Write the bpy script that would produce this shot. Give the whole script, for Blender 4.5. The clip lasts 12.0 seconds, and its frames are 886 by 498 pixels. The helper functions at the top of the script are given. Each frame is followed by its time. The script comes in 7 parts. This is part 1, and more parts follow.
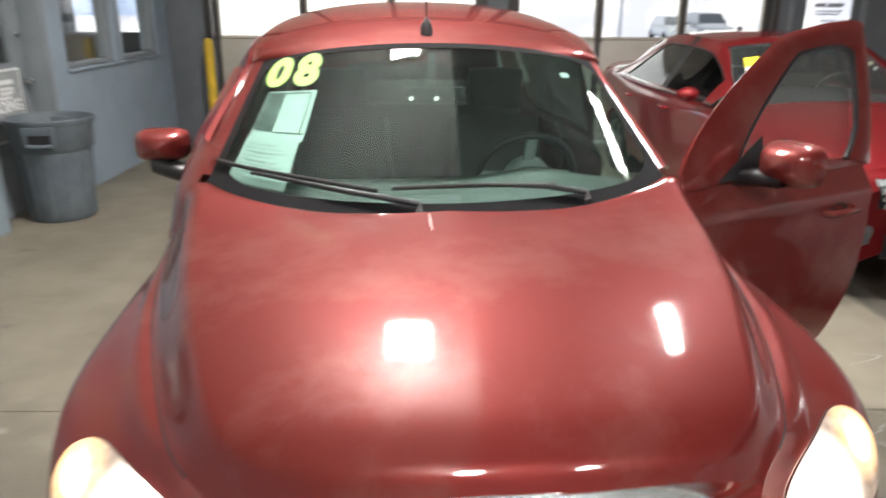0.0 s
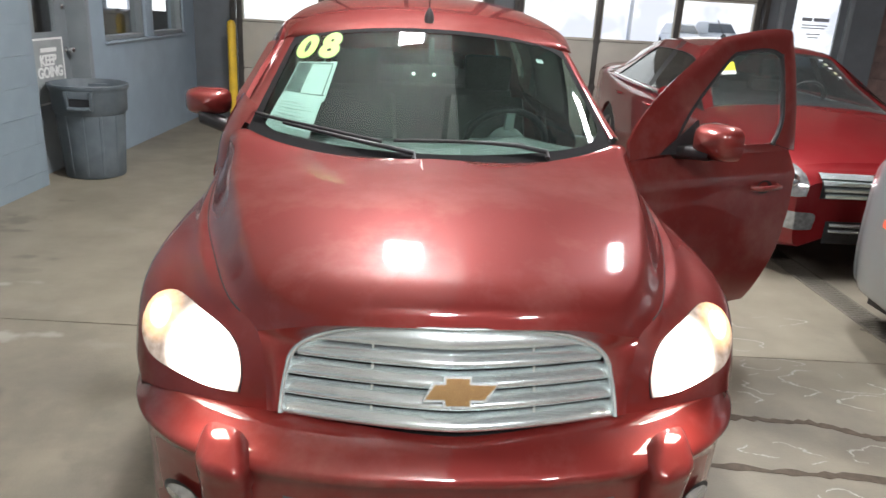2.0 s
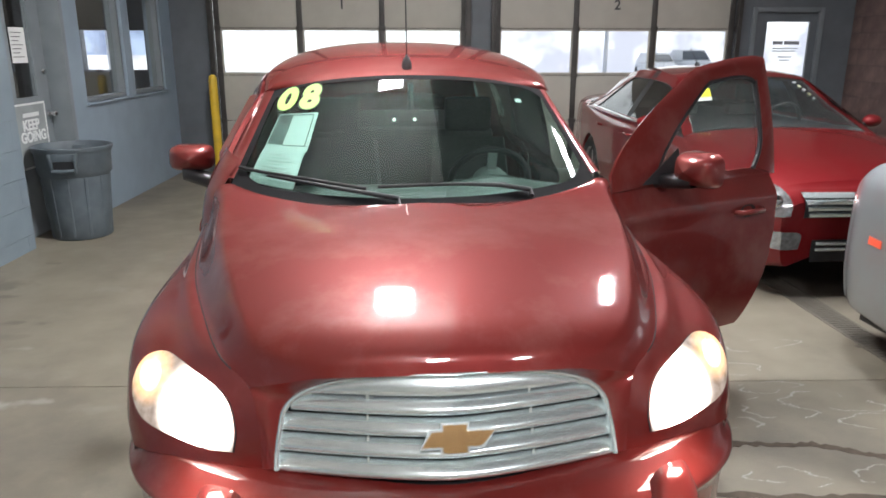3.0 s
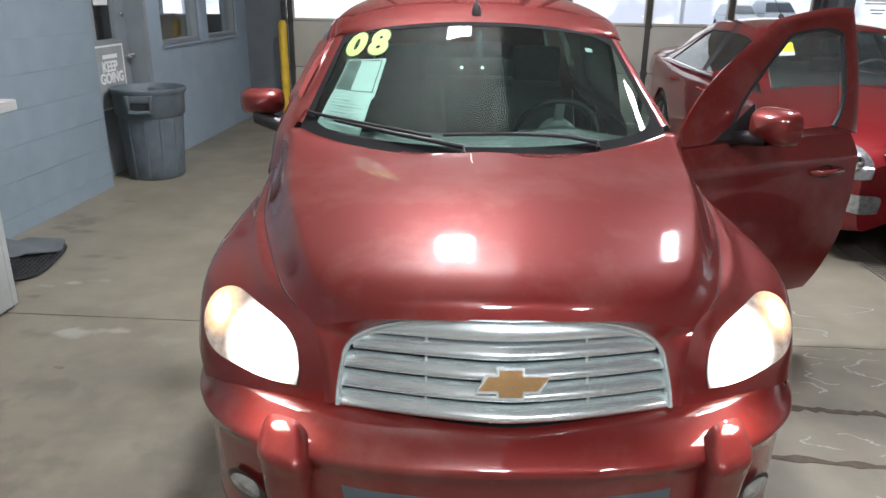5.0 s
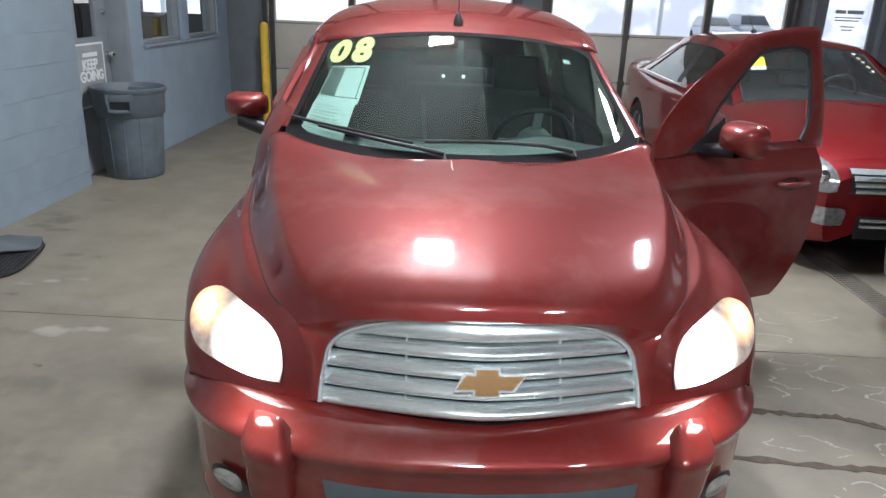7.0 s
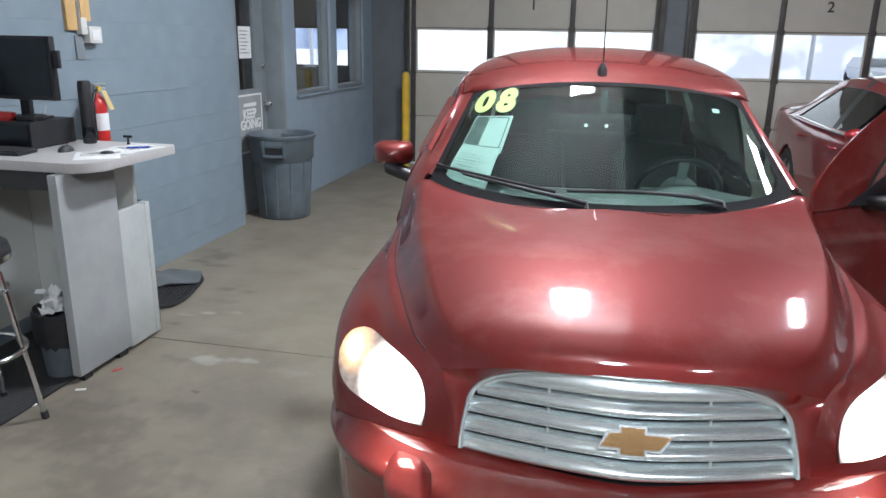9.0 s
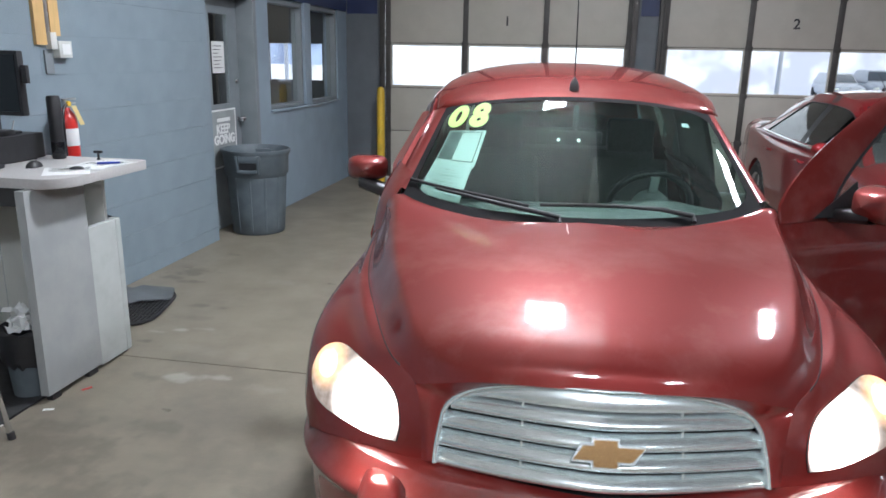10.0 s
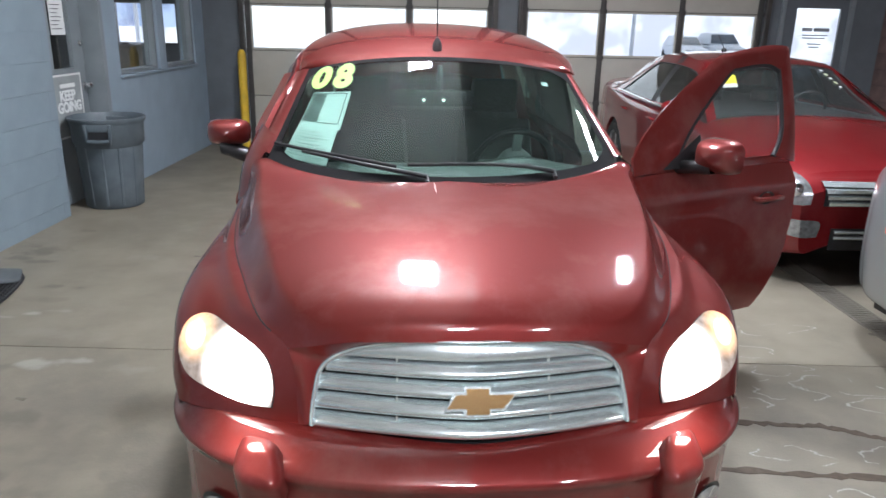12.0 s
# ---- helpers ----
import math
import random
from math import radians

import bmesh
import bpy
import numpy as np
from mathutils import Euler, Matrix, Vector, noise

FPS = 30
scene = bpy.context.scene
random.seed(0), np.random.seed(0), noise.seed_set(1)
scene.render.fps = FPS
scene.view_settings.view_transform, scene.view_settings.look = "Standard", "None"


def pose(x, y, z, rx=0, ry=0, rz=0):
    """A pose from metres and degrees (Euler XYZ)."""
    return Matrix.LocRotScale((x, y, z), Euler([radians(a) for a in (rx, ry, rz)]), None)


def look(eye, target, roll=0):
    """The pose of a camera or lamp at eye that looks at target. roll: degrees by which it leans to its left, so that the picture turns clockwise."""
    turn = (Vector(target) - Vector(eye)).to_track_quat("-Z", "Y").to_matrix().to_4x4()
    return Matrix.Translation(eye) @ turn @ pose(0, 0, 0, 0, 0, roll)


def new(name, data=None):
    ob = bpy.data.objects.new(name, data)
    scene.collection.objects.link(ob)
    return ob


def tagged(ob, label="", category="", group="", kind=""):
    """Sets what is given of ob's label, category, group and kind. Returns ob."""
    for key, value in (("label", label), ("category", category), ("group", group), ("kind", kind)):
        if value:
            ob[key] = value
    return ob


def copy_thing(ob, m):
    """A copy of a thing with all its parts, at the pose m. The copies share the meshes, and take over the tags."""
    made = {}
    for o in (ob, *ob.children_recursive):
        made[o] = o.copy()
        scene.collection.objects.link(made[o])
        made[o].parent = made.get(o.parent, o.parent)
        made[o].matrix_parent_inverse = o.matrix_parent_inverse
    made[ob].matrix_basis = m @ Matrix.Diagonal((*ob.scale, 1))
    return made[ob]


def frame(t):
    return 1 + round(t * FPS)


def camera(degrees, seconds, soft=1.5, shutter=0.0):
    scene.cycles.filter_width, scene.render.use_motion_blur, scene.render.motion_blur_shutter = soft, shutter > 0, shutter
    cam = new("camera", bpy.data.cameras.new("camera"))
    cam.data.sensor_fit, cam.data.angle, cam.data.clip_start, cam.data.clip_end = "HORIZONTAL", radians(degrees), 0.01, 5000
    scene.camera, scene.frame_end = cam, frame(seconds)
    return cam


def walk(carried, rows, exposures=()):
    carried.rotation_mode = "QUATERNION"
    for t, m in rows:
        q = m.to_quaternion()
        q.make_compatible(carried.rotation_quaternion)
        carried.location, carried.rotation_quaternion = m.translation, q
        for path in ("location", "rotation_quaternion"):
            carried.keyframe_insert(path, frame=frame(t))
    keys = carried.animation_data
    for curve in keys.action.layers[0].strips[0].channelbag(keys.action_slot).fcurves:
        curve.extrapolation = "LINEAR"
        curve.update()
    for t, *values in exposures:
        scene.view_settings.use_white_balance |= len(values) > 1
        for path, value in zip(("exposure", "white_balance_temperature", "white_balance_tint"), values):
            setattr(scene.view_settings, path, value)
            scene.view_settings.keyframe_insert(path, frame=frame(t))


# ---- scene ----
cam = camera(62.8, 12.0, shutter=0.5)
PATH = [
    (0, (-0.138, -0.878, 1.637), (-0.11, 1.018, 1.004), 0.3),
    (0.5, (-0.052, -1.069, 1.6), (-0.269, 0.816, 0.97), -5.0),
    (1, (-0.033, -1.218, 1.636), (-0.088, 0.696, 1.059), -0.6),
    (1.5, (-0.105, -1.439, 1.623), (-0.187, 0.497, 1.127), 1.1),
    (2, (-0.084, -1.495, 1.626), (-0.06, 0.399, 0.984), 3.3),
    (2.5, (-0.069, -1.493, 1.648), (0.004, 0.443, 1.154), 1.4),
    (3, (-0.075, -1.489, 1.642), (-0.03, 0.436, 1.101), 0.1),
    (3.5, (-0.089, -1.488, 1.624), (-0.14, 0.419, 1.022), 0.3),
    (5.5, (-0.078, -1.536, 1.648), (-0.198, 0.338, 0.961), 0.8),
    (6, (-0.087, -1.568, 1.668), (-0.151, 0.301, 0.957), 2.2),
    (6.5, (-0.086, -1.579, 1.66), (-0.131, 0.3, 0.976), 2.3),
    (8.5, (-0.117, -1.583, 1.659), (-0.414, 0.305, 1.072), 1.5),
    (9, (-0.134, -1.602, 1.679), (-0.543, 0.277, 1.128), 1.0),
    (9.5, (-0.113, -1.595, 1.678), (-0.485, 0.297, 1.144), 0.7),
    (10, (-0.123, -1.601, 1.68), (-0.472, 0.3, 1.168), 1.1),
    (10.5, (-0.123, -1.616, 1.683), (-0.409, 0.31, 1.227), 1.6),
    (11, (-0.116, -1.625, 1.673), (-0.319, 0.304, 1.183), 1.2),
    (11.5, (-0.109, -1.616, 1.667), (-0.191, 0.302, 1.106), 1.1),
    (12, (-0.102, -1.607, 1.665), (-0.108, 0.302, 1.069), 1.3),
]
walk(cam, [(t, look(eye, target, roll)) for t, eye, target, roll in PATH],
     [(0, 0.56, 6850, 10), (1, 0.55, 6650, 10), (1.5, 0.54, 6600, 10), (2.5, 0.40, 6500, 10), (3.5, 0.33, 6400, 10), (6.5, 0.28, 6100, 10), (9.5, 0.28, 5950, 9), (12, 0.34, 6000, 10)])

# ---- light ----
world = bpy.data.worlds.new("world")
scene.world = world
world.use_nodes = True
_wn = world.node_tree.nodes
_sky = _wn.new("ShaderNodeTexSky")
_sky.sky_type, _sky.sun_disc = "NISHITA", False
_sky.sun_elevation, _sky.sun_rotation = radians(30), radians(160)
_wn["Background"].inputs["Strength"].default_value = 0.1
world.node_tree.links.new(_sky.outputs[0], _wn["Background"].inputs["Color"])


def sun_lamp():
    data = bpy.data.lights.new("sun", "SUN")
    data.energy, data.angle, data.color = 1.0, radians(15), (1.0, 0.97, 0.93)
    ob = new("sun", data)
    ob.matrix_world = pose(0, 20, 12, -50, 0, 20)
    return ob


sun_lamp()


def area_lamp(name, m, w, h, energy, color):
    data = bpy.data.lights.new(name, "AREA")
    data.shape, data.size, data.size_y, data.energy, data.color = "RECTANGLE", w, h, energy, color
    ob = new(name, data)
    ob.matrix_world = m
    return ob


# ---- materials ----
def material(name, color, rough=0.5, metal=0.0, vary=0.12, scale=6.0, bump=0.0, bump_scale=60.0, coat=0.0,
             spec=0.5, dark=None, dark_scale=1.2, dark_amount=0.0, random_amount=0.0, emission=None, strength=0.0,
             stretch=(1, 1, 1)):
    m = bpy.data.materials.new(name)
    m.use_nodes = True
    nt = m.node_tree
    n, l = nt.nodes, nt.links
    b = n["Principled BSDF"]
    b.inputs["Roughness"].default_value = rough
    b.inputs["Metallic"].default_value = metal
    b.inputs["Coat Weight"].default_value = coat
    b.inputs["Coat Roughness"].default_value = 0.03
    b.inputs["Coat IOR"].default_value = 1.52
    b.inputs["Specular IOR Level"].default_value = spec
    co = n.new("ShaderNodeTexCoord")
    mp = n.new("ShaderNodeMapping")
    mp.inputs["Scale"].default_value = stretch
    l.new(co.outputs["Object"], mp.inputs["Vector"])
    nz = n.new("ShaderNodeTexNoise")
    nz.inputs["Scale"].default_value, nz.inputs["Detail"].default_value = scale, 6.0
    l.new(mp.outputs[0], nz.inputs["Vector"])
    rg = n.new("ShaderNodeMapRange")
    rg.inputs["From Min"].default_value, rg.inputs["From Max"].default_value = 0.3, 0.7
    rg.inputs["To Min"].default_value, rg.inputs["To Max"].default_value = 1 - vary, 1 + vary
    l.new(nz.outputs["Fac"], rg.inputs["Value"])
    value = rg.outputs[0]
    if random_amount:
        info = n.new("ShaderNodeObjectInfo")
        rr = n.new("ShaderNodeMapRange")
        rr.inputs["To Min"].default_value, rr.inputs["To Max"].default_value = 1 - random_amount, 1 + random_amount
        l.new(info.outputs["Random"], rr.inputs["Value"])
        mu = n.new("ShaderNodeMath")
        mu.operation = "MULTIPLY"
        l.new(value, mu.inputs[0])
        l.new(rr.outputs[0], mu.inputs[1])
        value = mu.outputs[0]
    mul = n.new("ShaderNodeVectorMath")
    mul.operation = "SCALE"
    mul.inputs[0].default_value = color[:3]
    l.new(value, mul.inputs["Scale"])
    out = mul.outputs[0]
    if dark is not None:
        n2 = n.new("ShaderNodeTexNoise")
        n2.inputs["Scale"].default_value, n2.inputs["Detail"].default_value = dark_scale, 8.0
        n2.inputs["Roughness"].default_value = 0.65
        l.new(mp.outputs[0], n2.inputs["Vector"])
        r2 = n.new("ShaderNodeMapRange")
        r2.inputs["From Min"].default_value, r2.inputs["From Max"].default_value = 0.48, 0.72
        r2.inputs["To Max"].default_value = dark_amount
        l.new(n2.outputs["Fac"], r2.inputs["Value"])
        mix = n.new("ShaderNodeMix")
        mix.data_type = "RGBA"
        mix.inputs["B"].default_value = (*dark, 1)
        mix.inputs[7].default_value = (*dark, 1)
        l.new(r2.outputs[0], mix.inputs[0])
        l.new(out, mix.inputs[6])
        out = mix.outputs[2]
    l.new(out, b.inputs["Base Color"])
    if bump:
        n3 = n.new("ShaderNodeTexNoise")
        n3.inputs["Scale"].default_value, n3.inputs["Detail"].default_value = bump_scale, 5.0
        l.new(mp.outputs[0], n3.inputs["Vector"])
        bp = n.new("ShaderNodeBump")
        bp.inputs["Strength"].default_value, bp.inputs["Distance"].default_value = bump, 0.01
        l.new(n3.outputs["Fac"], bp.inputs["Height"])
        l.new(bp.outputs[0], b.inputs["Normal"])
    if emission:
        b.inputs["Emission Color"].default_value = (*emission, 1)
        b.inputs["Emission Strength"].default_value = strength
    return m


def glass(name, color=(1, 1, 1), rough=0.0, mixed=0.0):
    m = bpy.data.materials.new(name)
    m.use_nodes = True
    b = m.node_tree.nodes["Principled BSDF"]
    b.inputs["Base Color"].default_value = (*color, 1)
    b.inputs["Roughness"].default_value = rough
    b.inputs["Transmission Weight"].default_value = 1.0
    b.inputs["IOR"].default_value = 1.45
    return m


CONCRETE = material("concrete_floor", (0.208, 0.183, 0.140), 0.5, vary=0.16, scale=3.0, bump=0.12, bump_scale=90,
                    dark=(0.085, 0.075, 0.065), dark_scale=1.3, dark_amount=0.5)


def soak(m, color, spots):
    """Soft-edged stains and shade put into a floor's colour: (x, y, half length, half width, amount) each."""
    nt = m.node_tree
    n, l = nt.nodes, nt.links
    co, nz = n.new("ShaderNodeTexCoord"), n.new("ShaderNodeTexNoise")
    nz.inputs["Scale"].default_value, nz.inputs["Detail"].default_value = 9.0, 5.0
    l.new(co.outputs["Object"], nz.inputs["Vector"])
    total = None
    for x, y, a, b, amount in spots:
        mp, ln, ad, mr = n.new("ShaderNodeMapping"), n.new("ShaderNodeVectorMath"), n.new("ShaderNodeMath"), n.new("ShaderNodeMapRange")
        mp.inputs["Scale"].default_value = (1 / a, 1 / b, 0.0)
        mp.inputs["Location"].default_value = (-x / a, -y / b, 0.0)
        ln.operation = "LENGTH"
        l.new(co.outputs["Object"], mp.inputs["Vector"])
        l.new(mp.outputs[0], ln.inputs[0])
        ad.operation = "MULTIPLY_ADD"
        ad.inputs[1].default_value = 2.6
        l.new(nz.outputs["Fac"], ad.inputs[0])
        l.new(ln.outputs["Value"], ad.inputs[2])
        mr.interpolation_type = "SMOOTHSTEP"
        mr.inputs["From Min"].default_value, mr.inputs["From Max"].default_value = 1.4, 2.35
        mr.inputs["To Min"].default_value, mr.inputs["To Max"].default_value = amount, 0.0
        l.new(ad.outputs[0], mr.inputs["Value"])
        if total is None:
            total = mr.outputs[0]
        else:
            mx = n.new("ShaderNodeMath")
            mx.operation = "MAXIMUM"
            l.new(total, mx.inputs[0])
            l.new(mr.outputs[0], mx.inputs[1])
            total = mx.outputs[0]
    mix, base = n.new("ShaderNodeMix"), n["Principled BSDF"].inputs["Base Color"]
    mix.data_type = "RGBA"
    mix.inputs[7].default_value = (*color, 1)
    l.new(total, mix.inputs[0])
    l.new(base.links[0].from_socket, mix.inputs[6])
    l.new(mix.outputs[2], base)


soak(CONCRETE, (0.062, 0.052, 0.04), (
    (-3.05, 3.45, 0.20, 0.17, 0.55), (-3.12, 3.28, 0.16, 0.07, 0.5), (-2.94, 3.22, 0.13, 0.06, 0.5), (-2.62, 2.72, 0.09, 0.06, 0.5),
    (-2.42, 2.71, 0.06, 0.04, 0.5), (-2.60, 2.07, 0.06, 0.04, 0.5), (-2.96, 4.0, 0.09, 0.06, 0.45), (-2.5, 2.5, 0.15, 0.06, 0.25),
    # the broad near-left spots are grime plus foreground shade painted into the floor
    (-1.92, 1.14, 0.19, 0.09, 0.36), (-1.55, 0.95, 0.42, 0.2, 0.2), (-2.28, 1.62, 0.12, 0.07, 0.3), (-2.35, 0.86, 0.5, 0.3, 0.42),
    (-1.9, 0.55, 0.45, 0.24, 0.36), (-1.15, 0.75, 0.26, 0.2, 0.3), (-1.05, 0.42, 0.2, 0.15, 0.4), (-1.75, 3.2, 0.2, 0.12, 0.2)))
soak(CONCRETE, (0.40, 0.375, 0.33), (
    (-2.10, 1.66, 0.17, 0.07, 0.6), (-1.93, 1.69, 0.09, 0.04, 0.5), (-2.49, 2.28, 0.07, 0.035, 0.55), (-2.62, 2.22, 0.08, 0.03, 0.4),
    (-2.36, 2.33, 0.10, 0.03, 0.3), (-1.62, 1.62, 0.15, 0.06, 0.16), (-2.25, 3.35, 0.2, 0.08, 0.14), (-2.2, 2.0, 0.3, 0.1, 0.1)))
CRACK = material("crack_filler", (0.075, 0.054, 0.037), 0.75, vary=0.3, scale=30)
SALT = material("salt_stain", (0.36, 0.345, 0.31), 0.7, vary=0.2, scale=40)
WALL_GREY = material("grey_block_paint", (0.219, 0.272, 0.310), 0.55, vary=0.06, scale=5, bump=0.25, bump_scale=130,
                     dark=(0.178, 0.221, 0.252), dark_scale=1.4, dark_amount=0.25, random_amount=0.008)
MORTAR = material("painted_mortar", (0.195, 0.243, 0.277), 0.7, vary=0.1, scale=20, bump=0.3)
WALL_BLUE = material("blue_grey_panel", (0.262, 0.330, 0.395), 0.5, vary=0.06, scale=4, dark=(0.195, 0.235, 0.285), dark_amount=0.3)
NAVY = material("navy_band", (0.022, 0.035, 0.10), 0.5, vary=0.15)
CREAM = material("cream_wall", (0.55, 0.52, 0.45), 0.6, vary=0.06, scale=3, bump=0.15)
TRIM_GREY = material("grey_trim", (0.20, 0.225, 0.24), 0.45, vary=0.08)
COLUMN_GREY = material("grey_column", (0.13, 0.145, 0.16), 0.5, vary=0.1, scale=5)
BROWN_BLOCK = material("brown_block", (0.19, 0.125, 0.112), 0.75, vary=0.2, scale=8, bump=0.4, bump_scale=80,
                       dark=(0.06, 0.045, 0.045), dark_amount=0.5, random_amount=0.12)
BROWN_JOINT = material("brown_joint", (0.13, 0.095, 0.088), 0.85, vary=0.2)
# two ceiling tones, made up for what the car paint reflects
CEILING = material("ceiling_reflect_pale", (0.86, 0.85, 0.82), 0.8, vary=0.06)
CEILING_DARK = material("ceiling_reflect_dark", (0.07, 0.07, 0.07), 0.8, vary=0.12)
DOOR_PANEL = material("garage_panel", (0.50, 0.48, 0.42), 0.5, vary=0.05, scale=4, bump=0.12, bump_scale=40,
                      dark=(0.36, 0.34, 0.29), dark_scale=2.2, dark_amount=0.3)
STILE_DARK = material("dark_stile", (0.075, 0.07, 0.065), 0.5, metal=0.3, vary=0.2)
BLACK = material("black_plastic", (0.018, 0.018, 0.02), 0.45, vary=0.2, scale=20)
RUBBER = material("black_rubber", (0.02, 0.02, 0.021), 0.75, vary=0.25, scale=30, bump=0.2)
CHROME = material("chrome", (0.78, 0.78, 0.79), 0.12, metal=1.0, vary=0.05)
SATIN = material("satin_silver", (0.70, 0.77, 0.77), 0.27, metal=0.74, vary=0.05, scale=30)
STEEL = material("brushed_steel", (0.45, 0.45, 0.46), 0.35, metal=0.9, vary=0.15, scale=25)
YELLOW = material("safety_yellow", (0.72, 0.47, 0.03), 0.5, vary=0.12, dark=(0.35, 0.24, 0.05), dark_scale=5, dark_amount=0.5)
BIN_GREY = material("bin_grey", (0.098, 0.122, 0.138), 0.55, vary=0.12, scale=8, bump=0.08, dark=(0.17, 0.18, 0.19), dark_scale=4, dark_amount=0.3)
WHITE = material("white_enamel", (0.62, 0.63, 0.60), 0.4, vary=0.05, dark=(0.45, 0.45, 0.42), dark_scale=3, dark_amount=0.3)
LAMINATE = material("pale_laminate", (0.46, 0.45, 0.44), 0.4, vary=0.05, scale=60, dark=(0.36, 0.35, 0.34), dark_scale=3, dark_amount=0.3)
PANEL_WHITE = material("worn_white_panel", (0.31, 0.325, 0.325), 0.5, vary=0.05, dark=(0.4, 0.4, 0.38), dark_scale=3, dark_amount=0.4)
PAPER = material("paper", (0.78, 0.79, 0.78), 0.7, vary=0.03)
INK = material("ink", (0.04, 0.04, 0.045), 0.7)
RED_PLASTIC = material("red_enamel", (0.52, 0.025, 0.02), 0.3, vary=0.08, coat=0.4)
WOOD = material("pine_wood", (0.60, 0.40, 0.17), 0.55, vary=0.2, scale=14, stretch=(1, 1, 0.15), bump=0.1)
SCREEN = material("dark_screen", (0.008, 0.009, 0.011), 0.15, vary=0.1)
GLASS = glass("clear_glass", (0.93, 0.96, 0.95))
# dark colour makes the office behind the glass look unlit
DARK_ROOM = material("unlit_office_tone", (0.085, 0.09, 0.095), 0.8, vary=0.1)
FABRIC = material("grey_fabric", (0.034, 0.037, 0.036), 0.9, vary=0.15, scale=80, bump=0.05, bump_scale=300)
TUBE = material("lamp_diffuser", (0.9, 0.9, 0.9), 0.4, emission=(0.98, 0.98, 1.0), strength=18.0)


# ---- building blocks ----
class Shape:
    """Collects vertices and faces of one part."""

    def __init__(self):
        self.v, self.f = [], []

    def add(self, verts, faces):
        k = len(self.v)
        self.v += [tuple(p) for p in verts]
        self.f += [tuple(k + i for i in f) for f in faces]
        return self

    def box(self, x0, x1, y0, y1, z0, z1, m=None):
        vs = [Vector((x, y, z)) for z in (z0, z1) for y in (y0, y1) for x in (x0, x1)]
        if m is not None:
            vs = [m @ p for p in vs]
        return self.add(vs, [(0, 2, 3, 1), (4, 5, 7, 6), (0, 1, 5, 4), (2, 6, 7, 3), (0, 4, 6, 2), (1, 3, 7, 5)])

    def lathe(self, rings, n=24, m=None, cap=True, start=0.0, sweep=2 * math.pi):
        """rings: (radius, height) from bottom to top round the z axis."""
        vs, fs = [], []
        for r, z in rings:
            for i in range(n):
                a = start + sweep * i / n
                vs.append(Vector((r * math.cos(a), r * math.sin(a), z)))
        for j in range(len(rings) - 1):
            for i in range(n):
                a, b = j * n + i, j * n + (i + 1) % n
                fs.append((a, b, b + n, a + n))
        if cap:
            fs.append(tuple(range(n - 1, -1, -1)))
            fs.append(tuple((len(rings) - 1) * n + i for i in range(n)))
        if m is not None:
            vs = [m @ p for p in vs]
        return self.add(vs, fs)

    def tube(self, pts, r, n=10, cap=True):
        """A round bar along points; r is one radius or one for each point."""
        pts = [Vector(p) for p in pts]
        rs = r if isinstance(r, (list, tuple)) else [r] * len(pts)
        vs, fs = [], []
        up = Vector((0.123, 0.05, 0.99)).normalized()
        for i, p in enumerate(pts):
            d = (pts[min(i + 1, len(pts) - 1)] - pts[max(i - 1, 0)]).normalized()
            if abs(d.dot(up)) > 0.98:
                up = Vector((0.99, 0.1, 0.05)).normalized()
            s = d.cross(up).normalized()
            t = s.cross(d).normalized()
            up = t
            for k in range(n):
                a = 2 * math.pi * k / n
                vs.append(p + rs[i] * (math.cos(a) * s + math.sin(a) * t))
        for i in range(len(pts) - 1):
            for k in range(n):
                a, b = i * n + k, i * n + (k + 1) % n
                fs.append((a, a + n, b + n, b))
        if cap:
            fs.append(tuple(range(n)))
            fs.append(tuple((len(pts) - 1) * n + k for k in range(n - 1, -1, -1)))
        return self.add(vs, fs)

    def grid(self, rows, thick=0.0, close=False):
        """A sheet of rows of points; with thick it gets a back and rims."""
        a = np.array([[tuple(p) for p in r] for r in rows], float)
        nr, nc = a.shape[:2]
        q = [(i * nc + j, i * nc + j + 1, (i + 1) * nc + j + 1, (i + 1) * nc + j) for i in range(nr - 1) for j in range(nc - 1)]
        if close:
            q += [(i * nc + nc - 1, i * nc, (i + 1) * nc, (i + 1) * nc + nc - 1) for i in range(nr - 1)]
        if not thick:
            return self.add(a.reshape(-1, 3), q)
        du, dv = np.gradient(a, axis=1), np.gradient(a, axis=0)
        nn = np.cross(du, dv)
        nn /= np.maximum(np.linalg.norm(nn, axis=2, keepdims=True), 1e-9)
        b = a - nn * thick
        k = nr * nc
        faces = q + [tuple(k + i for i in reversed(f)) for f in q]
        rim = [j for j in range(nc)] + [i * nc + nc - 1 for i in range(1, nr)] + [(nr - 1) * nc + j for j in range(nc - 2, -1, -1)] + [i * nc for i in range(nr - 2, 0, -1)]
        for i in range(len(rim)):
            s, t = rim[i], rim[(i + 1) % len(rim)]
            faces.append((t, s, k + s, k + t))
        return self.add(np.concatenate([a.reshape(-1, 3), b.reshape(-1, 3)]), faces)

    def prism(self, outline, y0, y1, axis="y"):
        """An outline of (a, b) pairs drawn out along an axis."""
        n = len(outline)
        put = {"y": lambda a, b, c: (a, c, b), "x": lambda a, b, c: (c, a, b), "z": lambda a, b, c: (a, b, c)}[axis]
        vs = [put(a, b, y0) for a, b in outline] + [put(a, b, y1) for a, b in outline]
        fs = [tuple(range(n)), tuple(range(2 * n - 1, n - 1, -1))]
        fs += [((i + 1) % n, i, n + i, n + (i + 1) % n) for i in range(n)]
        return self.add(vs, fs)


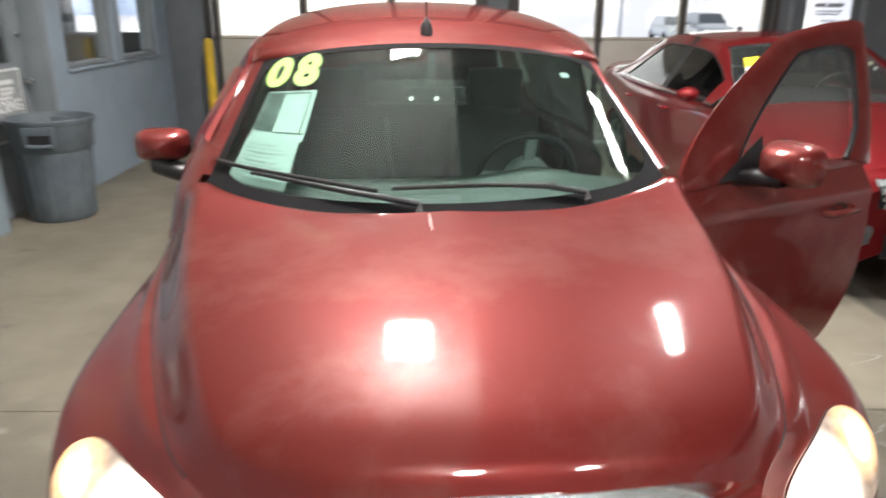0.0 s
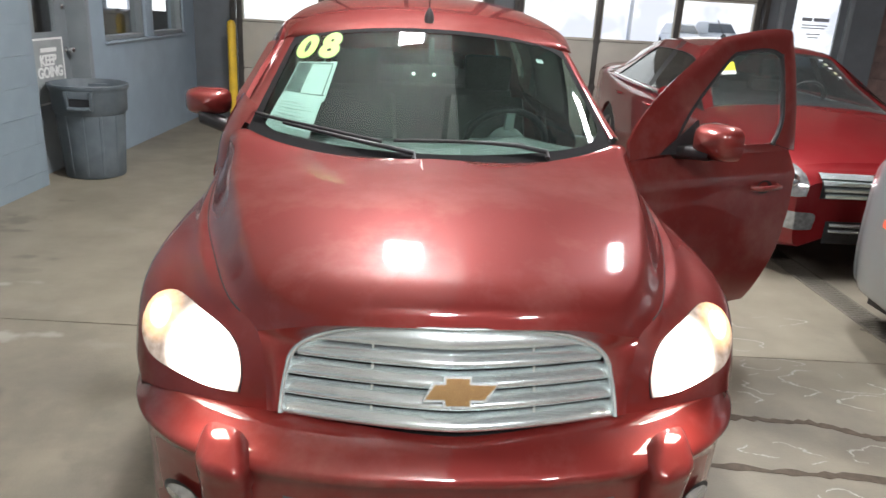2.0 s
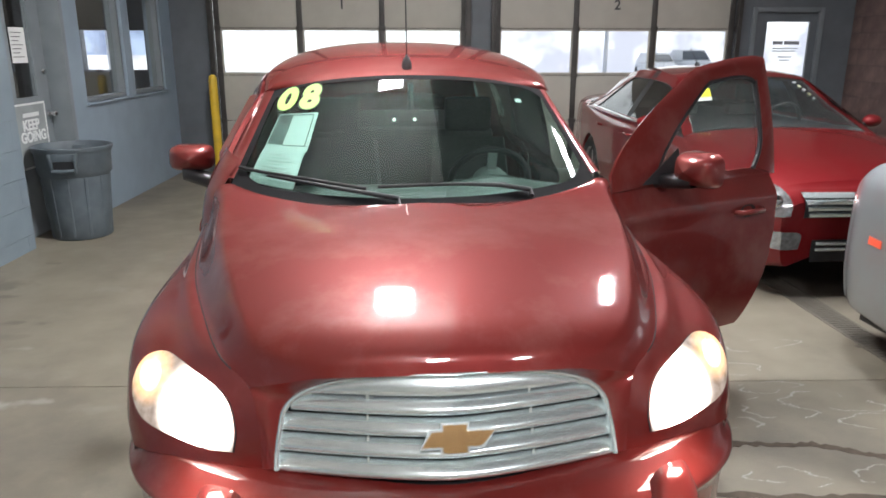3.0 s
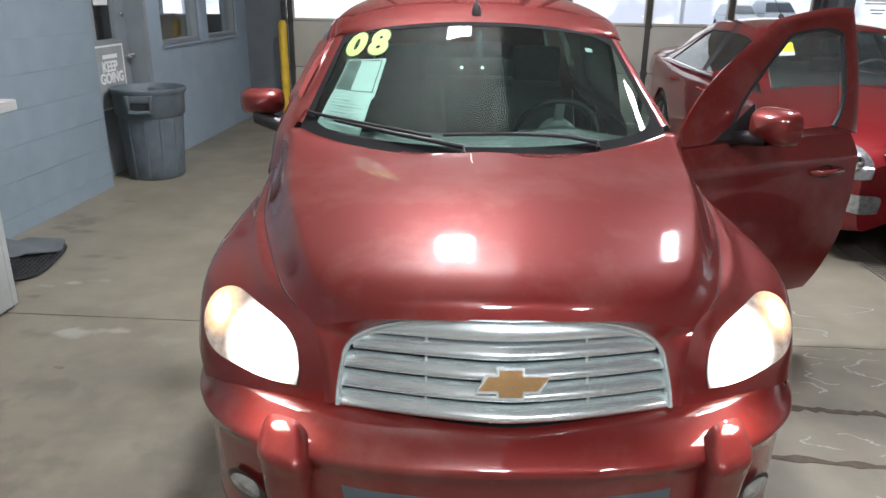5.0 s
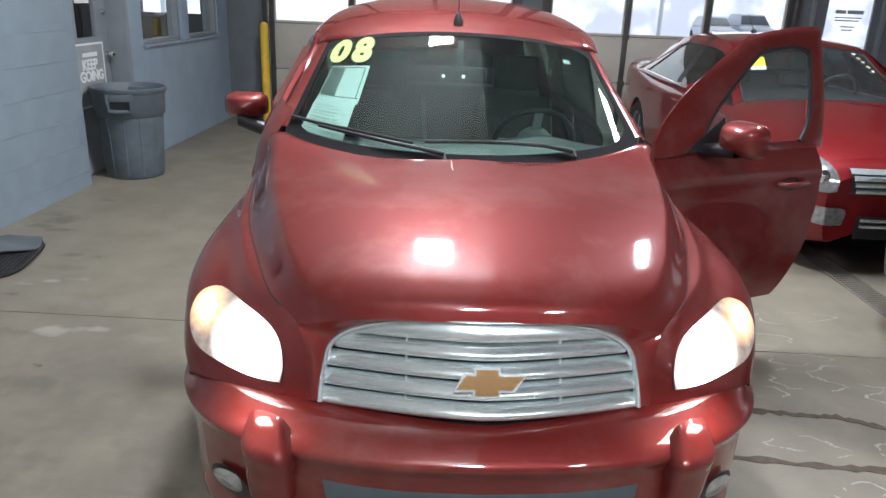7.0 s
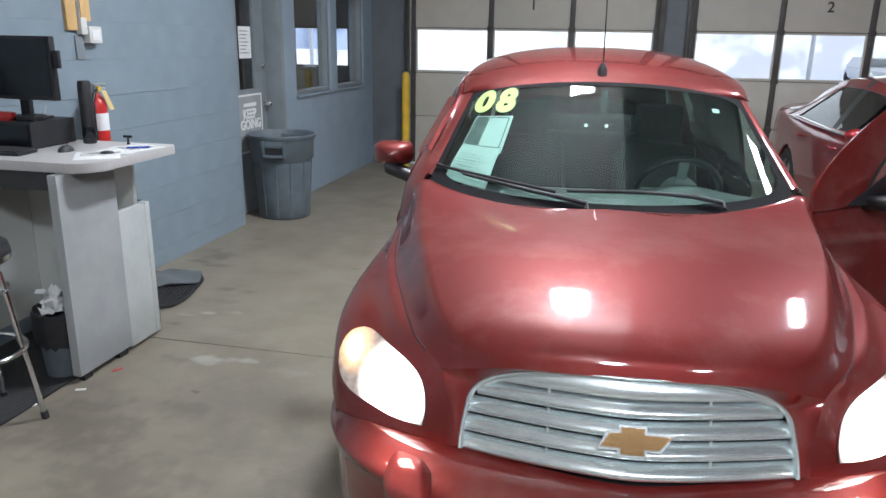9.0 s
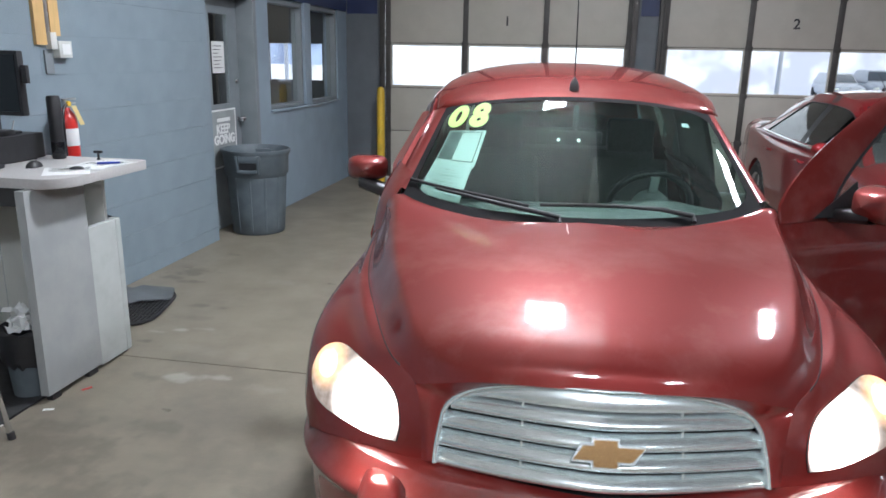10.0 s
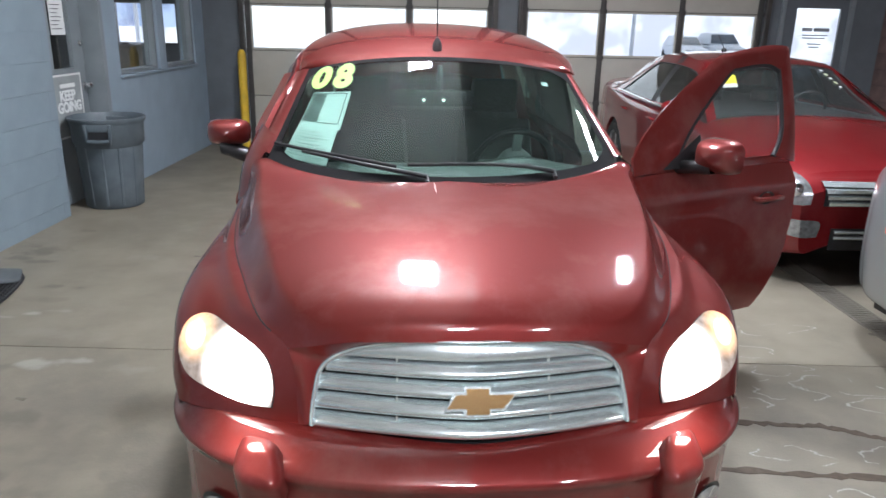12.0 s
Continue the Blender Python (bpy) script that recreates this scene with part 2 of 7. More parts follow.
def mesh_of(name, shape, mat, smooth=40.0, bevel=0.0, flat=False):
    me = bpy.data.meshes.new(name)
    me.from_pydata(shape.v, [], shape.f)
    bm = bmesh.new()
    bm.from_mesh(me)
    bmesh.ops.recalc_face_normals(bm, faces=bm.faces)
    if bevel:
        edges = [e for e in bm.edges if len(e.link_faces) == 2 and e.calc_face_angle(0) > 0.6]
        bmesh.ops.bevel(bm, geom=edges, offset=bevel, segments=2, affect="EDGES", profile=0.6, clamp_overlap=True)
    if not flat:
        lim = radians(smooth)
        for f in bm.faces:
            f.smooth = True
        for e in bm.edges:
            if len(e.link_faces) != 2 or e.calc_face_angle(0) > lim:
                e.smooth = False
    bm.to_mesh(me)
    bm.free()
    me.materials.append(mat)
    return me


def part(name, shape, mat, parent, label="", smooth=40.0, bevel=0.0):
    ob = new(name, mesh_of(name, shape, mat, smooth, bevel))
    ob.parent = parent
    if label:
        ob["label"] = label
    return ob


def thing(name, label, category, m=None, group="", kind=""):
    ob = new(name)
    ob.empty_display_size = 0.1
    if m is not None:
        ob.matrix_world = m
    return tagged(ob, label, category, group, kind)


def whole(name, shape, mat, label, category, m=None, smooth=40.0, bevel=0.0, kind="", group=""):
    ob = new(name, mesh_of(name, shape, mat, smooth, bevel))
    if m is not None:
        ob.matrix_world = m
    return tagged(ob, label, category, group, kind)


def structure(name, shape, mat, label, category="wall", smooth=30.0, bevel=0.0):
    return whole(name, shape, mat, label, category, None, smooth, bevel, "structure")


def letters(name, text, size, mat, m, parent, depth=0.002, shear=0.0, bold=0.0, label="", spacing=1.0):
    cu = bpy.data.curves.new(name, "FONT")
    cu.body, cu.size, cu.extrude, cu.shear, cu.offset = text, size, depth, shear, bold
    cu.space_character = spacing
    cu.align_x, cu.align_y = "CENTER", "CENTER"
    tmp = bpy.data.objects.new(name, cu)
    scene.collection.objects.link(tmp)
    dg = bpy.context.evaluated_depsgraph_get()
    me = bpy.data.meshes.new_from_object(tmp.evaluated_get(dg))
    bpy.data.objects.remove(tmp)
    me.materials.clear()
    me.materials.append(mat)
    ob = new(name, me)
    ob.parent = parent
    ob.matrix_local = m
    if label:
        ob["label"] = label
    return ob


def curve(keys):
    """A smooth function through (t, value...) keys."""
    ks = np.array(keys, float)
    t, v = ks[:, 0], ks[:, 1:]
    d = np.gradient(v, t, axis=0) if len(t) > 2 else np.repeat((v[1:] - v[:1]) / (t[1] - t[0]), 2, 0)

    def at(x):
        x = min(max(x, t[0]), t[-1])
        i = min(int(np.searchsorted(t, x, "right")) - 1, len(t) - 2)
        h = t[i + 1] - t[i]
        s = (x - t[i]) / h
        r = ((2 * s**3 - 3 * s**2 + 1) * v[i] + (s**3 - 2 * s**2 + s) * h * d[i] + (-2 * s**3 + 3 * s**2) * v[i + 1] + (s**3 - s**2) * h * d[i + 1])
        return r if len(r) > 1 else float(r[0])

    return at

# ---- the hall ----
WX, NY, EX, SY, TOP = -3.34, 8.30, 5.50, -7.0, 5.0

floor_shape = Shape()
floor_shape.box(-6.5, 9.0, SY - 0.3, 1.842, -0.15, 0.0)
floor_shape.box(-6.5, 9.0, 1.850, 9.2, -0.15, 0.0)
floor_shape.box(-6.5, 9.0, 1.842, 1.850, -0.15, -0.012)
FLOOR = structure("floor", floor_shape, CONCRETE, "stained beige concrete garage floor with saw-cut joint", "floor")


def crack(points, width, seed):
    rnd = random.Random(seed)
    s = Shape()
    left, right = [], []
    for i in range(len(points) - 1):
        (x0, y0), (x1, y1) = points[i], points[i + 1]
        n = 10
        for k in range(n + (i == len(points) - 2)):
            u = k / n
            x, y = x0 + (x1 - x0) * u, y0 + (y1 - y0) * u
            y += rnd.uniform(-0.008, 0.008)
            w = width * rnd.uniform(0.45, 1.3)
            left.append((x, y - w, 0.0022))
            right.append((x, y + w, 0.0022))
    s.grid([left, right], thick=0.0015)
    return s


part("crack", crack([(0.95, 1.27), (1.32, 1.245), (1.58, 1.23), (1.80, 1.14), (2.4, 1.05), (3.3, 1.06)], 0.021, 1), CRACK, FLOOR, "dark filled crack")
part("crack", crack([(0.8, 0.90), (1.25, 0.87), (1.6, 0.85), (2.2, 0.78), (3.2, 0.80)], 0.02, 2), CRACK, FLOOR, "dark filled crack")


def stain(cx, cy, r, seed):
    """A broken, ragged tide mark left by melted snow."""
    rnd = random.Random(seed)
    ph = [rnd.uniform(0, 6.28) for _ in range(5)]
    sq = rnd.uniform(0.35, 0.6)
    s = Shape()
    run = []
    n = 90
    for i in range(n + 1):
        a = 2 * math.pi * i / n
        k = r * (1 + 0.22 * math.sin(2 * a + ph[0]) + 0.16 * math.sin(3 * a + ph[1]) + 0.08 * math.sin(7 * a + ph[2]) + rnd.uniform(-0.05, 0.05))
        w = 0.5 + 0.5 * math.sin(2 * a + ph[3]) + 0.35 * math.sin(5 * a + ph[4])
        if w > 0.25:
            d = 0.0015 + 0.010 * min(1.0, w) * rnd.uniform(0.3, 1.0)
            c, q = math.cos(a), math.sin(a)
            run.append(((cx + (k - d) * c, cy + sq * (k - d) * q, 0.0012), (cx + (k + d) * c, cy + sq * (k + d) * q, 0.0012)))
        if (w <= 0.25 or i == n) and run:
            if len(run) > 1:
                s.grid([[p[0] for p in run], [p[1] for p in run]])
            run = []
    return s


for i, (x, y, r) in enumerate([(1.55, 1.55, 0.16), (1.85, 1.62, 0.2), (1.35, 1.0, 0.14), (1.62, 0.62, 0.1), (1.5, 1.98, 0.18), (1.8, 2.3, 0.22), (1.45, 0.45, 0.09), (2.05, 1.4, 0.2), (1.3, 1.42, 0.12), (1.75, 0.98, 0.13), (1.42, 0.70, 0.11), (1.62, 0.36, 0.08), (1.62, 1.78, 0.15)]):
    part("salt_stain", stain(x, y, r, 10 + i), SALT, FLOOR, "dried white water mark")

# west wall: block wall with a door opening and two office windows
west = Shape()
west.box(WX - 0.2, WX - 0.012, SY, 4.44, 0, TOP)
structure("wall_west", west, MORTAR, "grey painted concrete block wall with flush joints")
WALL_WEST = bpy.data.objects["wall_west"]
west2 = Shape()
west2.box(WX - 0.2, WX, 5.42, 8.3, 0, 1.10)
west2.box(WX - 0.2, WX, 5.42, 5.72, 1.10, 2.24)
west2.box(WX - 0.2, WX, 7.92, 8.3, 1.10, 2.24)
west2.box(WX - 0.2, WX, 4.44, 8.3, 2.27, TOP)
structure("wall_west_office", west2, WALL_BLUE, "blue-grey painted office front wall below windows")
structure("wall_band_west", Shape().box(WX - 0.001, WX + 0.012, 4.44, 8.28, 2.25, 2.43), NAVY, "navy painted stripe along grey wall", "trim")
structure("wall_upper_west", Shape().box(WX - 0.001, WX + 0.008, 4.44, 8.28, 2.43, TOP), CREAM, "cream painted upper wall above stripe")
# north wall round the garage doors
north = Shape()
for x0, x1, z0 in ((WX - 0.2, -2.86, 0), (0.50, 0.80, 0), (3.96, 4.16, 0), (5.10, EX + 0.2, 0)):
    north.box(x0, x1, NY, NY + 0.25, z0, 3.9)
north.box(WX - 0.2, EX + 0.2, NY, NY + 0.25, 3.9, TOP)
north.box(4.16, 5.10, NY, NY + 0.25, 2.08, 3.9)
structure("wall_north", north, COLUMN_GREY, "dark grey painted wall piers between garage doors")
for x0, x1 in ((WX + 0.02, -2.9), (0.54, 0.76), (4.0, 5.46)):
    structure("wall_band_north", Shape().box(x0, x1, NY - 0.012, NY + 0.01, 2.22, 2.42), NAVY, "navy painted stripe on rear wall pier", "trim")
    structure("wall_upper_north", Shape().box(x0, x1, NY - 0.008, NY + 0.01, 2.42, TOP), CREAM, "cream painted rear wall above stripe")
structure("wall_east", Shape().box(EX + 0.012, EX + 0.25, SY, NY, 0, TOP), BROWN_JOINT, "dark brown concrete block side wall")
WALL_EAST = bpy.data.objects["wall_east"]
# wall behind the camera, two-toned to shape reflections in grille and bumper
structure("wall_south", Shape().box(WX - 0.2, 0.36, SY - 0.25, SY, 0, TOP), CREAM, "unseen cream wall half, brightens the grille reflection")
structure("wall_south_east", Shape().box(0.36, EX + 0.2, SY - 0.25, SY, 0, TOP), BROWN_BLOCK, "unseen dark brown wall half, darkens the grille reflection")
# unseen ceiling, split at x = 0.36 so the hood mirrors a tonal edge
ceil = Shape().box(WX - 0.2, 0.36, SY - 0.2, NY + 0.25, TOP, TOP + 0.2)
ceil_e = Shape().box(0.36, EX + 0.2, SY - 0.2, NY + 0.25, TOP, TOP + 0.2)
for i in range(8):
    y = SY + 1.0 + 1.9 * i
    ceil_e.box(0.36, EX, y - 0.06, y + 0.06, TOP - 0.25, TOP)
structure("ceiling_west", ceil, CEILING, "unseen pale ceiling half, brightens the hood reflection", "ceiling")
structure("ceiling_east", ceil_e, CEILING_DARK, "unseen dark ceiling half with beams, darkens the hood reflection", "ceiling")



def door_and_office():
    """The door recess, office windows and the dim office behind them."""
    s = Shape()
    s.box(WX - 0.22, WX + 0.012, 5.35, 5.42, 0, 2.27)
    s.box(WX - 0.22, WX - 0.10, 4.44, 4.48, 0, 2.27)
    s.box(WX - 0.22, WX + 0.006, 4.48, 5.35, 2.20, 2.27)
    structure("door_frame_office", s, TRIM_GREY, "grey painted steel door frame", "door frame", bevel=0.006)
    d = thing("door_1", "grey painted office door with tall glass", "door", kind="structure")
    leaf = Shape()
    x0, x1 = WX - 0.215, WX - 0.17
    leaf.box(x0, x1, 4.49, 4.80, 0.01, 2.20)
    leaf.box(x0, x1, 5.15, 5.345, 0.01, 2.20)
    leaf.box(x0, x1, 4.80, 5.15, 0.01, 1.20)
    leaf.box(x0, x1, 4.80, 5.15, 2.03, 2.20)
    part("leaf", leaf, TRIM_GREY, d)
    pane = part("pane", Shape().box(x0 + 0.018, x0 + 0.026, 4.80, 5.15, 1.20, 2.03), GLASS, d)
    pane.visible_shadow = False
    k = Shape()
    k.lathe([(0.026, 0), (0.026, 0.012), (0.012, 0.02), (0.012, 0.04), (0.026, 0.048), (0.027, 0.075), (0.015, 0.09)], 16, pose(x1, 5.28, 1.04, 0, 90, 0))
    part("knob", k, CHROME, d, "chrome knob")
    b = Shape().lathe([(0.03, 0), (0.03, 0.012), (0.02, 0.026)], 16, pose(x1, 5.28, 1.41, 0, 90, 0))
    part("deadbolt", b, CHROME, d, "chrome deadbolt")
    note = whole("paper_notice", Shape().box(x1 + 0.001, x1 + 0.003, 4.82, 5.06, 1.49, 1.78), PAPER, "white paper notice taped to door glass", "notice")
    for i in range(7):
        part("text_line", Shape().box(x1 + 0.004, x1 + 0.005, 4.845, 5.01 - 0.03 * (i % 3), 1.735 - 0.033 * i, 1.741 - 0.033 * i), INK, note)
    sg = thing("door_sign", "grey sign with white border and lettering on door", "sign")
    part("plate", Shape().box(x1 + 0.001, x1 + 0.006, 4.62, 5.22, 0.60, 1.155), material("sign_grey", (0.30, 0.32, 0.32), 0.5), sg)
    rim = Shape()
    for a in ((4.62, 5.22, 1.138, 1.155), (5.203, 5.22, 0.60, 1.138), (4.62, 4.637, 0.60, 1.138), (4.637, 5.203, 0.60, 0.617)):
        rim.box(x1 + 0.006, x1 + 0.008, *a)
    part("border", rim, PAPER, sg)
    tr = Matrix(((0, 0, 1, 0), (1, 0, 0, 0), (0, 1, 0, 0), (0, 0, 0, 1)))
    for w, z, h in ((0.26, 1.055, 0.035),):
        part("text_bar", Shape().box(x1 + 0.006, x1 + 0.008, 4.97 - w / 2, 4.97 + w / 2, z - h / 2, z + h / 2), PAPER, sg)
    letters("lettering", "KEEP", 0.125, PAPER, Matrix.Translation((x1 + 0.008, 4.95, 0.965)) @ tr, sg, bold=0.004)
    letters("lettering", "GOING", 0.125, PAPER, Matrix.Translation((x1 + 0.008, 4.97, 0.865)) @ tr, sg, bold=0.004)
    # windows
    for i, (y0, y1) in enumerate(((5.72, 6.72), (6.92, 7.92))):
        w = thing(f"window_{i + 1}", "interior office window with grey frame", "window", kind="structure")
        fr = Shape()
        fr.box(WX - 0.14, WX - 0.02, y0, y0 + 0.05, 1.10, 2.24)
        fr.box(WX - 0.14, WX - 0.02, y1 - 0.05, y1, 1.10, 2.24)
        fr.box(WX - 0.14, WX - 0.02, y0 + 0.05, y1 - 0.05, 1.10, 1.14)
        fr.box(WX - 0.14, WX - 0.02, y0 + 0.05, y1 - 0.05, 2.19, 2.24)
        part("window_frame", fr, TRIM_GREY, w, bevel=0.004)
        p = part("pane", Shape().box(WX - 0.09, WX - 0.084, y0 + 0.05, y1 - 0.05, 1.14, 2.19), GLASS, w)
        p.visible_shadow = False
    structure("window_post", Shape().box(WX - 0.16, WX + 0.01, 6.72, 6.92, 1.10, 2.25), WALL_BLUE, "blue-grey post between office windows", "trim", bevel=0.006)
    structure("window_sill", Shape().box(WX - 0.16, WX + 0.03, 5.70, 7.94, 1.075, 1.10), WALL_BLUE, "blue-grey painted sill under office windows", "trim", bevel=0.004)
    # office shell with a far window to the street
    o = Shape()
    o.box(-6.4, -6.2, 4.3, 9.2, 0, 2.6)
    o.box(-6.4, -3.54, 4.1, 4.3, 0, 2.6)
    o.box(-6.4, -4.85, 9.0, 9.2, 0, 2.6)
    o.box(-3.95, -3.54, 9.0, 9.2, 0, 2.6)
    o.box(-4.85, -3.95, 9.0, 9.2, 0, 1.30)
    o.box(-4.85, -3.95, 9.0, 9.2, 1.83, 2.6)
    o.box(-6.4, -3.54, 4.1, 9.2, 2.6, 2.7)
    structure("office_shell", o, DARK_ROOM, "office walls and ceiling behind the glass, dimness in the colour")
    structure("office_floor", Shape().box(-6.4, -3.54, 4.1, 9.2, 0.0, 0.012), DARK_ROOM, "office floor, dimness in the colour", "floor")


door_and_office()


def garage_door(number, x0, x1):
    """A sectional overhead door of three panel columns with one row of panes."""
    d = thing("garage_door", f"cream sectional overhead garage door with window row, number {number}", "garage door", group="overhead doors")
    y = NY + 0.05
    cols = [x0 + (x1 - x0) * i / 3 for i in range(4)]
    rows = [0.02, 0.67, 1.26, 1.85, 2.44, 3.03, 3.62, 3.9]
    for r in range(len(rows) - 1):
        z0, z1 = rows[r], rows[r + 1]
        for c in range(3):
            a, b = cols[c] + 0.032, cols[c + 1] - 0.032
            if r == 2:
                fr = Shape()
                fr.box(a, b, y, y + 0.045, z0 + 0.004, z0 + 0.035)
                fr.box(a, b, y, y + 0.045, z1 - 0.03, z1 - 0.004)
                fr.box(a, a + 0.02, y, y + 0.045, z0 + 0.035, z1 - 0.03)
                fr.box(b - 0.02, b, y, y + 0.045, z0 + 0.035, z1 - 0.03)
                part("window_frame", fr, DOOR_PANEL, d)
                p = part("pane", Shape().box(a + 0.02, b - 0.02, y + 0.02, y + 0.026, z0 + 0.035, z1 - 0.03), GLASS, d)
                p.visible_shadow = False
            else:
                s = Shape().box(a, b, y, y + 0.04, z0 + 0.005, z1 - 0.005)
                part("panel", s, DOOR_PANEL, d, bevel=0.006)
    for i, c in enumerate(cols):
        for r in range(len(rows) - 1):
            w = 0.034
            part("stile", Shape().box(c - w, c + w, y - 0.022, y + 0.05, rows[r] + 0.003, rows[r + 1] - 0.003), STILE_DARK, d, bevel=0.004)
            h = Shape().box(c - 0.045, c + 0.045, y - 0.034, y - 0.022, rows[r + 1] - 0.03, rows[r + 1] + 0.03)
            if r < len(rows) - 2:
                part("hinge", h, STILE_DARK, d, "dark steel hinge", bevel=0.003)
    for z in rows[1:-1]:
        part("joint_seal", Shape().box(x0, x1, y + 0.052, y + 0.058, z - 0.015, z + 0.015), STILE_DARK, d)
    rx = Matrix(((1, 0, 0, 0), (0, 0, -1, 0), (0, 1, 0, 0), (0, 0, 0, 1)))
    letters("door_number", str(number), 0.17, INK, Matrix.Translation(((x0 + x1) / 2 + 0.02, y - 0.003, 2.14)) @ rx, d, 0.001, bold=0.003, label="black stencilled number")
    for x, s in ((x0 - 0.06, 1), (x1 + 0.06, -1)):
        t = Shape().box(x - 0.03, x + 0.03, NY - 0.075, NY - 0.005, 0, 3.9)
        t.box(x - 0.012 + s * 0.03, x + 0.012 + s * 0.03, NY - 0.11, NY - 0.03, 0.1, 3.9)
        part("track", t, STILE_DARK, d, "dark steel guide rail", bevel=0.003)
    return d


garage_door(1, -2.76, 0.42)
garage_door(2, 0.86, 3.92)


def exit_door():
    fr = Shape()
    for a in ((4.16, 4.22, 0, 2.12), (5.04, 5.10, 0, 2.12), (4.22, 5.04, 2.06, 2.12)):
        fr.box(a[0], a[1], NY - 0.03, NY + 0.12, a[2], a[3])
    structure("exit_door_frame", fr, TRIM_GREY, "grey painted steel exit door frame", "door frame", bevel=0.005)
    d = thing("door_2", "dark grey steel exit door with a glass light", "door", kind="structure")
    y0, y1 = NY + 0.02, NY + 0.065
    lf = Shape()
    lf.box(4.22, 4.38, y0, y1, 0.01, 2.06)
    lf.box(4.95, 5.04, y0, y1, 0.01, 2.06)
    lf.box(4.38, 4.95, y0, y1, 0.01, 1.10)
    lf.box(4.38, 4.95, y0, y1, 1.94, 2.06)
    part("leaf", lf, COLUMN_GREY, d)
    p = part("pane", Shape().box(4.38, 4.95, y0 + 0.02, y0 + 0.026, 1.10, 1.94), GLASS, d)
    p.visible_shadow = False
    sticker_grey = material("sticker_grey", (0.35, 0.37, 0.42), 0.6)
    for a, b, c, e in ((4.49, 4.62, 1.655, 1.70), (4.64, 4.84, 1.655, 1.70), (4.50, 4.83, 1.60, 1.615), (4.50, 4.80, 1.565, 1.58), (4.58, 4.76, 1.49, 1.505), (4.60, 4.74, 1.45, 1.465)):
        whole("door_sticker", Shape().box(a, b, y0 + 0.012, y0 + 0.018, c, e), sticker_grey, "grey lettered sticker on exit door glass", "sticker")
    part("push_bar", Shape().tube([(4.3, y0 - 0.06, 1.0), (4.97, y0 - 0.06, 1.0)], 0.02), STEEL, d, "steel push bar")
    sg = thing("exit_sign", "dark exit sign with lit red letters", "exit sign")
    part("housing", Shape().box(4.63, 4.96, NY - 0.07, NY - 0.012, 2.235, 2.42), BLACK, sg, bevel=0.008)
    red = material("lit_red", (0.5, 0.02, 0.02), 0.5, emission=(1.0, 0.06, 0.04), strength=0.9)
    rx = Matrix(((1, 0, 0, 0), (0, 0, -1, 0), (0, 1, 0, 0), (0, 0, 0, 1)))
    letters("letters", "EXIT", 0.115, red, Matrix.Translation((4.795, NY - 0.072, 2.325)) @ rx, sg, 0.001, bold=0.002, label="glowing red letters")


exit_door()


def bollard():
    b = thing("bollard", "yellow painted steel bollard with round top", "bollard", pose(-2.74, 7.88, 0))
    part("post", Shape().lathe([(0.052, 0), (0.052, 1.22), (0.046, 1.25), (0.032, 1.272), (0.012, 1.283)], 20), YELLOW, b)
    part("base_ring", Shape().lathe([(0.075, 0), (0.075, 0.012), (0.055, 0.02)], 20), CRACK, b)


bollard()

# ceiling fixtures
def ceiling_light(x, y, power, z=4.0, w=0.36, h=0.68):
    f = thing("ceiling_light", "white fluorescent fixture hung under the ceiling", "ceiling light", pose(x, y, z), group="ceiling lights")
    s = Shape().prism([(-w / 2 - 0.02, 0.0), (w / 2 + 0.02, 0.0), (w / 2 - 0.05, 0.09), (-w / 2 + 0.05, 0.09)], -h / 2 - 0.02, h / 2 + 0.02)
    part("housing", s, WHITE, f, bevel=0.004)
    part("diffuser", Shape().box(-w / 2 + 0.02, w / 2 - 0.02, -h / 2 + 0.02, h / 2 - 0.02, -0.012, -0.002), TUBE, f, "glowing white diffuser")
    for sx in (-1, 1):
        part("hanger", Shape().tube([(sx * w * 0.3, 0, 0.08), (sx * w * 0.3, 0, TOP - z)], 0.005, 6), STEEL, f)
    area_lamp("ceiling_lamp", pose(x, y, z - 0.03), w, h, power, (0.98, 0.98, 1.0))
    # added fill, no part of the fixture: lights the ceiling for reflections
    area_lamp("ceiling_fill", pose(x, y, z + 0.13, 180, 0, 0), w, h, power * 0.35, (0.98, 0.98, 1.0))
    return f


for x, y, p in ((-0.36, 2.80, 165), (0.45, -3.2, 135), (2.6, -3.6, 90)):
    ceiling_light(x, y, p)
ceiling_light(2.42, 3.40, 100, w=0.16, h=1.1)

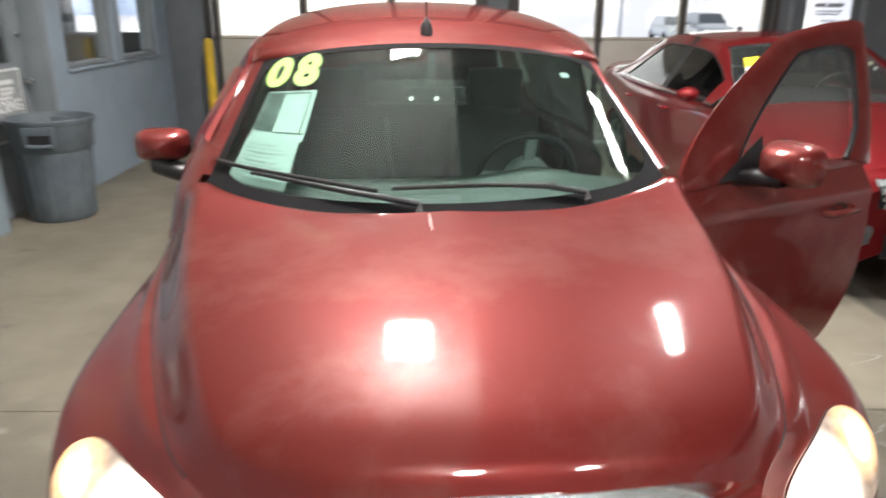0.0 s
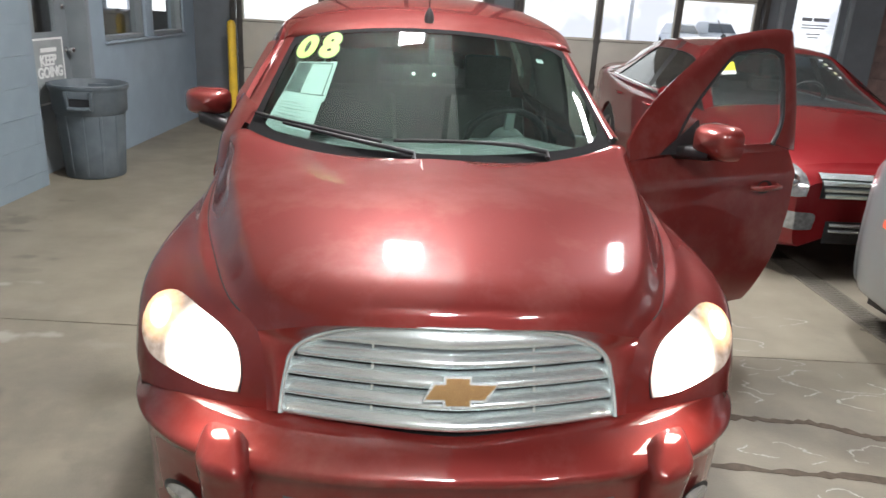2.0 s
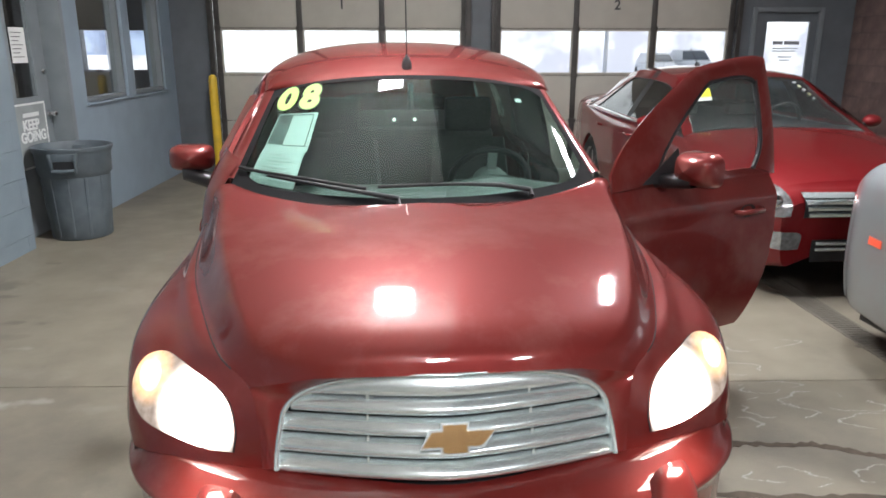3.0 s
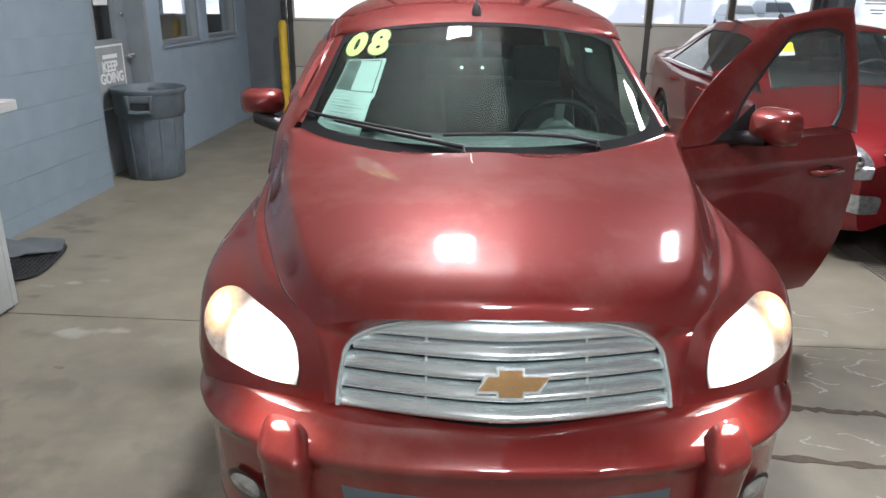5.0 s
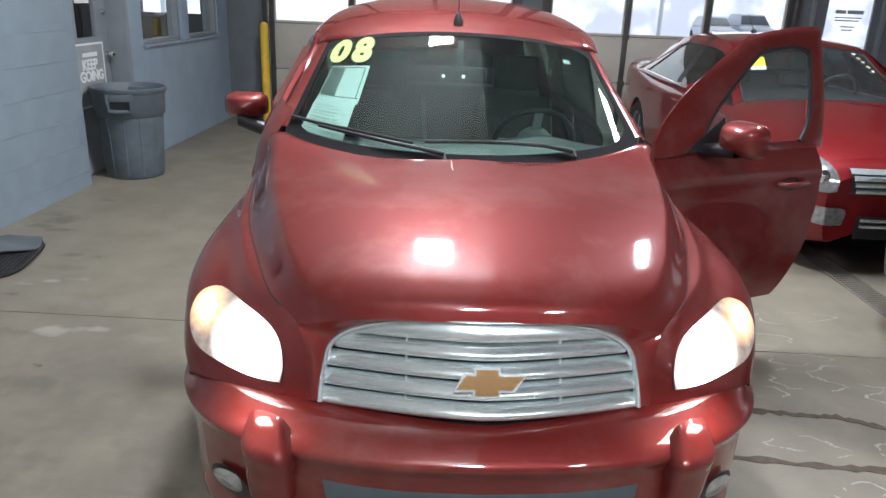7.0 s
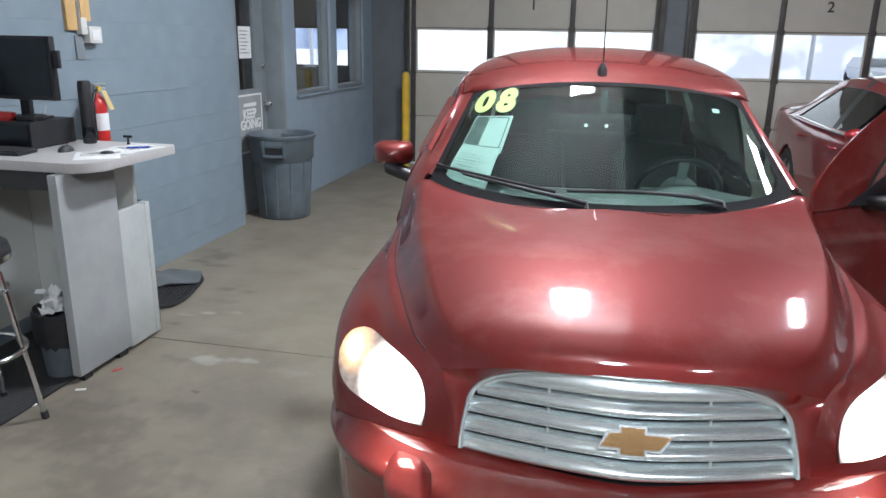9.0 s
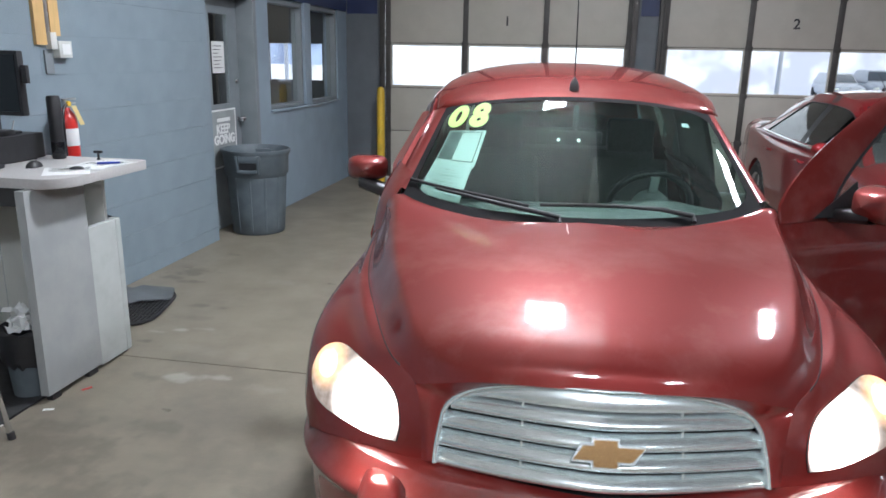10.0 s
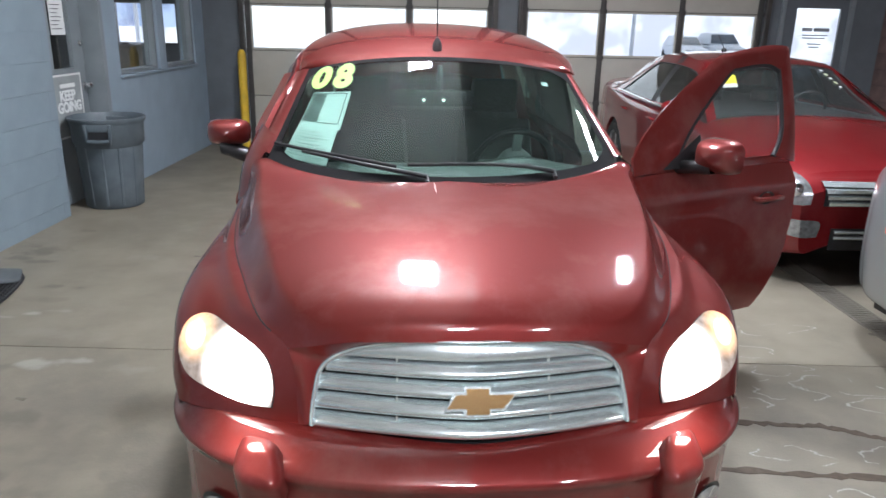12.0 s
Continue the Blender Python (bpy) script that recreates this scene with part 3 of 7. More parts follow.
# outside: snowy lot, pale hazy woods on glowing sheets far off, daylight
def outside():
    snow = material("snow", (0.75, 0.78, 0.82), 0.8, vary=0.08, scale=0.6)
    g = Shape().box(-120, 120, 9.2, 160, -0.25, -0.16).box(-120, -6.5, -60, 9.2, -0.25, -0.16)
    structure("ground", g, snow, "snow-covered lot outside", "ground")
    m = bpy.data.materials.new("hazy_distance_glow")
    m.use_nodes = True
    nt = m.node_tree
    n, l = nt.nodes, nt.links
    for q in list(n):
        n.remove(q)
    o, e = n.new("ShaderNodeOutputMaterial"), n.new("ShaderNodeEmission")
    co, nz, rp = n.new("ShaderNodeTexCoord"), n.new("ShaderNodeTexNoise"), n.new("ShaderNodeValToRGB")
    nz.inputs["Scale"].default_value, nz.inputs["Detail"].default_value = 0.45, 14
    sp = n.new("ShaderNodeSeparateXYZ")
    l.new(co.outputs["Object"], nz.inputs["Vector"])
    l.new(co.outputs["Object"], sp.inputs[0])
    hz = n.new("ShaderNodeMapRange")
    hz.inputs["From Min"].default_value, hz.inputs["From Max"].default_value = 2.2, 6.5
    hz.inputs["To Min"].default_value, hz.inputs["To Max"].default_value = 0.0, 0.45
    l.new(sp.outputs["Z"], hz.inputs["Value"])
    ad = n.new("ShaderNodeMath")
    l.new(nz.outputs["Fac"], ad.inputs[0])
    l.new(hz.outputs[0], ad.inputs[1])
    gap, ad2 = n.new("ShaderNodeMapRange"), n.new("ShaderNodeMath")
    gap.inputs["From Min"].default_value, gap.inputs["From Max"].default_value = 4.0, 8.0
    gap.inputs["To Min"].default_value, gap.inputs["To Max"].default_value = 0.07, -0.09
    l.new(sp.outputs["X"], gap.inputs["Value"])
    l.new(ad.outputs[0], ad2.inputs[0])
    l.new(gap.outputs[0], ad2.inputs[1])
    # haze and daylight glare are put into these emission colours
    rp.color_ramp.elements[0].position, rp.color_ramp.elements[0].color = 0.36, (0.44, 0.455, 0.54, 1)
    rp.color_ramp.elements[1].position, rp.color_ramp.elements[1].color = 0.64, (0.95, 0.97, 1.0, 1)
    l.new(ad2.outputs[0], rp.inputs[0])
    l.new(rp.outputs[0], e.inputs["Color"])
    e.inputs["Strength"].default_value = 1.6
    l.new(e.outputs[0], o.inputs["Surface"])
    structure("backdrop", Shape().box(-60, 60, 44.0, 44.3, -0.2, 16), m, "glowing sheet of hazy winter trees and sky far outside", "backdrop")
    # pole colour is lightened to carry the outdoor glare
    pole_paint = material("washed_out_pole", (0.78, 0.78, 0.80), 0.6, vary=0.1)
    pole = thing("light_pole", "tall pale light pole standing in the snowy lot", "light pole", pose(-13.2, 30.0, -0.16), group="lot lights")
    part("shaft", Shape().lathe([(0.13, 0), (0.13, 0.4), (0.09, 0.45), (0.06, 7.5)], 12), pole_paint, pole)
    part("head", Shape().box(-0.15, 1.0, -0.15, 0.15, 7.4, 7.55), pole_paint, pole, bevel=0.03)
    copy_thing(pole, pose(7.5, 30.0, -0.16, 0, 0, 180))
    for x, w, h, label in ((13.5, 1.66, 1.38, "washed-out white parked car in the lot"), (15.5, 1.86, 1.56, "washed-out silver parked wagon in the lot")):
        car = thing("parked_car", label, "car", pose(x, 40.2, -0.16), group="cars in the lot")
        # body colours are raised so the cars look bleached by daylight
        coat = material("washed_out_car_paint", (0.78, 0.79, 0.80) if w < 1.7 else (0.55, 0.57, 0.60), 0.5, vary=0.12, scale=5)
        a, mid = w / 2, h * 0.62
        part("body", Shape().grid([[(a * k * math.copysign(abs(math.cos(q)) ** 0.35, math.cos(q)), y, 0.22 + (z - 0.22) * (0.5 + 0.5 * math.copysign(abs(math.sin(q)) ** 0.5, math.sin(q)))) for q in [2 * math.pi * i / 32 for i in range(33)]] for y, k, z in ((0.0, 0.02, mid * 0.8), (0.0, 0.86, mid * 0.8), (0.12, 0.97, mid * 0.88), (1.1, 1.0, mid), (3.4, 1.0, mid), (4.1, 0.95, mid * 0.95), (4.2, 0.02, mid * 0.9))]), coat, car, smooth=50)
        part("cabin", Shape().add([(-a * 0.94, 1.1, mid - 0.03), (a * 0.94, 1.1, mid - 0.03), (a * 0.94, 3.9, mid - 0.03), (-a * 0.94, 3.9, mid - 0.03), (-a * 0.7, 1.8, h), (a * 0.7, 1.8, h), (a * 0.7, 3.5, h), (-a * 0.7, 3.5, h)],
                                  [(3, 2, 1, 0), (4, 5, 6, 7), (0, 1, 5, 4), (1, 2, 6, 5), (2, 3, 7, 6), (3, 0, 4, 7)]), coat, car, bevel=0.05)
        part("windshield", Shape().add([(-a * 0.84, 1.17, mid + 0.06), (a * 0.84, 1.17, mid + 0.06), (a * 0.68, 1.70, h - 0.07), (-a * 0.68, 1.70, h - 0.07), (-a * 0.84, 1.21, mid + 0.06), (a * 0.84, 1.21, mid + 0.06), (a * 0.68, 1.74, h - 0.07), (-a * 0.68, 1.74, h - 0.07)],
                                       [(0, 1, 2, 3), (7, 6, 5, 4), (0, 4, 5, 1), (1, 5, 6, 2), (2, 6, 7, 3), (3, 7, 4, 0)]), material("far_car_glass", (0.10, 0.115, 0.13), 0.15, vary=0.1), car, "dark windshield")
        for k in (-1, 1):
            part("headlight", Shape().box(k * a * 0.76 - 0.14, k * a * 0.76 + 0.14, -0.01, 0.15, mid * 0.58, mid * 0.74), SATIN, car, bevel=0.03)
            for y in (0.85, 3.4):
                part("wheel", Shape().lathe([(0.05, -0.1), (0.27, -0.1), (0.31, -0.07), (0.31, 0.07), (0.27, 0.1), (0.05, 0.1)], 20, pose(k * (a - 0.1), y, 0.31, 0, 90, 0)), RUBBER, car)
    # a second emissive copy, darker and bluer, glows behind the office window
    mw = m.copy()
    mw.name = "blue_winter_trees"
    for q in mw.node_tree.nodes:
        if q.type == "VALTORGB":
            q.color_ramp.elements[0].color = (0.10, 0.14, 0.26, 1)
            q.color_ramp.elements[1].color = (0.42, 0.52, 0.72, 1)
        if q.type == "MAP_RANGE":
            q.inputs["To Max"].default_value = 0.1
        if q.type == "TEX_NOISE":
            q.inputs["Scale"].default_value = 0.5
    structure("backdrop_trees", Shape().box(-27, -13.6, 43.0, 43.3, 1.05, 9), mw, "glowing sheet of dark winter trees far beyond the lot", "backdrop")
    structure("backdrop_west", Shape().box(-60.3, -60.0, -40, 60, -0.2, 16), mw, "glowing sheet of winter trees far to the west", "backdrop")


outside()


STAIN_DARK = material("oil_stain", (0.135, 0.117, 0.09), 0.55, vary=0.25, scale=20)


def blot(cx, cy, r, seed, squash=0.55):
    rnd = random.Random(seed)
    ph = [rnd.uniform(0, 6.28) for _ in range(4)]
    rows = []
    for f in (0.02, 0.5, 1.0):
        rows.append([(cx + f * r * (1 + 0.3 * math.sin(2 * a + ph[0]) + 0.22 * math.sin(3 * a + ph[1]) + 0.14 * math.sin(6 * a + ph[2])) * math.cos(a),
                      cy + squash * f * r * (1 + 0.3 * math.sin(2 * a + ph[0]) + 0.22 * math.sin(3 * a + ph[1]) + 0.14 * math.sin(6 * a + ph[2])) * math.sin(a), 0.0015) for a in [2 * math.pi * i / 40 for i in range(41)]])
    return Shape().grid(rows, thick=0.001)


for i, (x, y, r) in enumerate(((-2.0, 1.3, 0.022), (-1.9, 3.4, 0.025), (2.4, 2.25, 0.05))):
    part("oil_stain", blot(x, y, r, 40 + i), STAIN_DARK, FLOOR, "small dark oil stain")


# block faces on the near stretch of the side walls
def block_courses(parent, x, sgn, y0, y1, z1, mat, bl, bh, name, joint=0.0035, first=0.0):
    face = {}
    r = 0
    z = first
    while z < z1 - 0.01:
        h = bh if z + bh <= z1 else z1 - z
        y = y0 - (bl / 2 if r % 2 else 0)
        while y < y1 - 0.01:
            a, b = max(y, y0), min(y + bl, y1)
            key = (round(b - a, 3), round(h, 3))
            if key not in face:
                w, hh = b - a, h
                sh = Shape().box(-0.012, 0.0, 0.0005, w - 0.0005, joint, hh - joint)
                face[key] = mesh_of(name, sh, mat, bevel=joint * 0.5 if joint > 0.002 else 0.0)
            ob = new(name, face[key])
            ob.parent = parent
            ob.matrix_local = Matrix.Translation((x, a, z)) @ (Matrix.Rotation(math.pi, 4, "Z") @ Matrix.Translation((0, -(b - a), 0)) if sgn < 0 else Matrix())
            y += bl
        z += bh
        r += 1


block_courses(WALL_WEST, WX, 1, 0.44, 4.44, 2.45, WALL_GREY, 3.9, 0.2333, "block", 0.0012, -0.105)
block_courses(WALL_EAST, EX, -1, 4.3, 8.3, 2.4, BROWN_BLOCK, 0.40, 0.20, "block")
w2 = Shape().box(WX - 0.012, WX - 0.001, SY, 0.44, 0, 2.95).box(WX - 0.012, WX - 0.001, 0.44, 4.44, 2.45, 2.95)
# added out of view: pale surface that lifts the left fender's reflections
structure("wall_upper_side", Shape().box(WX - 0.012, WX - 0.001, SY, 4.44, 2.95, TOP), CREAM, "unseen cream upper side wall, brightens the fender reflection")
part("plain_face", w2, WALL_GREY, WALL_WEST)
e2 = Shape().box(EX + 0.001, EX + 0.012, SY, 4.3, 0, TOP).box(EX + 0.001, EX + 0.012, 4.3, 8.3, 2.4, TOP)
part("plain_face", e2, BROWN_BLOCK, WALL_EAST)

# ---- the red wagon ----
def paint(name, color, flake=0.06, dust_veil=(0.36, 0.20, 0.17), dust_veil_amount=0.28):
    # the dusty tone also paints a veil of glare over the body colour
    m = material(name, color, 0.49, metal=0.46, vary=flake, scale=900.0, coat=1.0, spec=0.2, dark=dust_veil, dark_scale=2.5, dark_amount=dust_veil_amount)
    m.node_tree.nodes["Principled BSDF"].inputs["Coat Roughness"].default_value = 0.065
    m.node_tree.nodes["Principled BSDF"].inputs["Coat IOR"].default_value = 1.62
    return m


RED = paint("red_metallic_paint", (0.178, 0.0185, 0.016))
COWL_BLACK = material("cowl_black", (0.008, 0.008, 0.009), 0.8, spec=0.15)
SEAM = material("shut_line", (0.02, 0.006, 0.006), 0.8)


def lit_lens():
    """Lamp glass: white hot round the bulb, amber round the signal, dim reflector beyond."""
    m = material("lit_headlamp", (0.46, 0.42, 0.39), 0.16, metal=0.5, vary=0.6, scale=38)
    nt = m.node_tree
    n, l = nt.nodes, nt.links
    co, ab = n.new("ShaderNodeTexCoord"), n.new("ShaderNodeVectorMath")
    ab.operation = "ABSOLUTE"
    l.new(co.outputs["Object"], ab.inputs[0])

    def glow(c, r0, r1, k, color, power):
        d, mr, pw, sc = n.new("ShaderNodeVectorMath"), n.new("ShaderNodeMapRange"), n.new("ShaderNodeMath"), n.new("ShaderNodeVectorMath")
        sq = n.new("ShaderNodeVectorMath")
        sq.operation = "MULTIPLY"
        sq.inputs[1].default_value = (1, 0.4, 1)
        l.new(ab.outputs[0], sq.inputs[0])
        d.operation = "DISTANCE"
        d.inputs[1].default_value = (c[0], c[1] * 0.4, c[2])
        l.new(sq.outputs[0], d.inputs[0])
        mr.inputs["From Min"].default_value, mr.inputs["From Max"].default_value = r0, r1
        mr.inputs["To Min"].default_value, mr.inputs["To Max"].default_value = 1.0, 0.0
        l.new(d.outputs["Value"], mr.inputs["Value"])
        pw.operation = "POWER"
        pw.inputs[1].default_value = power
        l.new(mr.outputs[0], pw.inputs[0])
        sc.operation = "SCALE"
        sc.inputs[0].default_value = [q * k for q in color]
        l.new(pw.outputs[0], sc.inputs["Scale"])
        return sc.outputs[0]

    a = glow((0.628, 0.25, 0.738), 0.05, 0.132, 30.0, (1.0, 0.92, 0.83), 2.8)
    b = glow((0.772, 0.36, 0.806), 0.015, 0.078, 2.4, (1.0, 0.50, 0.17), 1.5)
    c = glow((0.70, 0.29, 0.76), 0.08, 0.20, 0.24, (1.0, 0.70, 0.52), 1.0)
    d = glow((0.768, 0.36, 0.800), 0.004, 0.036, 6.0, (1.0, 0.84, 0.52), 1.0)
    s1, s2, s3 = (n.new("ShaderNodeVectorMath") for _ in range(3))
    l.new(b, s3.inputs[0])
    l.new(d, s3.inputs[1])
    l.new(a, s1.inputs[0])
    l.new(s3.outputs[0], s1.inputs[1])
    l.new(s1.outputs[0], s2.inputs[0])
    l.new(c, s2.inputs[1])
    bs = n["Principled BSDF"]
    l.new(s2.outputs[0], bs.inputs["Emission Color"])
    bs.inputs["Emission Strength"].default_value = 1.0
    return m


LENS = lit_lens()
CLEAR_PLASTIC = material("clear_lamp", (0.45, 0.46, 0.47), 0.14, metal=0.7, vary=0.3, scale=35)
GOLD = material("gold_emblem", (0.52, 0.33, 0.15), 0.25, metal=0.95, vary=0.05, scale=40)
TINT = glass("tinted_glass", (0.44, 0.60, 0.545))
TINT.node_tree.nodes["Principled BSDF"].inputs["IOR"].default_value = 1.29


def dust_film(m, color, amount):
    """A thin uneven dusty road film on the glass, with haze painted into it."""
    nt = m.node_tree
    n, l = nt.nodes, nt.links
    co, nz, mr = n.new("ShaderNodeTexCoord"), n.new("ShaderNodeTexNoise"), n.new("ShaderNodeMapRange")
    nz.inputs["Scale"].default_value, nz.inputs["Detail"].default_value = 16.0, 10.0
    nz.inputs["Roughness"].default_value, nz.inputs["Distortion"].default_value = 0.75, 0.3
    l.new(co.outputs["Object"], nz.inputs["Vector"])
    mr.inputs["From Min"].default_value, mr.inputs["From Max"].default_value = 0.3, 0.75
    mr.inputs["To Min"].default_value, mr.inputs["To Max"].default_value = amount * 0.5, amount * 1.7
    l.new(nz.outputs["Fac"], mr.inputs["Value"])
    df, mx = n.new("ShaderNodeBsdfDiffuse"), n.new("ShaderNodeMixShader")
    df.inputs["Color"].default_value = (*color, 1)
    l.new(mr.outputs[0], mx.inputs[0])
    l.new(n["Principled BSDF"].outputs[0], mx.inputs[1])
    l.new(df.outputs[0], mx.inputs[2])
    l.new(mx.outputs[0], n["Material Output"].inputs["Surface"])


SEDAN_SCREEN = glass("sedan_windshield", (0.74, 0.80, 0.78))
# on the sedan this film puts grey haze over the dark cabin
dust_film(SEDAN_SCREEN, (0.42, 0.46, 0.46), 0.024)
dust_film(TINT, (0.46, 0.54, 0.51), 0.008)
SIDE_TINT = glass("side_glass", (0.16, 0.19, 0.18))
DOOR_GLASS = glass("dusty_door_glass", (0.72, 0.77, 0.75))
dust_film(DOOR_GLASS, (0.42, 0.44, 0.43), 0.022)
DASH = material("dash_plastic", (0.075, 0.088, 0.083), 0.6, vary=0.15, scale=60, bump=0.2, bump_scale=400)
TRIM_INSIDE = material("cabin_trim", (0.05, 0.052, 0.052), 0.85, vary=0.2)
GREEN_VINYL = material("yellow_green_vinyl", (0.46, 0.80, 0.20), 0.5, vary=0.05)
DARK_GREEN = material("dark_outline_vinyl", (0.03, 0.06, 0.02), 0.5)
SHEET = material("window_sheet", (0.54, 0.62, 0.595), 0.7, vary=0.04)
PRINT = material("grey_print", (0.30, 0.34, 0.33), 0.7)
RED_LAMP = material("red_lamp", (0.45, 0.02, 0.02), 0.2, coat=0.5, vary=0.2, scale=80)
ALLOY = material("alloy_rim", (0.42, 0.43, 0.44), 0.35, metal=0.85, vary=0.08)


def blend(guides, a, n):
    """A smooth line of n points across the guide curves at a."""
    p = np.array([g(a) for g in guides])
    f = curve([(i, *q) for i, q in enumerate(p)])
    return [f((len(guides) - 1) * k / (n - 1)) for k in range(n)]


def wheel(parent, x, y, r=0.325, w=0.20, spokes=6, hub=ALLOY):
    s = 1 if x > 0 else -1
    m = Matrix.Translation((x, y, r)) @ Matrix.Rotation(s * math.pi / 2, 4, "Y")
    h = w / 2
    ri = r * 0.66
    w_ob = part("wheel", Shape().lathe([(ri * 0.96, -h * 0.8), (r - 0.035, -h * 0.95), (r - 0.012, -h * 0.8), (r, -h * 0.5), (r, h * 0.5), (r - 0.012, h * 0.8), (r - 0.035, h * 0.95), (ri * 0.98, h * 0.85), (ri * 0.97, h * 0.3)], 40, m, cap=False), RUBBER, parent, "black rubber tyre")
    rim = Shape().lathe([(ri * 0.99, h * 0.85), (ri * 0.93, h * 0.75), (ri * 0.9, h * 0.3), (ri * 0.9, -h * 0.6)], 36, m, cap=False)
    rim.lathe([(0.055, h * 0.2), (0.06, h * 0.55), (0.045, h * 0.68), (0.01, h * 0.7)], 20, m, cap=False)
    for i in range(spokes):
        t = m @ Matrix.Rotation(2 * math.pi * i / spokes, 4, "Z")
        rim.box(0.03, ri * 0.95, -0.024, 0.024, h * 0.35, h * 0.58, t)
    part("rim", rim, hub, w_ob, "silver alloy rim")
    part("brake_disc", Shape().lathe([(0.14, -h * 0.1), (0.14, 0.0)], 24, m), STEEL, w_ob)
    return w_ob


def side_x(z, y):
    """Half width of the body side at a height."""
    x = curve([(0.20, 0.80), (0.30, 0.845), (0.45, 0.868), (0.64, 0.877), (0.80, 0.872), (0.89, 0.866), (0.93, 0.869), (0.95, 0.864), (1.0, 0.838), (1.04, 0.815)])(z)
    x += 0.02 * math.exp(-((y - 3.56) / 0.42) ** 2) * math.exp(-((z - 0.72) / 0.2) ** 2)
    k = max(0.0, (y - 3.85) / 0.6)
    return x - 0.13 * k ** 2.2


def arch(y, c, r=0.335, zc=0.325, low=0.25):
    d = abs(y - c)
    return zc + math.sqrt(r * r - d * d) if d < r else low


from mathutils.bvhtree import BVHTree

DRIP = material("dried_drip", (0.50, 0.40, 0.37), 0.6, vary=0.3, scale=60)


def wagon():
    car = thing("wagon", "dark red metallic retro wagon with lit headlamps, driver door open", "car", pose(-0.012, 0, 0, 0, 0, 4.2))
    T = (0.0, 0.15, 0.3, 0.45, 0.6, 0.8, 1.0)

    def guide(*pts):
        return curve([(t, *p) for t, p in zip(T, pts)])

    valley = guide((0.463, 0.137, 0.632), (0.470, 0.160, 0.735), (0.492, 0.195, 0.826), (0.582, 0.302, 0.870), (0.668, 0.53, 0.906), (0.768, 0.90, 0.930), (0.830, 1.40, 0.985))
    inner = guide((0.53, 0.155, 0.634), (0.553, 0.188, 0.738), (0.590, 0.262, 0.823), (0.652, 0.378, 0.874), (0.716, 0.572, 0.909), (0.794, 0.92, 0.928), (0.846, 1.40, 0.96))
    crown = guide((0.61, 0.185, 0.634), (0.64, 0.228, 0.737), (0.678, 0.318, 0.818), (0.72, 0.448, 0.868), (0.766, 0.62, 0.898), (0.818, 0.95, 0.912), (0.856, 1.40, 0.935))
    shoulder = guide((0.745, 0.240, 0.63), (0.785, 0.292, 0.722), (0.82, 0.375, 0.795), (0.846, 0.49, 0.842), (0.862, 0.65, 0.868), (0.872, 0.97, 0.878), (0.868, 1.40, 0.88))
    flank = guide((0.815, 0.295, 0.62), (0.848, 0.36, 0.68), (0.868, 0.44, 0.73), (0.881, 0.54, 0.768), (0.888, 0.68, 0.793), (0.888, 0.98, 0.80), (0.877, 1.40, 0.80))
    low = guide((0.832, 0.33, 0.60), (0.858, 0.40, 0.62), (0.874, 0.48, 0.65), (0.886, 0.57, 0.68), (0.892, 0.70, 0.71), (0.891, 0.98, 0.72), (0.878, 1.40, 0.68))
    fender_rows = []
    for i in range(57):
        a = i / 56
        row = blend((low, flank, shoulder, crown, inner, valley), a, 26)
        fender_rows.append([tuple(p) for p in row])
    for s in (1, -1):
        sh = Shape().grid([[(s * x, y, z) for x, y, z in r] for r in fender_rows], thick=0.0)
        edge = [r[0] for r in fender_rows]
        lower = []
        for k in range(6):
            f = k / 5
            lower.append([(s * (x - 0.02 * f * f), y, z + (arch(y, 0.93, low=0.24 if y > 0.9 else 0.5) - z) * f) for x, y, z in edge])
        sh.grid(lower)
        lip = [lower[-1], [(x - s * 0.05, y, z + 0.004) for x, y, z in lower[-1]]]
        sh.grid(lip)
        part("fender", sh, RED, car, smooth=70)
        part("wheel_well", Shape().lathe([(0.42, 0.0), (0.42, 0.24)], 28, Matrix.Translation((s * 0.60, 0.93, 0.36)) @ Matrix.Rotation(s * math.pi / 2, 4, "Y")), BLACK, car)

    # hood
    zc = curve([(0, 0.116, 0.876), (0.05, 0.137, 0.914), (0.12, 0.187, 0.947), (0.25, 0.31, 0.990), (0.45, 0.55, 1.044), (0.72, 0.85, 1.073), (1, 1.115, 1.087)])
    rows = []
    for i in range(49):
        v = (i / 48) ** 1.25
        ex, ey, ez = valley(0.3 + 0.7 * v)
        cy, cz = zc(v)
        edge0, bow = 0.85 + 0.06 * v - 0.25 * math.exp(-v / 0.07), 0.68 - 0.58 * v
        row = []
        for j in range(-40, 41):
            u = math.sin(math.pi / 2 * j / 40) * 0.6 + j / 40 * 0.4
            w = abs(u)
            k = min(1.0, max(0.0, (w - edge0) / (1 - edge0)))
            fall = k * k * (3 - 2 * k)
            hx, hy, hz = (ex * u, cy + (ey - cy) * w ** 2.2, cz - (cz - ez) * (bow * w ** 2.6 + (1 - bow) * fall))
            ub = min(1.0, abs(hx) / 0.715)
            q = min(1.0, max(0.0, (w - 0.9) / 0.1))
            near = v ** 5 * min(1.0, w / 0.5) * (1 - q * q * (3 - 2 * q))
            ty, tz = 1.135 + 0.07 * ub ** 2 + 0.14 * ub ** 4, 1.063 + 0.052 * ub ** 2 + 0.012 * ub ** 8
            row.append((hx, hy + (ty - hy) * near, hz + (tz - hz) * near))
        rows.append(row)
    lip = [(x * 0.985, y + 0.03, z - 0.022) for x, y, z in rows[0]]
    hood_shape = Shape().grid([lip] + rows)
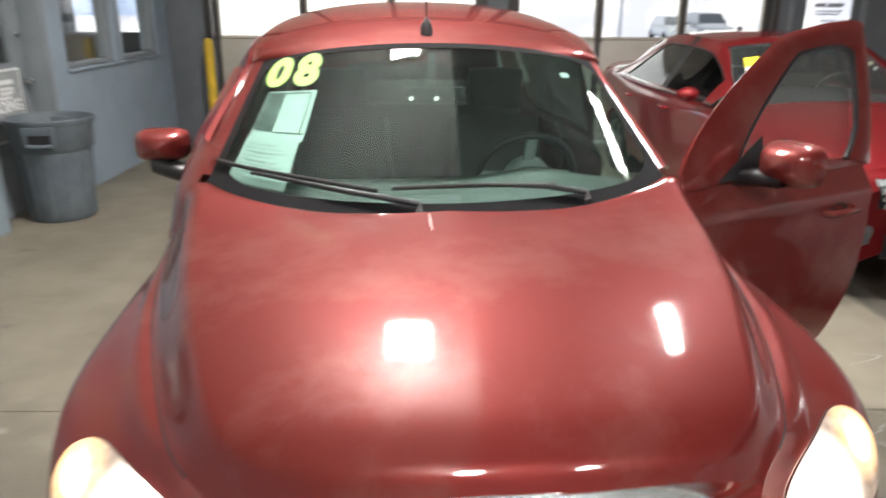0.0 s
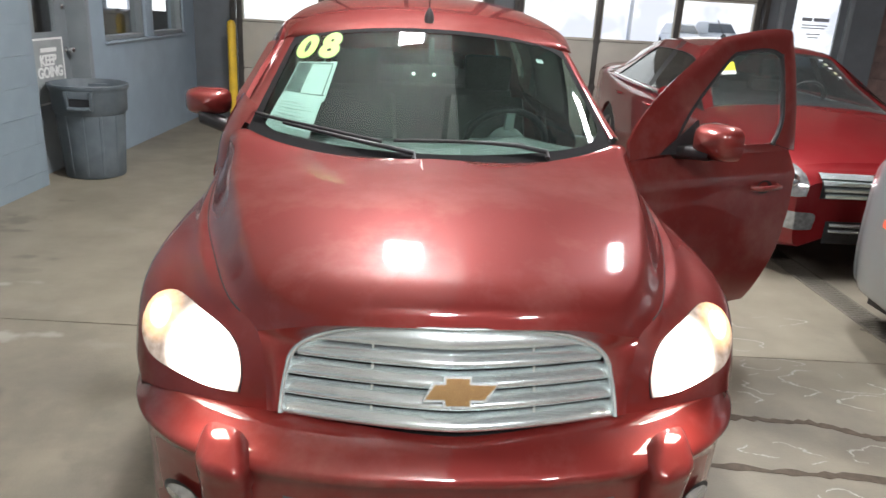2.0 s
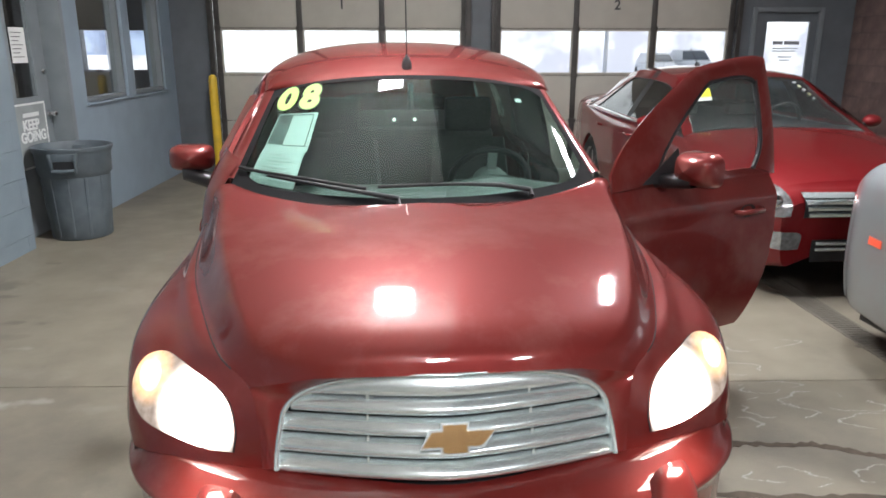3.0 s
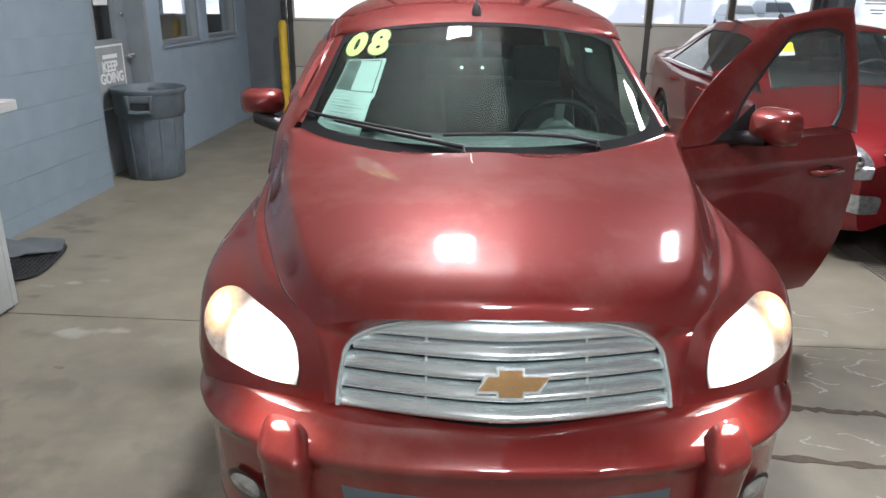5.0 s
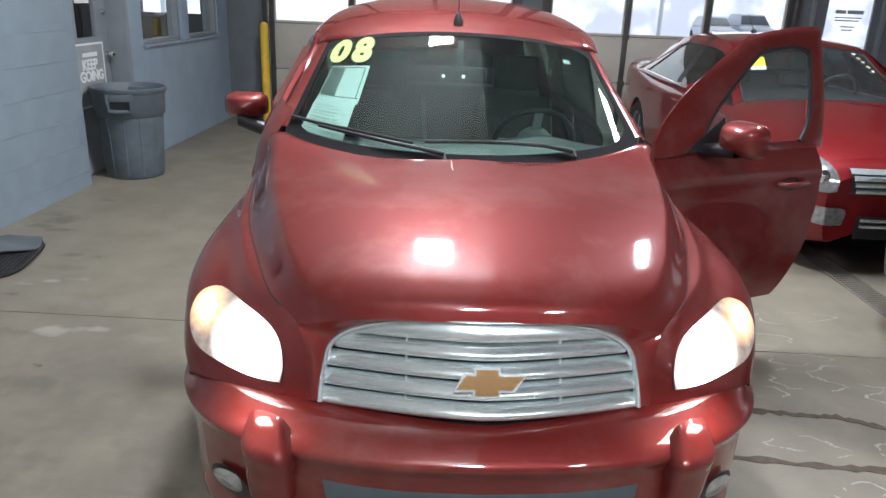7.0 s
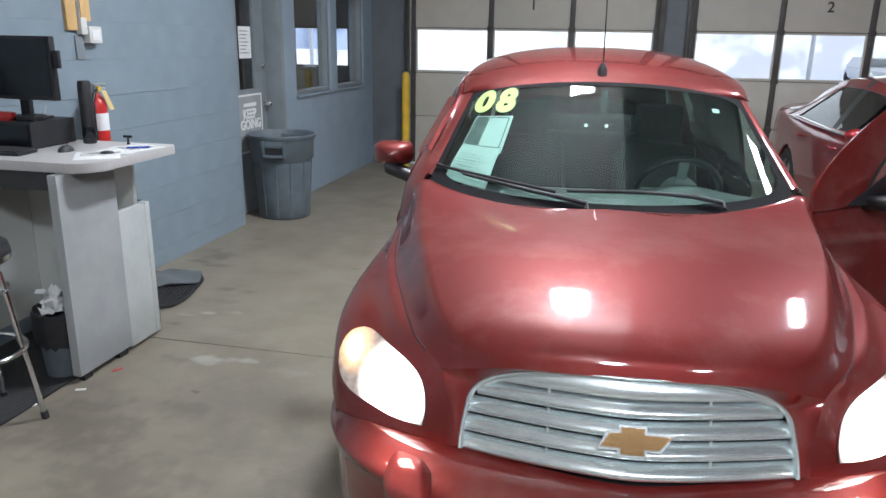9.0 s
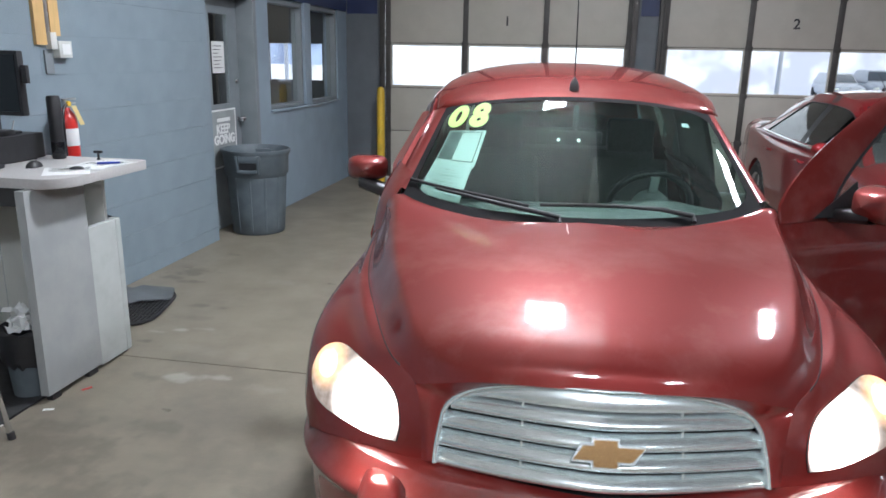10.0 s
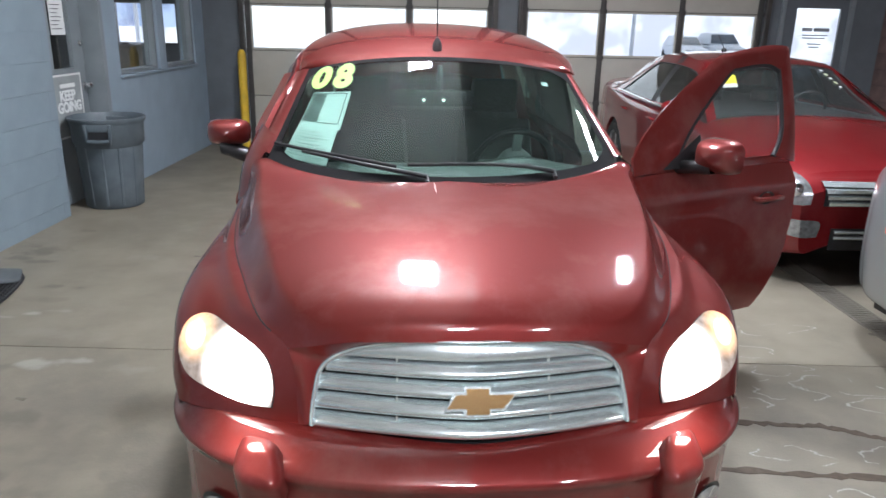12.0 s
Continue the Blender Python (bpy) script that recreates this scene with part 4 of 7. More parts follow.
    hood = part("hood", hood_shape, RED, car, smooth=70)
    for s in (1, -1):
        cut = [Vector(valley(0.3 + 0.7 * k / 40)) for k in range(5, 39)]
        part("shut_line", Shape().tube([(s * p.x, p.y, p.z - 0.0005) for p in cut], 0.0025, 6), SEAM, hood)

    hv = [Vector(p) for p in hood_shape.v]
    skin = BVHTree.FromPolygons(hv, hood_shape.f)

    def on_hood(x, y):
        hit = skin.ray_cast(Vector((x, y, 2)), Vector((0, 0, -1)))
        return hit[0] + hit[1] * (0.0012 if hit[1].z > 0 else -0.0012)

    def mark(name, pts, w, label):
        left, right = [], []
        for k, (x, y) in enumerate(pts):
            a, b = pts[max(k - 1, 0)], pts[min(k + 1, len(pts) - 1)]
            d = Vector((b[0] - a[0], b[1] - a[1])).normalized()
            ww = w * (0.35 + 0.65 * math.sin(math.pi * (k + 0.5) / len(pts)))
            left.append(tuple(on_hood(x - d.y * ww, y + d.x * ww)))
            right.append(tuple(on_hood(x + d.y * ww, y - d.x * ww)))
        part(name, Shape().grid([left, right]), DRIP, hood, label, smooth=70)

    mark("drip_mark", [(-0.057 + 0.001 * math.sin(k), 1.10 - 0.018 * k) for k in range(9)], 0.003, "dried pale drip")

    # plan line and profile of the bumper
    plan = curve([(0, 0.0, -0.074), (0.25, 0.25, -0.060), (0.45, 0.45, -0.018), (0.6, 0.60, 0.048), (0.72, 0.708, 0.127), (0.84, 0.802, 0.243), (0.93, 0.854, 0.375), (1.0, 0.880, 0.53)])
    inset = curve([(0, 0.09), (0.3, 0.105), (0.45, 0.118), (0.6, 0.12), (0.84, 0.05), (1, 0.015)])
    prof = curve([(0, 0.10, 0.20), (0.08, 0.035, 0.225), (0.25, 0.022, 0.34), (0.45, 0.014, 0.475), (0.55, 0.008, 0.528), (0.61, -0.001, 0.550), (0.65, -0.008, 0.563), (0.68, -0.006, 0.574), (0.72, 0.006, 0.586), (0.78, 0.024, 0.600), (0.85, 0.048, 0.614), (0.92, 0.073, 0.624), (1, 0.10, 0.632)])

    def bump_point(c, b):
        """Point of the bumper skin; c runs from the middle (0) to the wheel (1)."""
        sgn = 1 if c >= 0 else -1
        c = abs(c)
        p0, p1 = np.array(plan(max(c - 0.01, 0))), np.array(plan(min(c + 0.01, 1)))
        d = (p1 - p0) / np.linalg.norm(p1 - p0)
        nrm = np.array((-d[1], d[0]))
        o, z = prof(b)
        k = max(0.0, (b - 0.74) / 0.26)
        o = o + (inset(c) - 0.10) * k ** 1.2
        x, y = np.array(plan(c)) + nrm * o
        if b < 0.3 and c > 0.8:
            z += (c - 0.8) * 0.35 * (0.3 - b) / 0.3
        return (sgn * max(x, 0.0), y, z)

    rows = [[bump_point(j / 40, b / 40) for j in range(-40, 41)] for b in range(41)]
    rows.append([(x, y + 0.04, z + 0.002) for x, y, z in rows[-1]])
    part("bumper", Shape().grid(rows), RED, car, smooth=70)
    bz = [prof(b / 60)[1] for b in range(61)]
    bx = [bump_point(c / 100, 0.6)[0] for c in range(101)]

    def bump_y(x, z):
        return bump_point(float(np.interp(abs(x), bx, np.arange(101) / 100)), float(np.interp(z, bz, np.arange(61) / 60)))[1]

    for s in (1, -1):
        g = []
        for k in range(13):
            r = math.sin(math.pi / 2 * max(0.01, k / 12))
            ring = []
            for q in range(49):
                a = 2 * math.pi * q / 48
                ca, sa = math.cos(a), math.sin(a)
                ux, uz = abs(ca) ** 0.6 * (1 if ca > 0 else -1), abs(sa) ** 0.9 * (1 if sa > 0 else -1)
                x = 0.550 + (0.080 if uz > 0.2 else 0.072) * ux * r
                z = 0.475 + (0.163 if uz > 0 else 0.16) * uz * r
                y = bump_y(x, min(z, 0.600)) - (0.074 * (0.35 + 0.65 * (z - 0.315) / 0.32)) * max(0.0, 1 - r ** 3.2) ** 0.5 + 0.012 * r ** 6
                y += 0.10 * max(0.0, (z - 0.60)) if z > 0.60 else 0.0
                ring.append((s * x, y, z))
            g.append(ring)
        part("bumper_guard", Shape().grid(g), RED, car, "rounded red bumper guard", smooth=70)
        fog = Shape()
        f0 = [[(s * (0.672 + 0.05 * math.cos(q * math.pi / 12) * r), 0.098 + 0.6 * (0.055 * math.cos(q * math.pi / 12) * r) - 0.01 * (1 - r), 0.402 + 0.03 * math.sin(q * math.pi / 12) * r) for q in range(25)] for r in (0.02, 0.4, 0.75, 1.0)]
        fog.grid(f0)
        part("fog_lamp", fog, CLEAR_PLASTIC, car, "clear oval fog lamp", smooth=70)
        cav = [[(s * (0.672 + 0.062 * math.cos(q * math.pi / 12) * r), 0.103 + 0.6 * (0.085 * math.cos(q * math.pi / 12) * r), 0.398 + 0.04 * math.sin(q * math.pi / 12) * r) for q in range(25)] for r in (0.02, 0.5, 1.0)]
        part("fog_recess", Shape().grid(cav), BLACK, car)
    low_grille = []
    for b in range(7):
        z = 0.30 + 0.200 * b / 6
        hw = 0.36 + 0.045 * b / 6
        low_grille.append([(hw * j / 16, bump_point(0.45 * abs(hw * j / 16) / 0.45 * 0.97, 0.45)[1] - 0.008 + 0.012 * (b in (0, 6)), z) for j in range(-16, 17)])
    part("lower_grille", Shape().grid(low_grille, thick=0.012), material("dark_grey_plastic", (0.06, 0.075, 0.085), 0.5, vary=0.1, scale=20), car, "dark grey blank lower intake panel")

    # grille
    def gy(x, z):
        return 0.004 + 0.50 * (z - 0.65) + 0.118 * (abs(x) / 0.43) ** 1.6

    def sag(x):
        return -0.022 * (abs(x) / 0.43) ** 2

    def half_width(z):
        """Half width of the grille opening at a height."""
        return 0.424 - 0.03 * max(0.0, (z - 0.65) / 0.16) ** 2 - 0.36 * max(0.0, (z - 0.795) / 0.1) ** 1.6

    grille = part("grille", Shape().grid([[(0.44 * j / 20 * 1.0, gy(0.44 * j / 20, z) + 0.03, z + sag(0.44 * j / 20)) for j in range(-20, 21)] for z in (0.63, 0.68, 0.74, 0.80, 0.84)]), COWL_BLACK, car, "dark grille backing")
    for k in range(4):
        z0, z1 = 0.649 + 0.0445 * k, 0.6885 + 0.0445 * k
        hw = half_width((z0 + z1) / 2) - 0.002 + 0.006 * (k == 2)
        g = []
        for b in range(9):
            f = b / 8
            g.append([(hw * j / 30, gy(hw * j / 30, z0 + (z1 - z0) * f) - 0.025 * math.sin(math.pi * f) ** 0.7 + 0.017, z0 + (z1 - z0) * f + sag(hw * j / 30)) for j in range(-30, 31)])
        g.insert(0, [(x, y + 0.03, z) for x, y, z in g[0]])
        g.append([(x, y + 0.005, z - 0.001) for x, y, z in g[-1]])
        part("grille_bar", Shape().grid(g), SATIN, grille, "satin silver grille bar", smooth=60)
        for xx in (-0.2, 0.2):
            part("grille_strut", Shape().box(xx - 0.003, xx + 0.003, gy(xx, z1) + 0.004, gy(xx, z1) + 0.03, z1 + sag(xx) - 0.004, z1 + sag(xx) + 0.012), SATIN, grille)
    loop = []
    for k in range(12):
        z = 0.642 + (0.745 - 0.642) * k / 11
        loop.append((0.424 - 0.012 * (k / 11) ** 2, z))
    for k in range(1, 25):
        x = 0.412 * math.cos(math.pi / 2 * k / 24)
        loop.append((x, 0.745 + 0.131 * (1 - (x / 0.412) ** 2.4) ** 0.5))
    ceil_x, ceil_z = [p[0] for p in loop[11:]][::-1], [p[1] for p in loop[11:]][::-1]
    top = []
    for b in range(9):
        f = b / 8
        row = []
        for j in range(-36, 37):
            x = 0.378 * math.sin(math.pi / 2 * j / 36)
            zb = 0.828 + sag(x)
            zt = float(np.interp(abs(x), ceil_x, ceil_z)) - 0.002
            z = zb + (max(zt, zb + 0.001) - zb) * f
            row.append((x, gy(x, z) - 0.008 * math.sin(math.pi * f) ** 0.7 + 0.006, z))
        top.append(row)
    part("grille_cap", Shape().grid(top, thick=0.02), SATIN, grille, "satin silver upper grille plate", smooth=60)
    outer = [valley(0.3 * k / 30) for k in range(31)] + [hood_shape.v[81 + 80 - k] for k in range(1, 41)]

    def spread(line, n):
        p = np.array([tuple(q) for q in line])
        d = np.concatenate([[0], np.cumsum(np.linalg.norm(np.diff(p, axis=0), axis=1))])
        t = np.linspace(0, d[-1], n)
        return np.stack([np.interp(t, d, p[:, i]) for i in range(3)], 1)

    o_ = spread(outer, 60)
    i_ = spread([(x, gy(x, z) + 0.006, z) for x, z in loop], 60)
    for s in (1, -1):
        g = []
        for f_ in (0.0, 0.25, 0.5, 0.75, 1.0):
            q = o_ * (1 - f_) + i_ * f_
            q[:, 1] -= 0.006 * math.sin(math.pi * f_)
            g.append([(s * a, b, c) for a, b, c in q])
        g.append([(s * a, b + 0.03, c) for a, b, c in i_])
        part("nose_panel", Shape().grid(g), RED, car, smooth=70)
    fr = [(x, gy(x, z) - 0.002, z) for x, z in loop]
    fr = fr + [(-x, y, z) for x, y, z in reversed(fr[:-1])]
    fo = []
    for i in range(len(fr)):
        a, b = np.array(fr[max(i - 1, 0)]), np.array(fr[min(i + 1, len(fr) - 1)])
        d = b - a
        n_ = np.array((d[2], 0.0, -d[0])) / max(1e-6, math.hypot(d[0], d[2]))
        w_ = 0.003 + 0.0035 * min(1.0, abs(fr[i][0]) / 0.36)
        c_ = np.array(fr[i])
        fo.append([tuple(c_ + n_ * w_ * q + np.array((0, h, 0))) for q, h in ((1.3, 0.02), (1.15, 0.0), (0.8, -0.006), (-0.5, -0.006), (-1.0, 0.002), (-1.1, 0.02))])
    part("grille_frame", Shape().grid(fo), SATIN, grille, "satin silver grille surround", smooth=80)
    # emblem
    def tie(k):
        a, b, c, d, t = 0.078 + k, 0.017 + k, 0.028 + k, 0.032 + k, 0.42
        pts = [(-a - t * -b * 0 - 0.0, -b), (-c + t * -b * 0.3, -b), (-c, -d), (c, -d), (c, -b), (a - 0.016, -b), (a + 0.016, b), (c, b), (c, d), (-c, d), (-c, b), (-a + 0.024, b)]
        return pts
    ey = gy(0, 0.74) - 0.012
    tilt = Matrix.Translation((0.004, ey, 0.748)) @ Matrix.Rotation(radians(-27), 4, "X")
    em = Shape().prism(tie(0.0), -0.016, 0.02)
    em.v = [tuple(tilt @ Vector(p)) for p in em.v]
    rim = Shape().prism(tie(0.006), -0.012, 0.022)
    rim.v = [tuple(tilt @ Vector(p)) for p in rim.v]
    emblem = part("emblem", rim, SATIN, car, "gold and chrome cross-bar emblem", smooth=30)
    part("emblem_face", em, GOLD, emblem, "plain gold cross-bar face", smooth=30)

    # headlamps, laid on the nose skin
    verts, faces = [], []
    nr, nc = len(fender_rows), len(fender_rows[0])
    for r in fender_rows:
        verts += [Vector(p) for p in r]
    faces = [(i * nc + j, i * nc + j + 1, (i + 1) * nc + j + 1, (i + 1) * nc + j) for i in range(nr - 1) for j in range(nc - 1)]
    tree = BVHTree.FromPolygons(verts, faces)

    def on_nose(x, z, proud):
        hit = tree.ray_cast(Vector((x, -1, z)), Vector((0, 1, 0)))
        if hit[0] is None:
            near = tree.find_nearest(Vector((x, 0.35, z)))
            hit = near
        nn = hit[1] if hit[1].y < 0 else -hit[1]
        return hit[0] + nn * proud

    lamp_out = curve([(0, 0.536, 0.668), (1, 0.529, 0.715), (2, 0.541, 0.773), (3, 0.578, 0.806), (4, 0.655, 0.827), (5, 0.738, 0.842), (6, 0.796, 0.826), (7, 0.818, 0.785), (8, 0.812, 0.742), (9, 0.775, 0.706), (10, 0.70, 0.684), (11, 0.62, 0.668), (12, 0.536, 0.668)])
    cx, cz = 0.68, 0.757
    for s in (1, -1):
        lamp = None
        for nm, r0, r1, mat_, proud in (("headlamp_rim", 1.0, 1.045, BLACK, 0.003), ("headlamp", 0.0, 1.0, LENS, 0.006)):
            g = []
            for k in range(9):
                r = r0 + (r1 - r0) * k / 8
                ring = []
                for q in range(61):
                    x, z = lamp_out(12 * q / 60)
                    p = on_nose(cx + (x - cx) * r, cz + (z - cz) * r, proud if r < 1.02 else -0.004)
                    ring.append((s * p.x, p.y - 0.006 * (1 - r * r if r < 1 else 0), p.z))
                g.append(ring)
            ob = part(nm, Shape().grid(g), mat_, car, "clear headlamp glass with lit bulb" if nm == "headlamp" else "", smooth=80)
            lamp = ob
        g = []
        for k in range(7):
            r = max(0.02, k / 6)
            ring = []
            for q in range(61):
                x, z = lamp_out(12 * q / 60)
                x, z = 0.575 + (x - 0.548) * 0.40, 0.75 + (z - 0.757) * 0.55
                x, z = 0.645 + (x - 0.645) * r, 0.745 + (z - 0.745) * r
                p = on_nose(x, z, 0.012)
                ring.append((s * p.x, p.y, p.z))
            g.append(ring)
        part("bulb", Shape().grid(g), LENS, lamp, "glowing white beam", smooth=80)
        g = []
        for k in range(5):
            r = max(0.02, k / 4)
            ring = []
            for q in range(33):
                a = 2 * math.pi * q / 32
                p = on_nose(0.772 + 0.024 * r * math.cos(a), 0.806 + 0.022 * r * math.sin(a), 0.0115)
                ring.append((s * p.x, p.y, p.z))
            g.append(ring)
        beam = area_lamp("headlamp_beam", Matrix.Translation((s * 0.65, 0.05, 0.74)) @ Matrix.Rotation(radians(-35), 4, "X"), 0.16, 0.10, 1.2, (1.0, 0.90, 0.78))
        beam.parent = lamp
        part("turn_signal", Shape().grid(g), LENS, lamp, "glowing amber signal", smooth=80)

    # windshield, cowl, pillars, roof
    def base(u):
        return np.array((0.715 * u, 1.185 + 0.07 * u * u + 0.14 * u ** 4, 1.083 + 0.052 * u * u))

    def head(u):
        return np.array((0.60 * u, 1.785 + 0.11 * u * u, 1.510 - 0.064 * abs(u) ** 2.2))

    def screen(u, v, out=0.0):
        p = base(u) * (1 - v) + head(u) * v
        n_ = np.array((0.35 * u, -0.52, 0.80))
        return tuple(p + n_ * (0.0012 * (v - abs(v) ** 8) + out))

    ws = part("windshield", Shape().grid([[screen(j / 20, -0.06 + 1.06 * b / 14) for j in range(-20, 21)] for b in range(15)], thick=0.005), TINT, car, "tinted laminated windshield", smooth=80)
    ws.visible_shadow = False
    band = Shape()
    for v0, v1, top_ in ((-0.06, 0.010, 0), (0.972, 1.01, 1)):
        band.grid([[screen(j / 20, v, 0.0015) for j in range(-20, 21)] for v in (v0, v1)])
    for s in (1, -1):
        band.grid([[screen(s * u, b / 14, 0.0015) for b in range(15)] for u in (0.965, 1.005)])
        for v0, dv in ((0.008, 0.15), (0.974, -0.13)):
            arc = [(0.79 + 0.177 * math.sin(math.pi / 24 * k), v0 + dv * (1 - math.cos(math.pi / 24 * k))) for k in range(13)]
            edge = [(0.79 + 0.20 * min(1.0, k / 6), v0 + dv * max(0.0, k / 6 - 1)) for k in range(13)]
            band.grid([[screen(s * u, v, 0.0017) for u, v in line] for line in (arc, edge)])
    part("windshield_seal", band, COWL_BLACK, car, "black ceramic glass border", smooth=80)
    part("cowl", Shape().grid([[tuple(np.array(screen(j / 20, -0.06)) + np.array((0, d, h))) for j in range(-20, 21)] for d, h in ((0.0, 0.0), (-0.03, -0.02), (-0.055, -0.05))]), COWL_BLACK, car, "black plastic cowl", smooth=70)

    rk = curve([(1.85, 0.648, 1.528, 1.438), (2.1, 0.672, 1.588, 1.485), (2.5, 0.682, 1.64, 1.522), (3.2, 0.68, 1.657, 1.535), (3.8, 0.664, 1.63, 1.505), (4.12, 0.645, 1.575, 1.45), (4.28, 0.625, 1.50, 1.385)])
    rows = []
    for i in range(41):
        y = 1.85 + (4.28 - 1.85) * i / 40
        w, c, e = rk(y)
        bow = 0.05 * max(0, 1 - (y - 1.85) / 0.5)
        rows.append([(w * math.sin(math.pi / 2 * j / 18), y + bow * math.sin(math.pi / 2 * j / 18) ** 2, e + (c - e) * (1 - abs(math.sin(math.pi / 2 * j / 18)) ** 2.5) ** 0.72) for j in range(-18, 19)])
    front = [tuple(np.array(head(p[0] / 0.648)) + np.array((0, 0.0, 0.001))) for p in rows[0]]
    roof = part("roof", Shape().grid([front] + rows), RED, car, smooth=70)
    for s in (1, -1):
        g = []
        for b in range(15):
            v = b / 14
            p = np.array(screen(s * 1.0, v, 0.004))
            q = p + np.array((s * ((0.040 if s > 0 else 0.050) + 0.014 * (1 - v) ** 2), 0.045, -0.006 - 0.010 * v))
            r = q + np.array((s * 0.012, 0.06, -0.02)) if s > 0 else q + np.array((-0.012 - 0.073 * min(1.0, v / 0.3), 0.06 + 0.04 * min(1.0, v / 0.3), -0.02))
            mid = (p + q) / 2 + np.array((s * 0.004, -0.006, 0.010))
            g.append([tuple(p), tuple(mid), tuple(q), tuple(r)])
        part("pillar", Shape().grid(g), RED, car, "red windshield pillar", smooth=70)
    rim_out = curve([(0, 0.775, 1.60, 1.235), (1, 0.836, 1.53, 1.12), (2, 0.858, 1.49, 1.04), (3, 0.868, 1.44, 0.90)])
    rim_in = curve([(0, 0.700, 1.47, 1.20), (1, 0.752, 1.36, 1.115), (2, 0.782, 1.325, 1.055), (3, 0.812, 1.31, 0.975)])
    cheek = []
    for i in range(13):
        p, q = np.array(rim_in(i / 4)), np.array(rim_out(i / 4))
        cheek.append([tuple((p + (q - p) * f + np.array((0.012, -0.008, 0.010)) * math.sin(math.pi * f)) * np.array((-1, 1, 1))) for f in (j / 8 for j in range(9))])
    part("cowl_side", Shape().grid(cheek), RED, car, "red panel at the pillar foot", smooth=70)

    # sides
    def panel(y0, y1, s, zl=None, n=18, tail=0.0):
        g = []
        for k in range(27):
            row = []
            for i in range(n + 1):
                zb = zl(y0 + (y1 - y0) * i / n) if zl else 0.25
                z = zb + (1.04 - zb) * k / 26
                y = y0 + (y1 - y0) * i / n + tail * i / n * (0.02 * math.sin(math.pi * min(1, max(0, (z - 0.7) / 0.36))) ** 0.6 - 0.16 * max(0.0, (0.72 - z) / 0.42) ** 2)
                row.append((s * side_x(z, y), y, z))
            g.append(row)
        return g

    def roof_edge(y):
        w, c, e = rk(max(1.86, y))
        return np.array((w + 0.004, y, e - 0.012))

    def upper(y0, y1, s, f0, f1, m=8, n=10):
        """A patch of the glasshouse between two fractions of its height."""
        g = []
        for k in range(m + 1):
            f = f0 + (f1 - f0) * k / m
            row = []
            for i in range(n + 1):
                y = y0 + (y1 - y0) * i / n
                t = roof_edge(y)
                x = 0.815 + (t[0] - 0.815) * f + 0.016 * math.sin(math.pi * f) - (0.13 * max(0.0, (y - 3.85) / 0.6) ** 2.2) * (1 - f)
                row.append((s * x, y, 1.04 + (t[2] - 1.04) * f))
            g.append(row)
        return g

    def front_door(s, parent):
        """Leaf built shut, on the body side; an arched frame round the glass."""
        y0, y1 = 1.445, 2.46
        lift = 0.072 if s > 0 else 0.012
        part("door_skin", Shape().grid(panel(y0, y1, s, lambda y: 0.30, tail=1.0), thick=0.03 if s > 0 else 0.008), RED, parent, smooth=60)
        fr = Shape()
        A = []
        for i in range(25):
            y = y0 + (y1 - y0) * i / 24
            top = min(1.0, ((y - y0 + 0.02) / 0.60) ** 0.56) * (1 - 0.04 * ((y - y0) / (y1 - y0)) ** 14) 
            A.append((y, top))
        def gl(y, f):
            t = roof_edge(max(y, 1.95))
            x = 0.815 + (t[0] - 0.815) * f + 0.016 * math.sin(math.pi * f)
            return (s * x, y, 1.04 + (t[2] + lift * (0.8 + 0.5 * max(0.0, (y - y0) / (y1 - y0)) ** 2) - 1.04) * f)
        def crest(a, b, f):
            return [tuple(np.array(p) * (1 - f) + np.array(q) * f + np.array((s * 0.010, 0, 0))) for p, q in zip(a, b)]
        rows_o = [gl(y0, 0.0)] + [gl(y, t) for y, t in A]
        rows_i = [gl(y0 + 0.25, 0.06)] + [gl(y0 + 0.25 + (y - y0) * 0.687, 0.06 + 0.81 * max(0.0, t - 0.13) / 0.87 * (1 - 0.07 * ((y - y0) / (y1 - y0)) ** 12)) for y, t in A]
        fr.grid([rows_o, crest(rows_o, rows_i, 0.25), crest(rows_o, rows_i, 0.7), rows_i], thick=0.02)
        rear_o = [gl(y1 + 0.016 * (1 - t / 10), 0.96 * t / 10) for t in range(11)]
        rear_i = [gl(y0 + 0.25 + (y1 - y0) * 0.687 - 0.06 * (1 - min(1.0, t / 3.5)) ** 2, 0.07 + 0.80 * 0.93 * t / 10) for t in range(11)]
        fr.grid([rear_i, crest(rear_i, rear_o, 0.3), crest(rear_i, rear_o, 0.75), rear_o], thick=0.02)
        sill_o = [gl(y0 + (y1 + 0.016 - y0) * t / 10, 0.0) for t in range(11)]
        sill_i = [gl(y0 + 0.25 + ((y1 - y0) * 0.687 - 0.06) * t / 10, 0.07) for t in range(11)]
        fr.grid([sill_o, sill_i], thick=0.03)
        part("window_frame", fr, RED, parent, "red window frame with rounded corner", smooth=60)
        rub = [(p[0] + s * 0.012, p[1], p[2]) for p in rows_i] + [(p[0] + s * 0.012, p[1], p[2]) for p in reversed(rear_i)]
        part("window_seal", Shape().tube(rub, 0.012, 8), BLACK, parent, "black rubber glass seal")
        gl_rows = []
        for k in range(8):
            f = k / 7
            gl_rows.append([(p[0] - s * 0.012, p[1], gl(p[1], 0.06)[2] + (p[2] - gl(p[1], 0.06)[2]) * f) for p in rows_i])
        for k in range(8):
            f = 0.06
            for i, p in enumerate(rows_i):
                zz = gl_rows[k][i][2]
                t = roof_edge(max(p[1], 1.95))
                ff = (zz - 1.04) / (t[2] + lift - 1.04)
